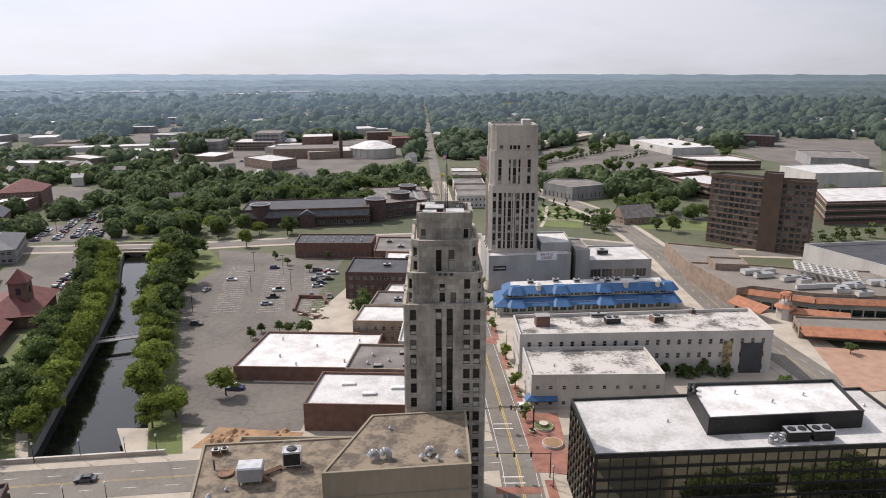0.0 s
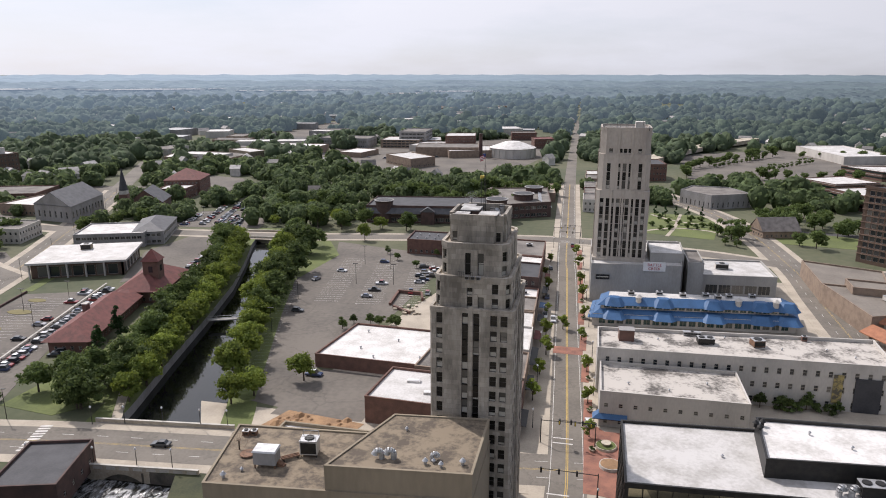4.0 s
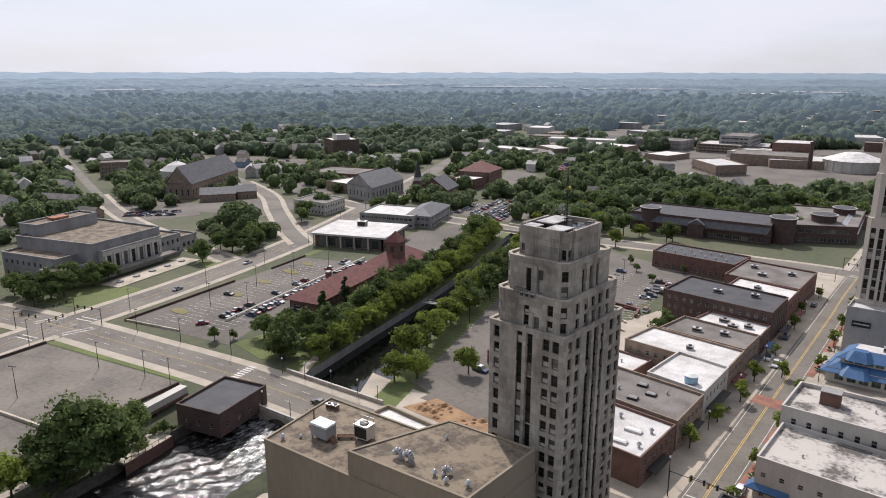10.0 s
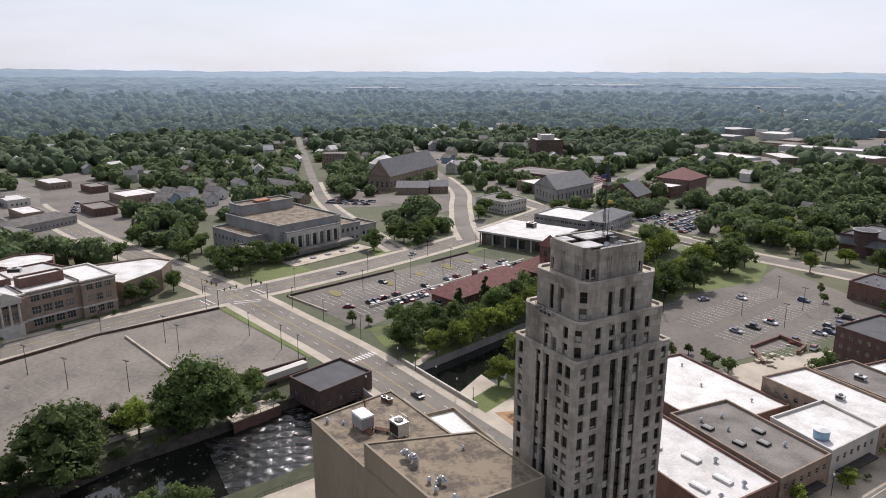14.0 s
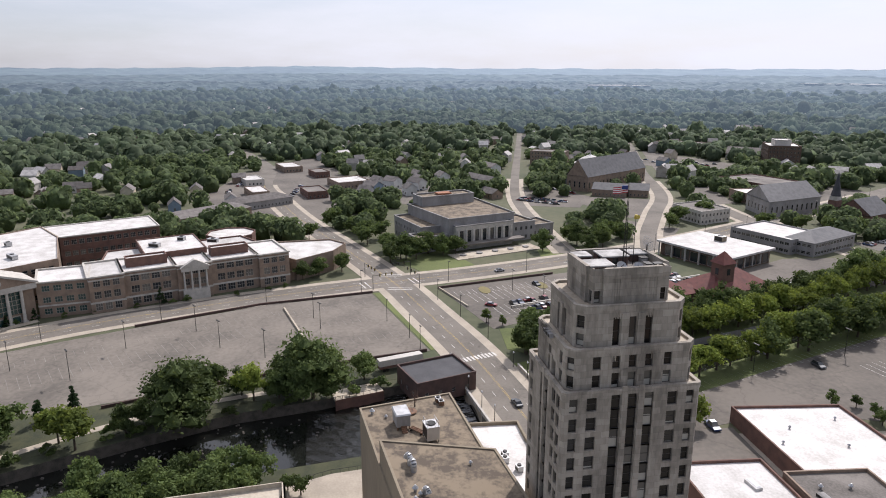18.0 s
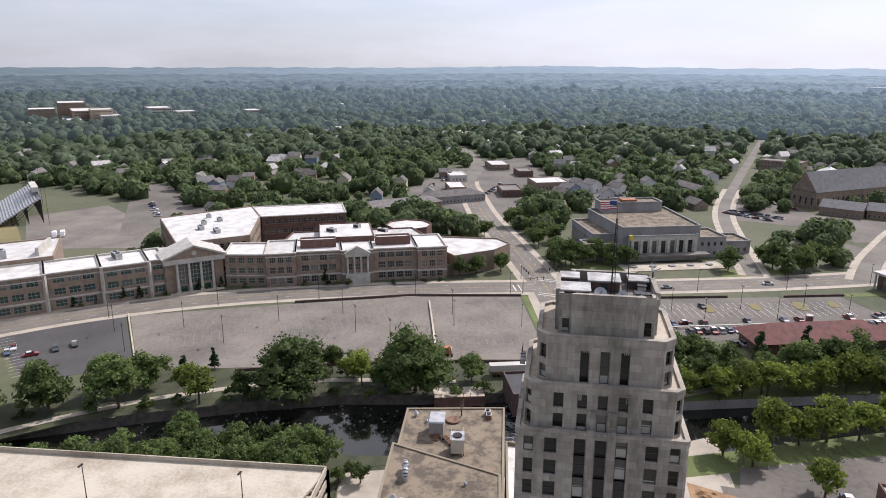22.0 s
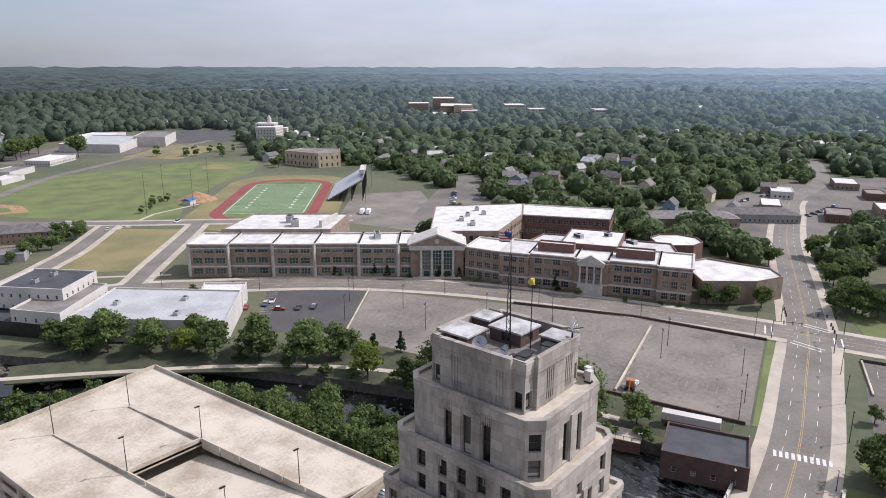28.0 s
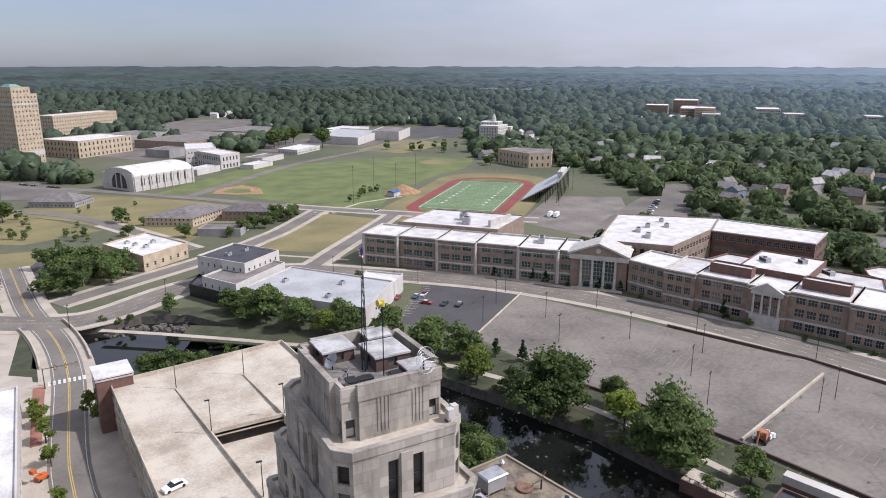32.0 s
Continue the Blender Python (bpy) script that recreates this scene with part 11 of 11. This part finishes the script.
def canopy(name, r0, r1, grow, count, rough, material):
    """The wooded plain beyond, as a rough sheet of tree tops."""
    rs = np.random.RandomState(4)
    rr, r = [], r0
    while r < r1:
        rr.append(r)
        r *= grow
    heads = np.radians(np.linspace(-50, 204, count))
    v, f = [], []
    for i, r in enumerate(rr):
        for j, h in enumerate(heads):
            q = r * (1 + rs.uniform(-0.002, 0.002))
            x, y = -60 - q * math.sin(h), q * math.cos(h)
            z = ground_height(x, y) + 9 + 2 * noise.noise(Vector((x * 0.003, y * 0.003, 0))) + rs.uniform(-rough, rough)
            v.append((x, y, z if 0 < i else ground_height(x, y) - 2))
    n = len(heads)
    for i in range(len(rr) - 1):
        for j in range(n - 1):
            f.append((i * n + j, i * n + j + 1, (i + 1) * n + j + 1, (i + 1) * n + j))
    me = bpy.data.meshes.new("backdrop")
    me.from_pydata(v, [], f)
    me.materials.append(material)
    solo(name, me, None, "wooded plain fading into blue distance", "backdrop", kind="stuff")


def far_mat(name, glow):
    # tree-top sheets give off a bluish glow that imitates haze
    return haze_glow(mat(name, (0.034, 0.052, 0.040), 0.95, (0.010, 0.018, 0.015), 0.004, 0.03, 0.34, 0.0), glow)


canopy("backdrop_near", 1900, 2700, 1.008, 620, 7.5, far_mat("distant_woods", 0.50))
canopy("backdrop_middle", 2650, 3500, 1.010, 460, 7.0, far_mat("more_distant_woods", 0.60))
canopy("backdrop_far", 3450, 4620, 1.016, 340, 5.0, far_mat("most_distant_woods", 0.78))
LAKE = mat("lake_water", (0.02, 0.025, 0.028), 0.12, (0.015, 0.02, 0.022), 0.01, 0.05, 0.3, 0.0)
for head, r, w, d_ in ((24, 2350, 420, 190), (35, 2500, 520, 220), (46, 2620, 560, 260), (66, 2350, 260, 150), (10, 2250, 300, 120), (147, 2050, 220, 110)):
    x, y = -60 - r * math.sin(radians(head)), r * math.cos(radians(head))
    rl = random.Random(int(head))
    ring = [(x + rl.uniform(0.75, 1.1) * (w / 2 * math.cos(a) * math.cos(radians(head)) - d_ / 2 * math.sin(a) * math.sin(radians(head))), y + rl.uniform(0.75, 1.1) * (w / 2 * math.cos(a) * math.sin(radians(head)) + d_ / 2 * math.sin(a) * math.cos(radians(head)))) for a in [q * 0.3927 for q in range(16)]]
    lk = M()
    lk.face([(*p, ground_height(x, y) + 14) for p in ccw(ring)])
    solo("far_lake", lk, LAKE, "pale lake shining among far woods", "water", kind="structure")

# trees of the outer streets, too far off to count
ft, mats = M(), []
for me, place in FAR_TREES:
    if me.materials[0] not in mats:
        mats.append(me.materials[0])
    i, k = len(ft.v), mats.index(me.materials[0])
    co_ = np.empty(len(me.vertices) * 3)
    me.vertices.foreach_get("co", co_)
    ft.v.extend(map(tuple, (co_.reshape(-1, 3) @ np.array(place.to_3x3()).T + np.array(place.translation)).tolist()))
    ft.f.extend(tuple(i + a for a in p.vertices) for p in me.polygons)
    ft.m.extend([k] * len(me.polygons))
solo("outer_trees", ft, mats, "broadleaf trees along the outer streets and lots", "trees", kind="stuff")

# windows of the far buildings
for owner, items in JOINED.values():
    jm = M()
    for me, place in items:
        i = len(jm.v)
        jm.v.extend(tuple(place @ v.co) for v in me.vertices)
        for p in me.polygons:
            jm.f.append(tuple(i + a for a in p.vertices))
            jm.m.append(p.material_index)
    tagged(part("window", jm, list(items[0][0].materials), owner), kind="stuff")
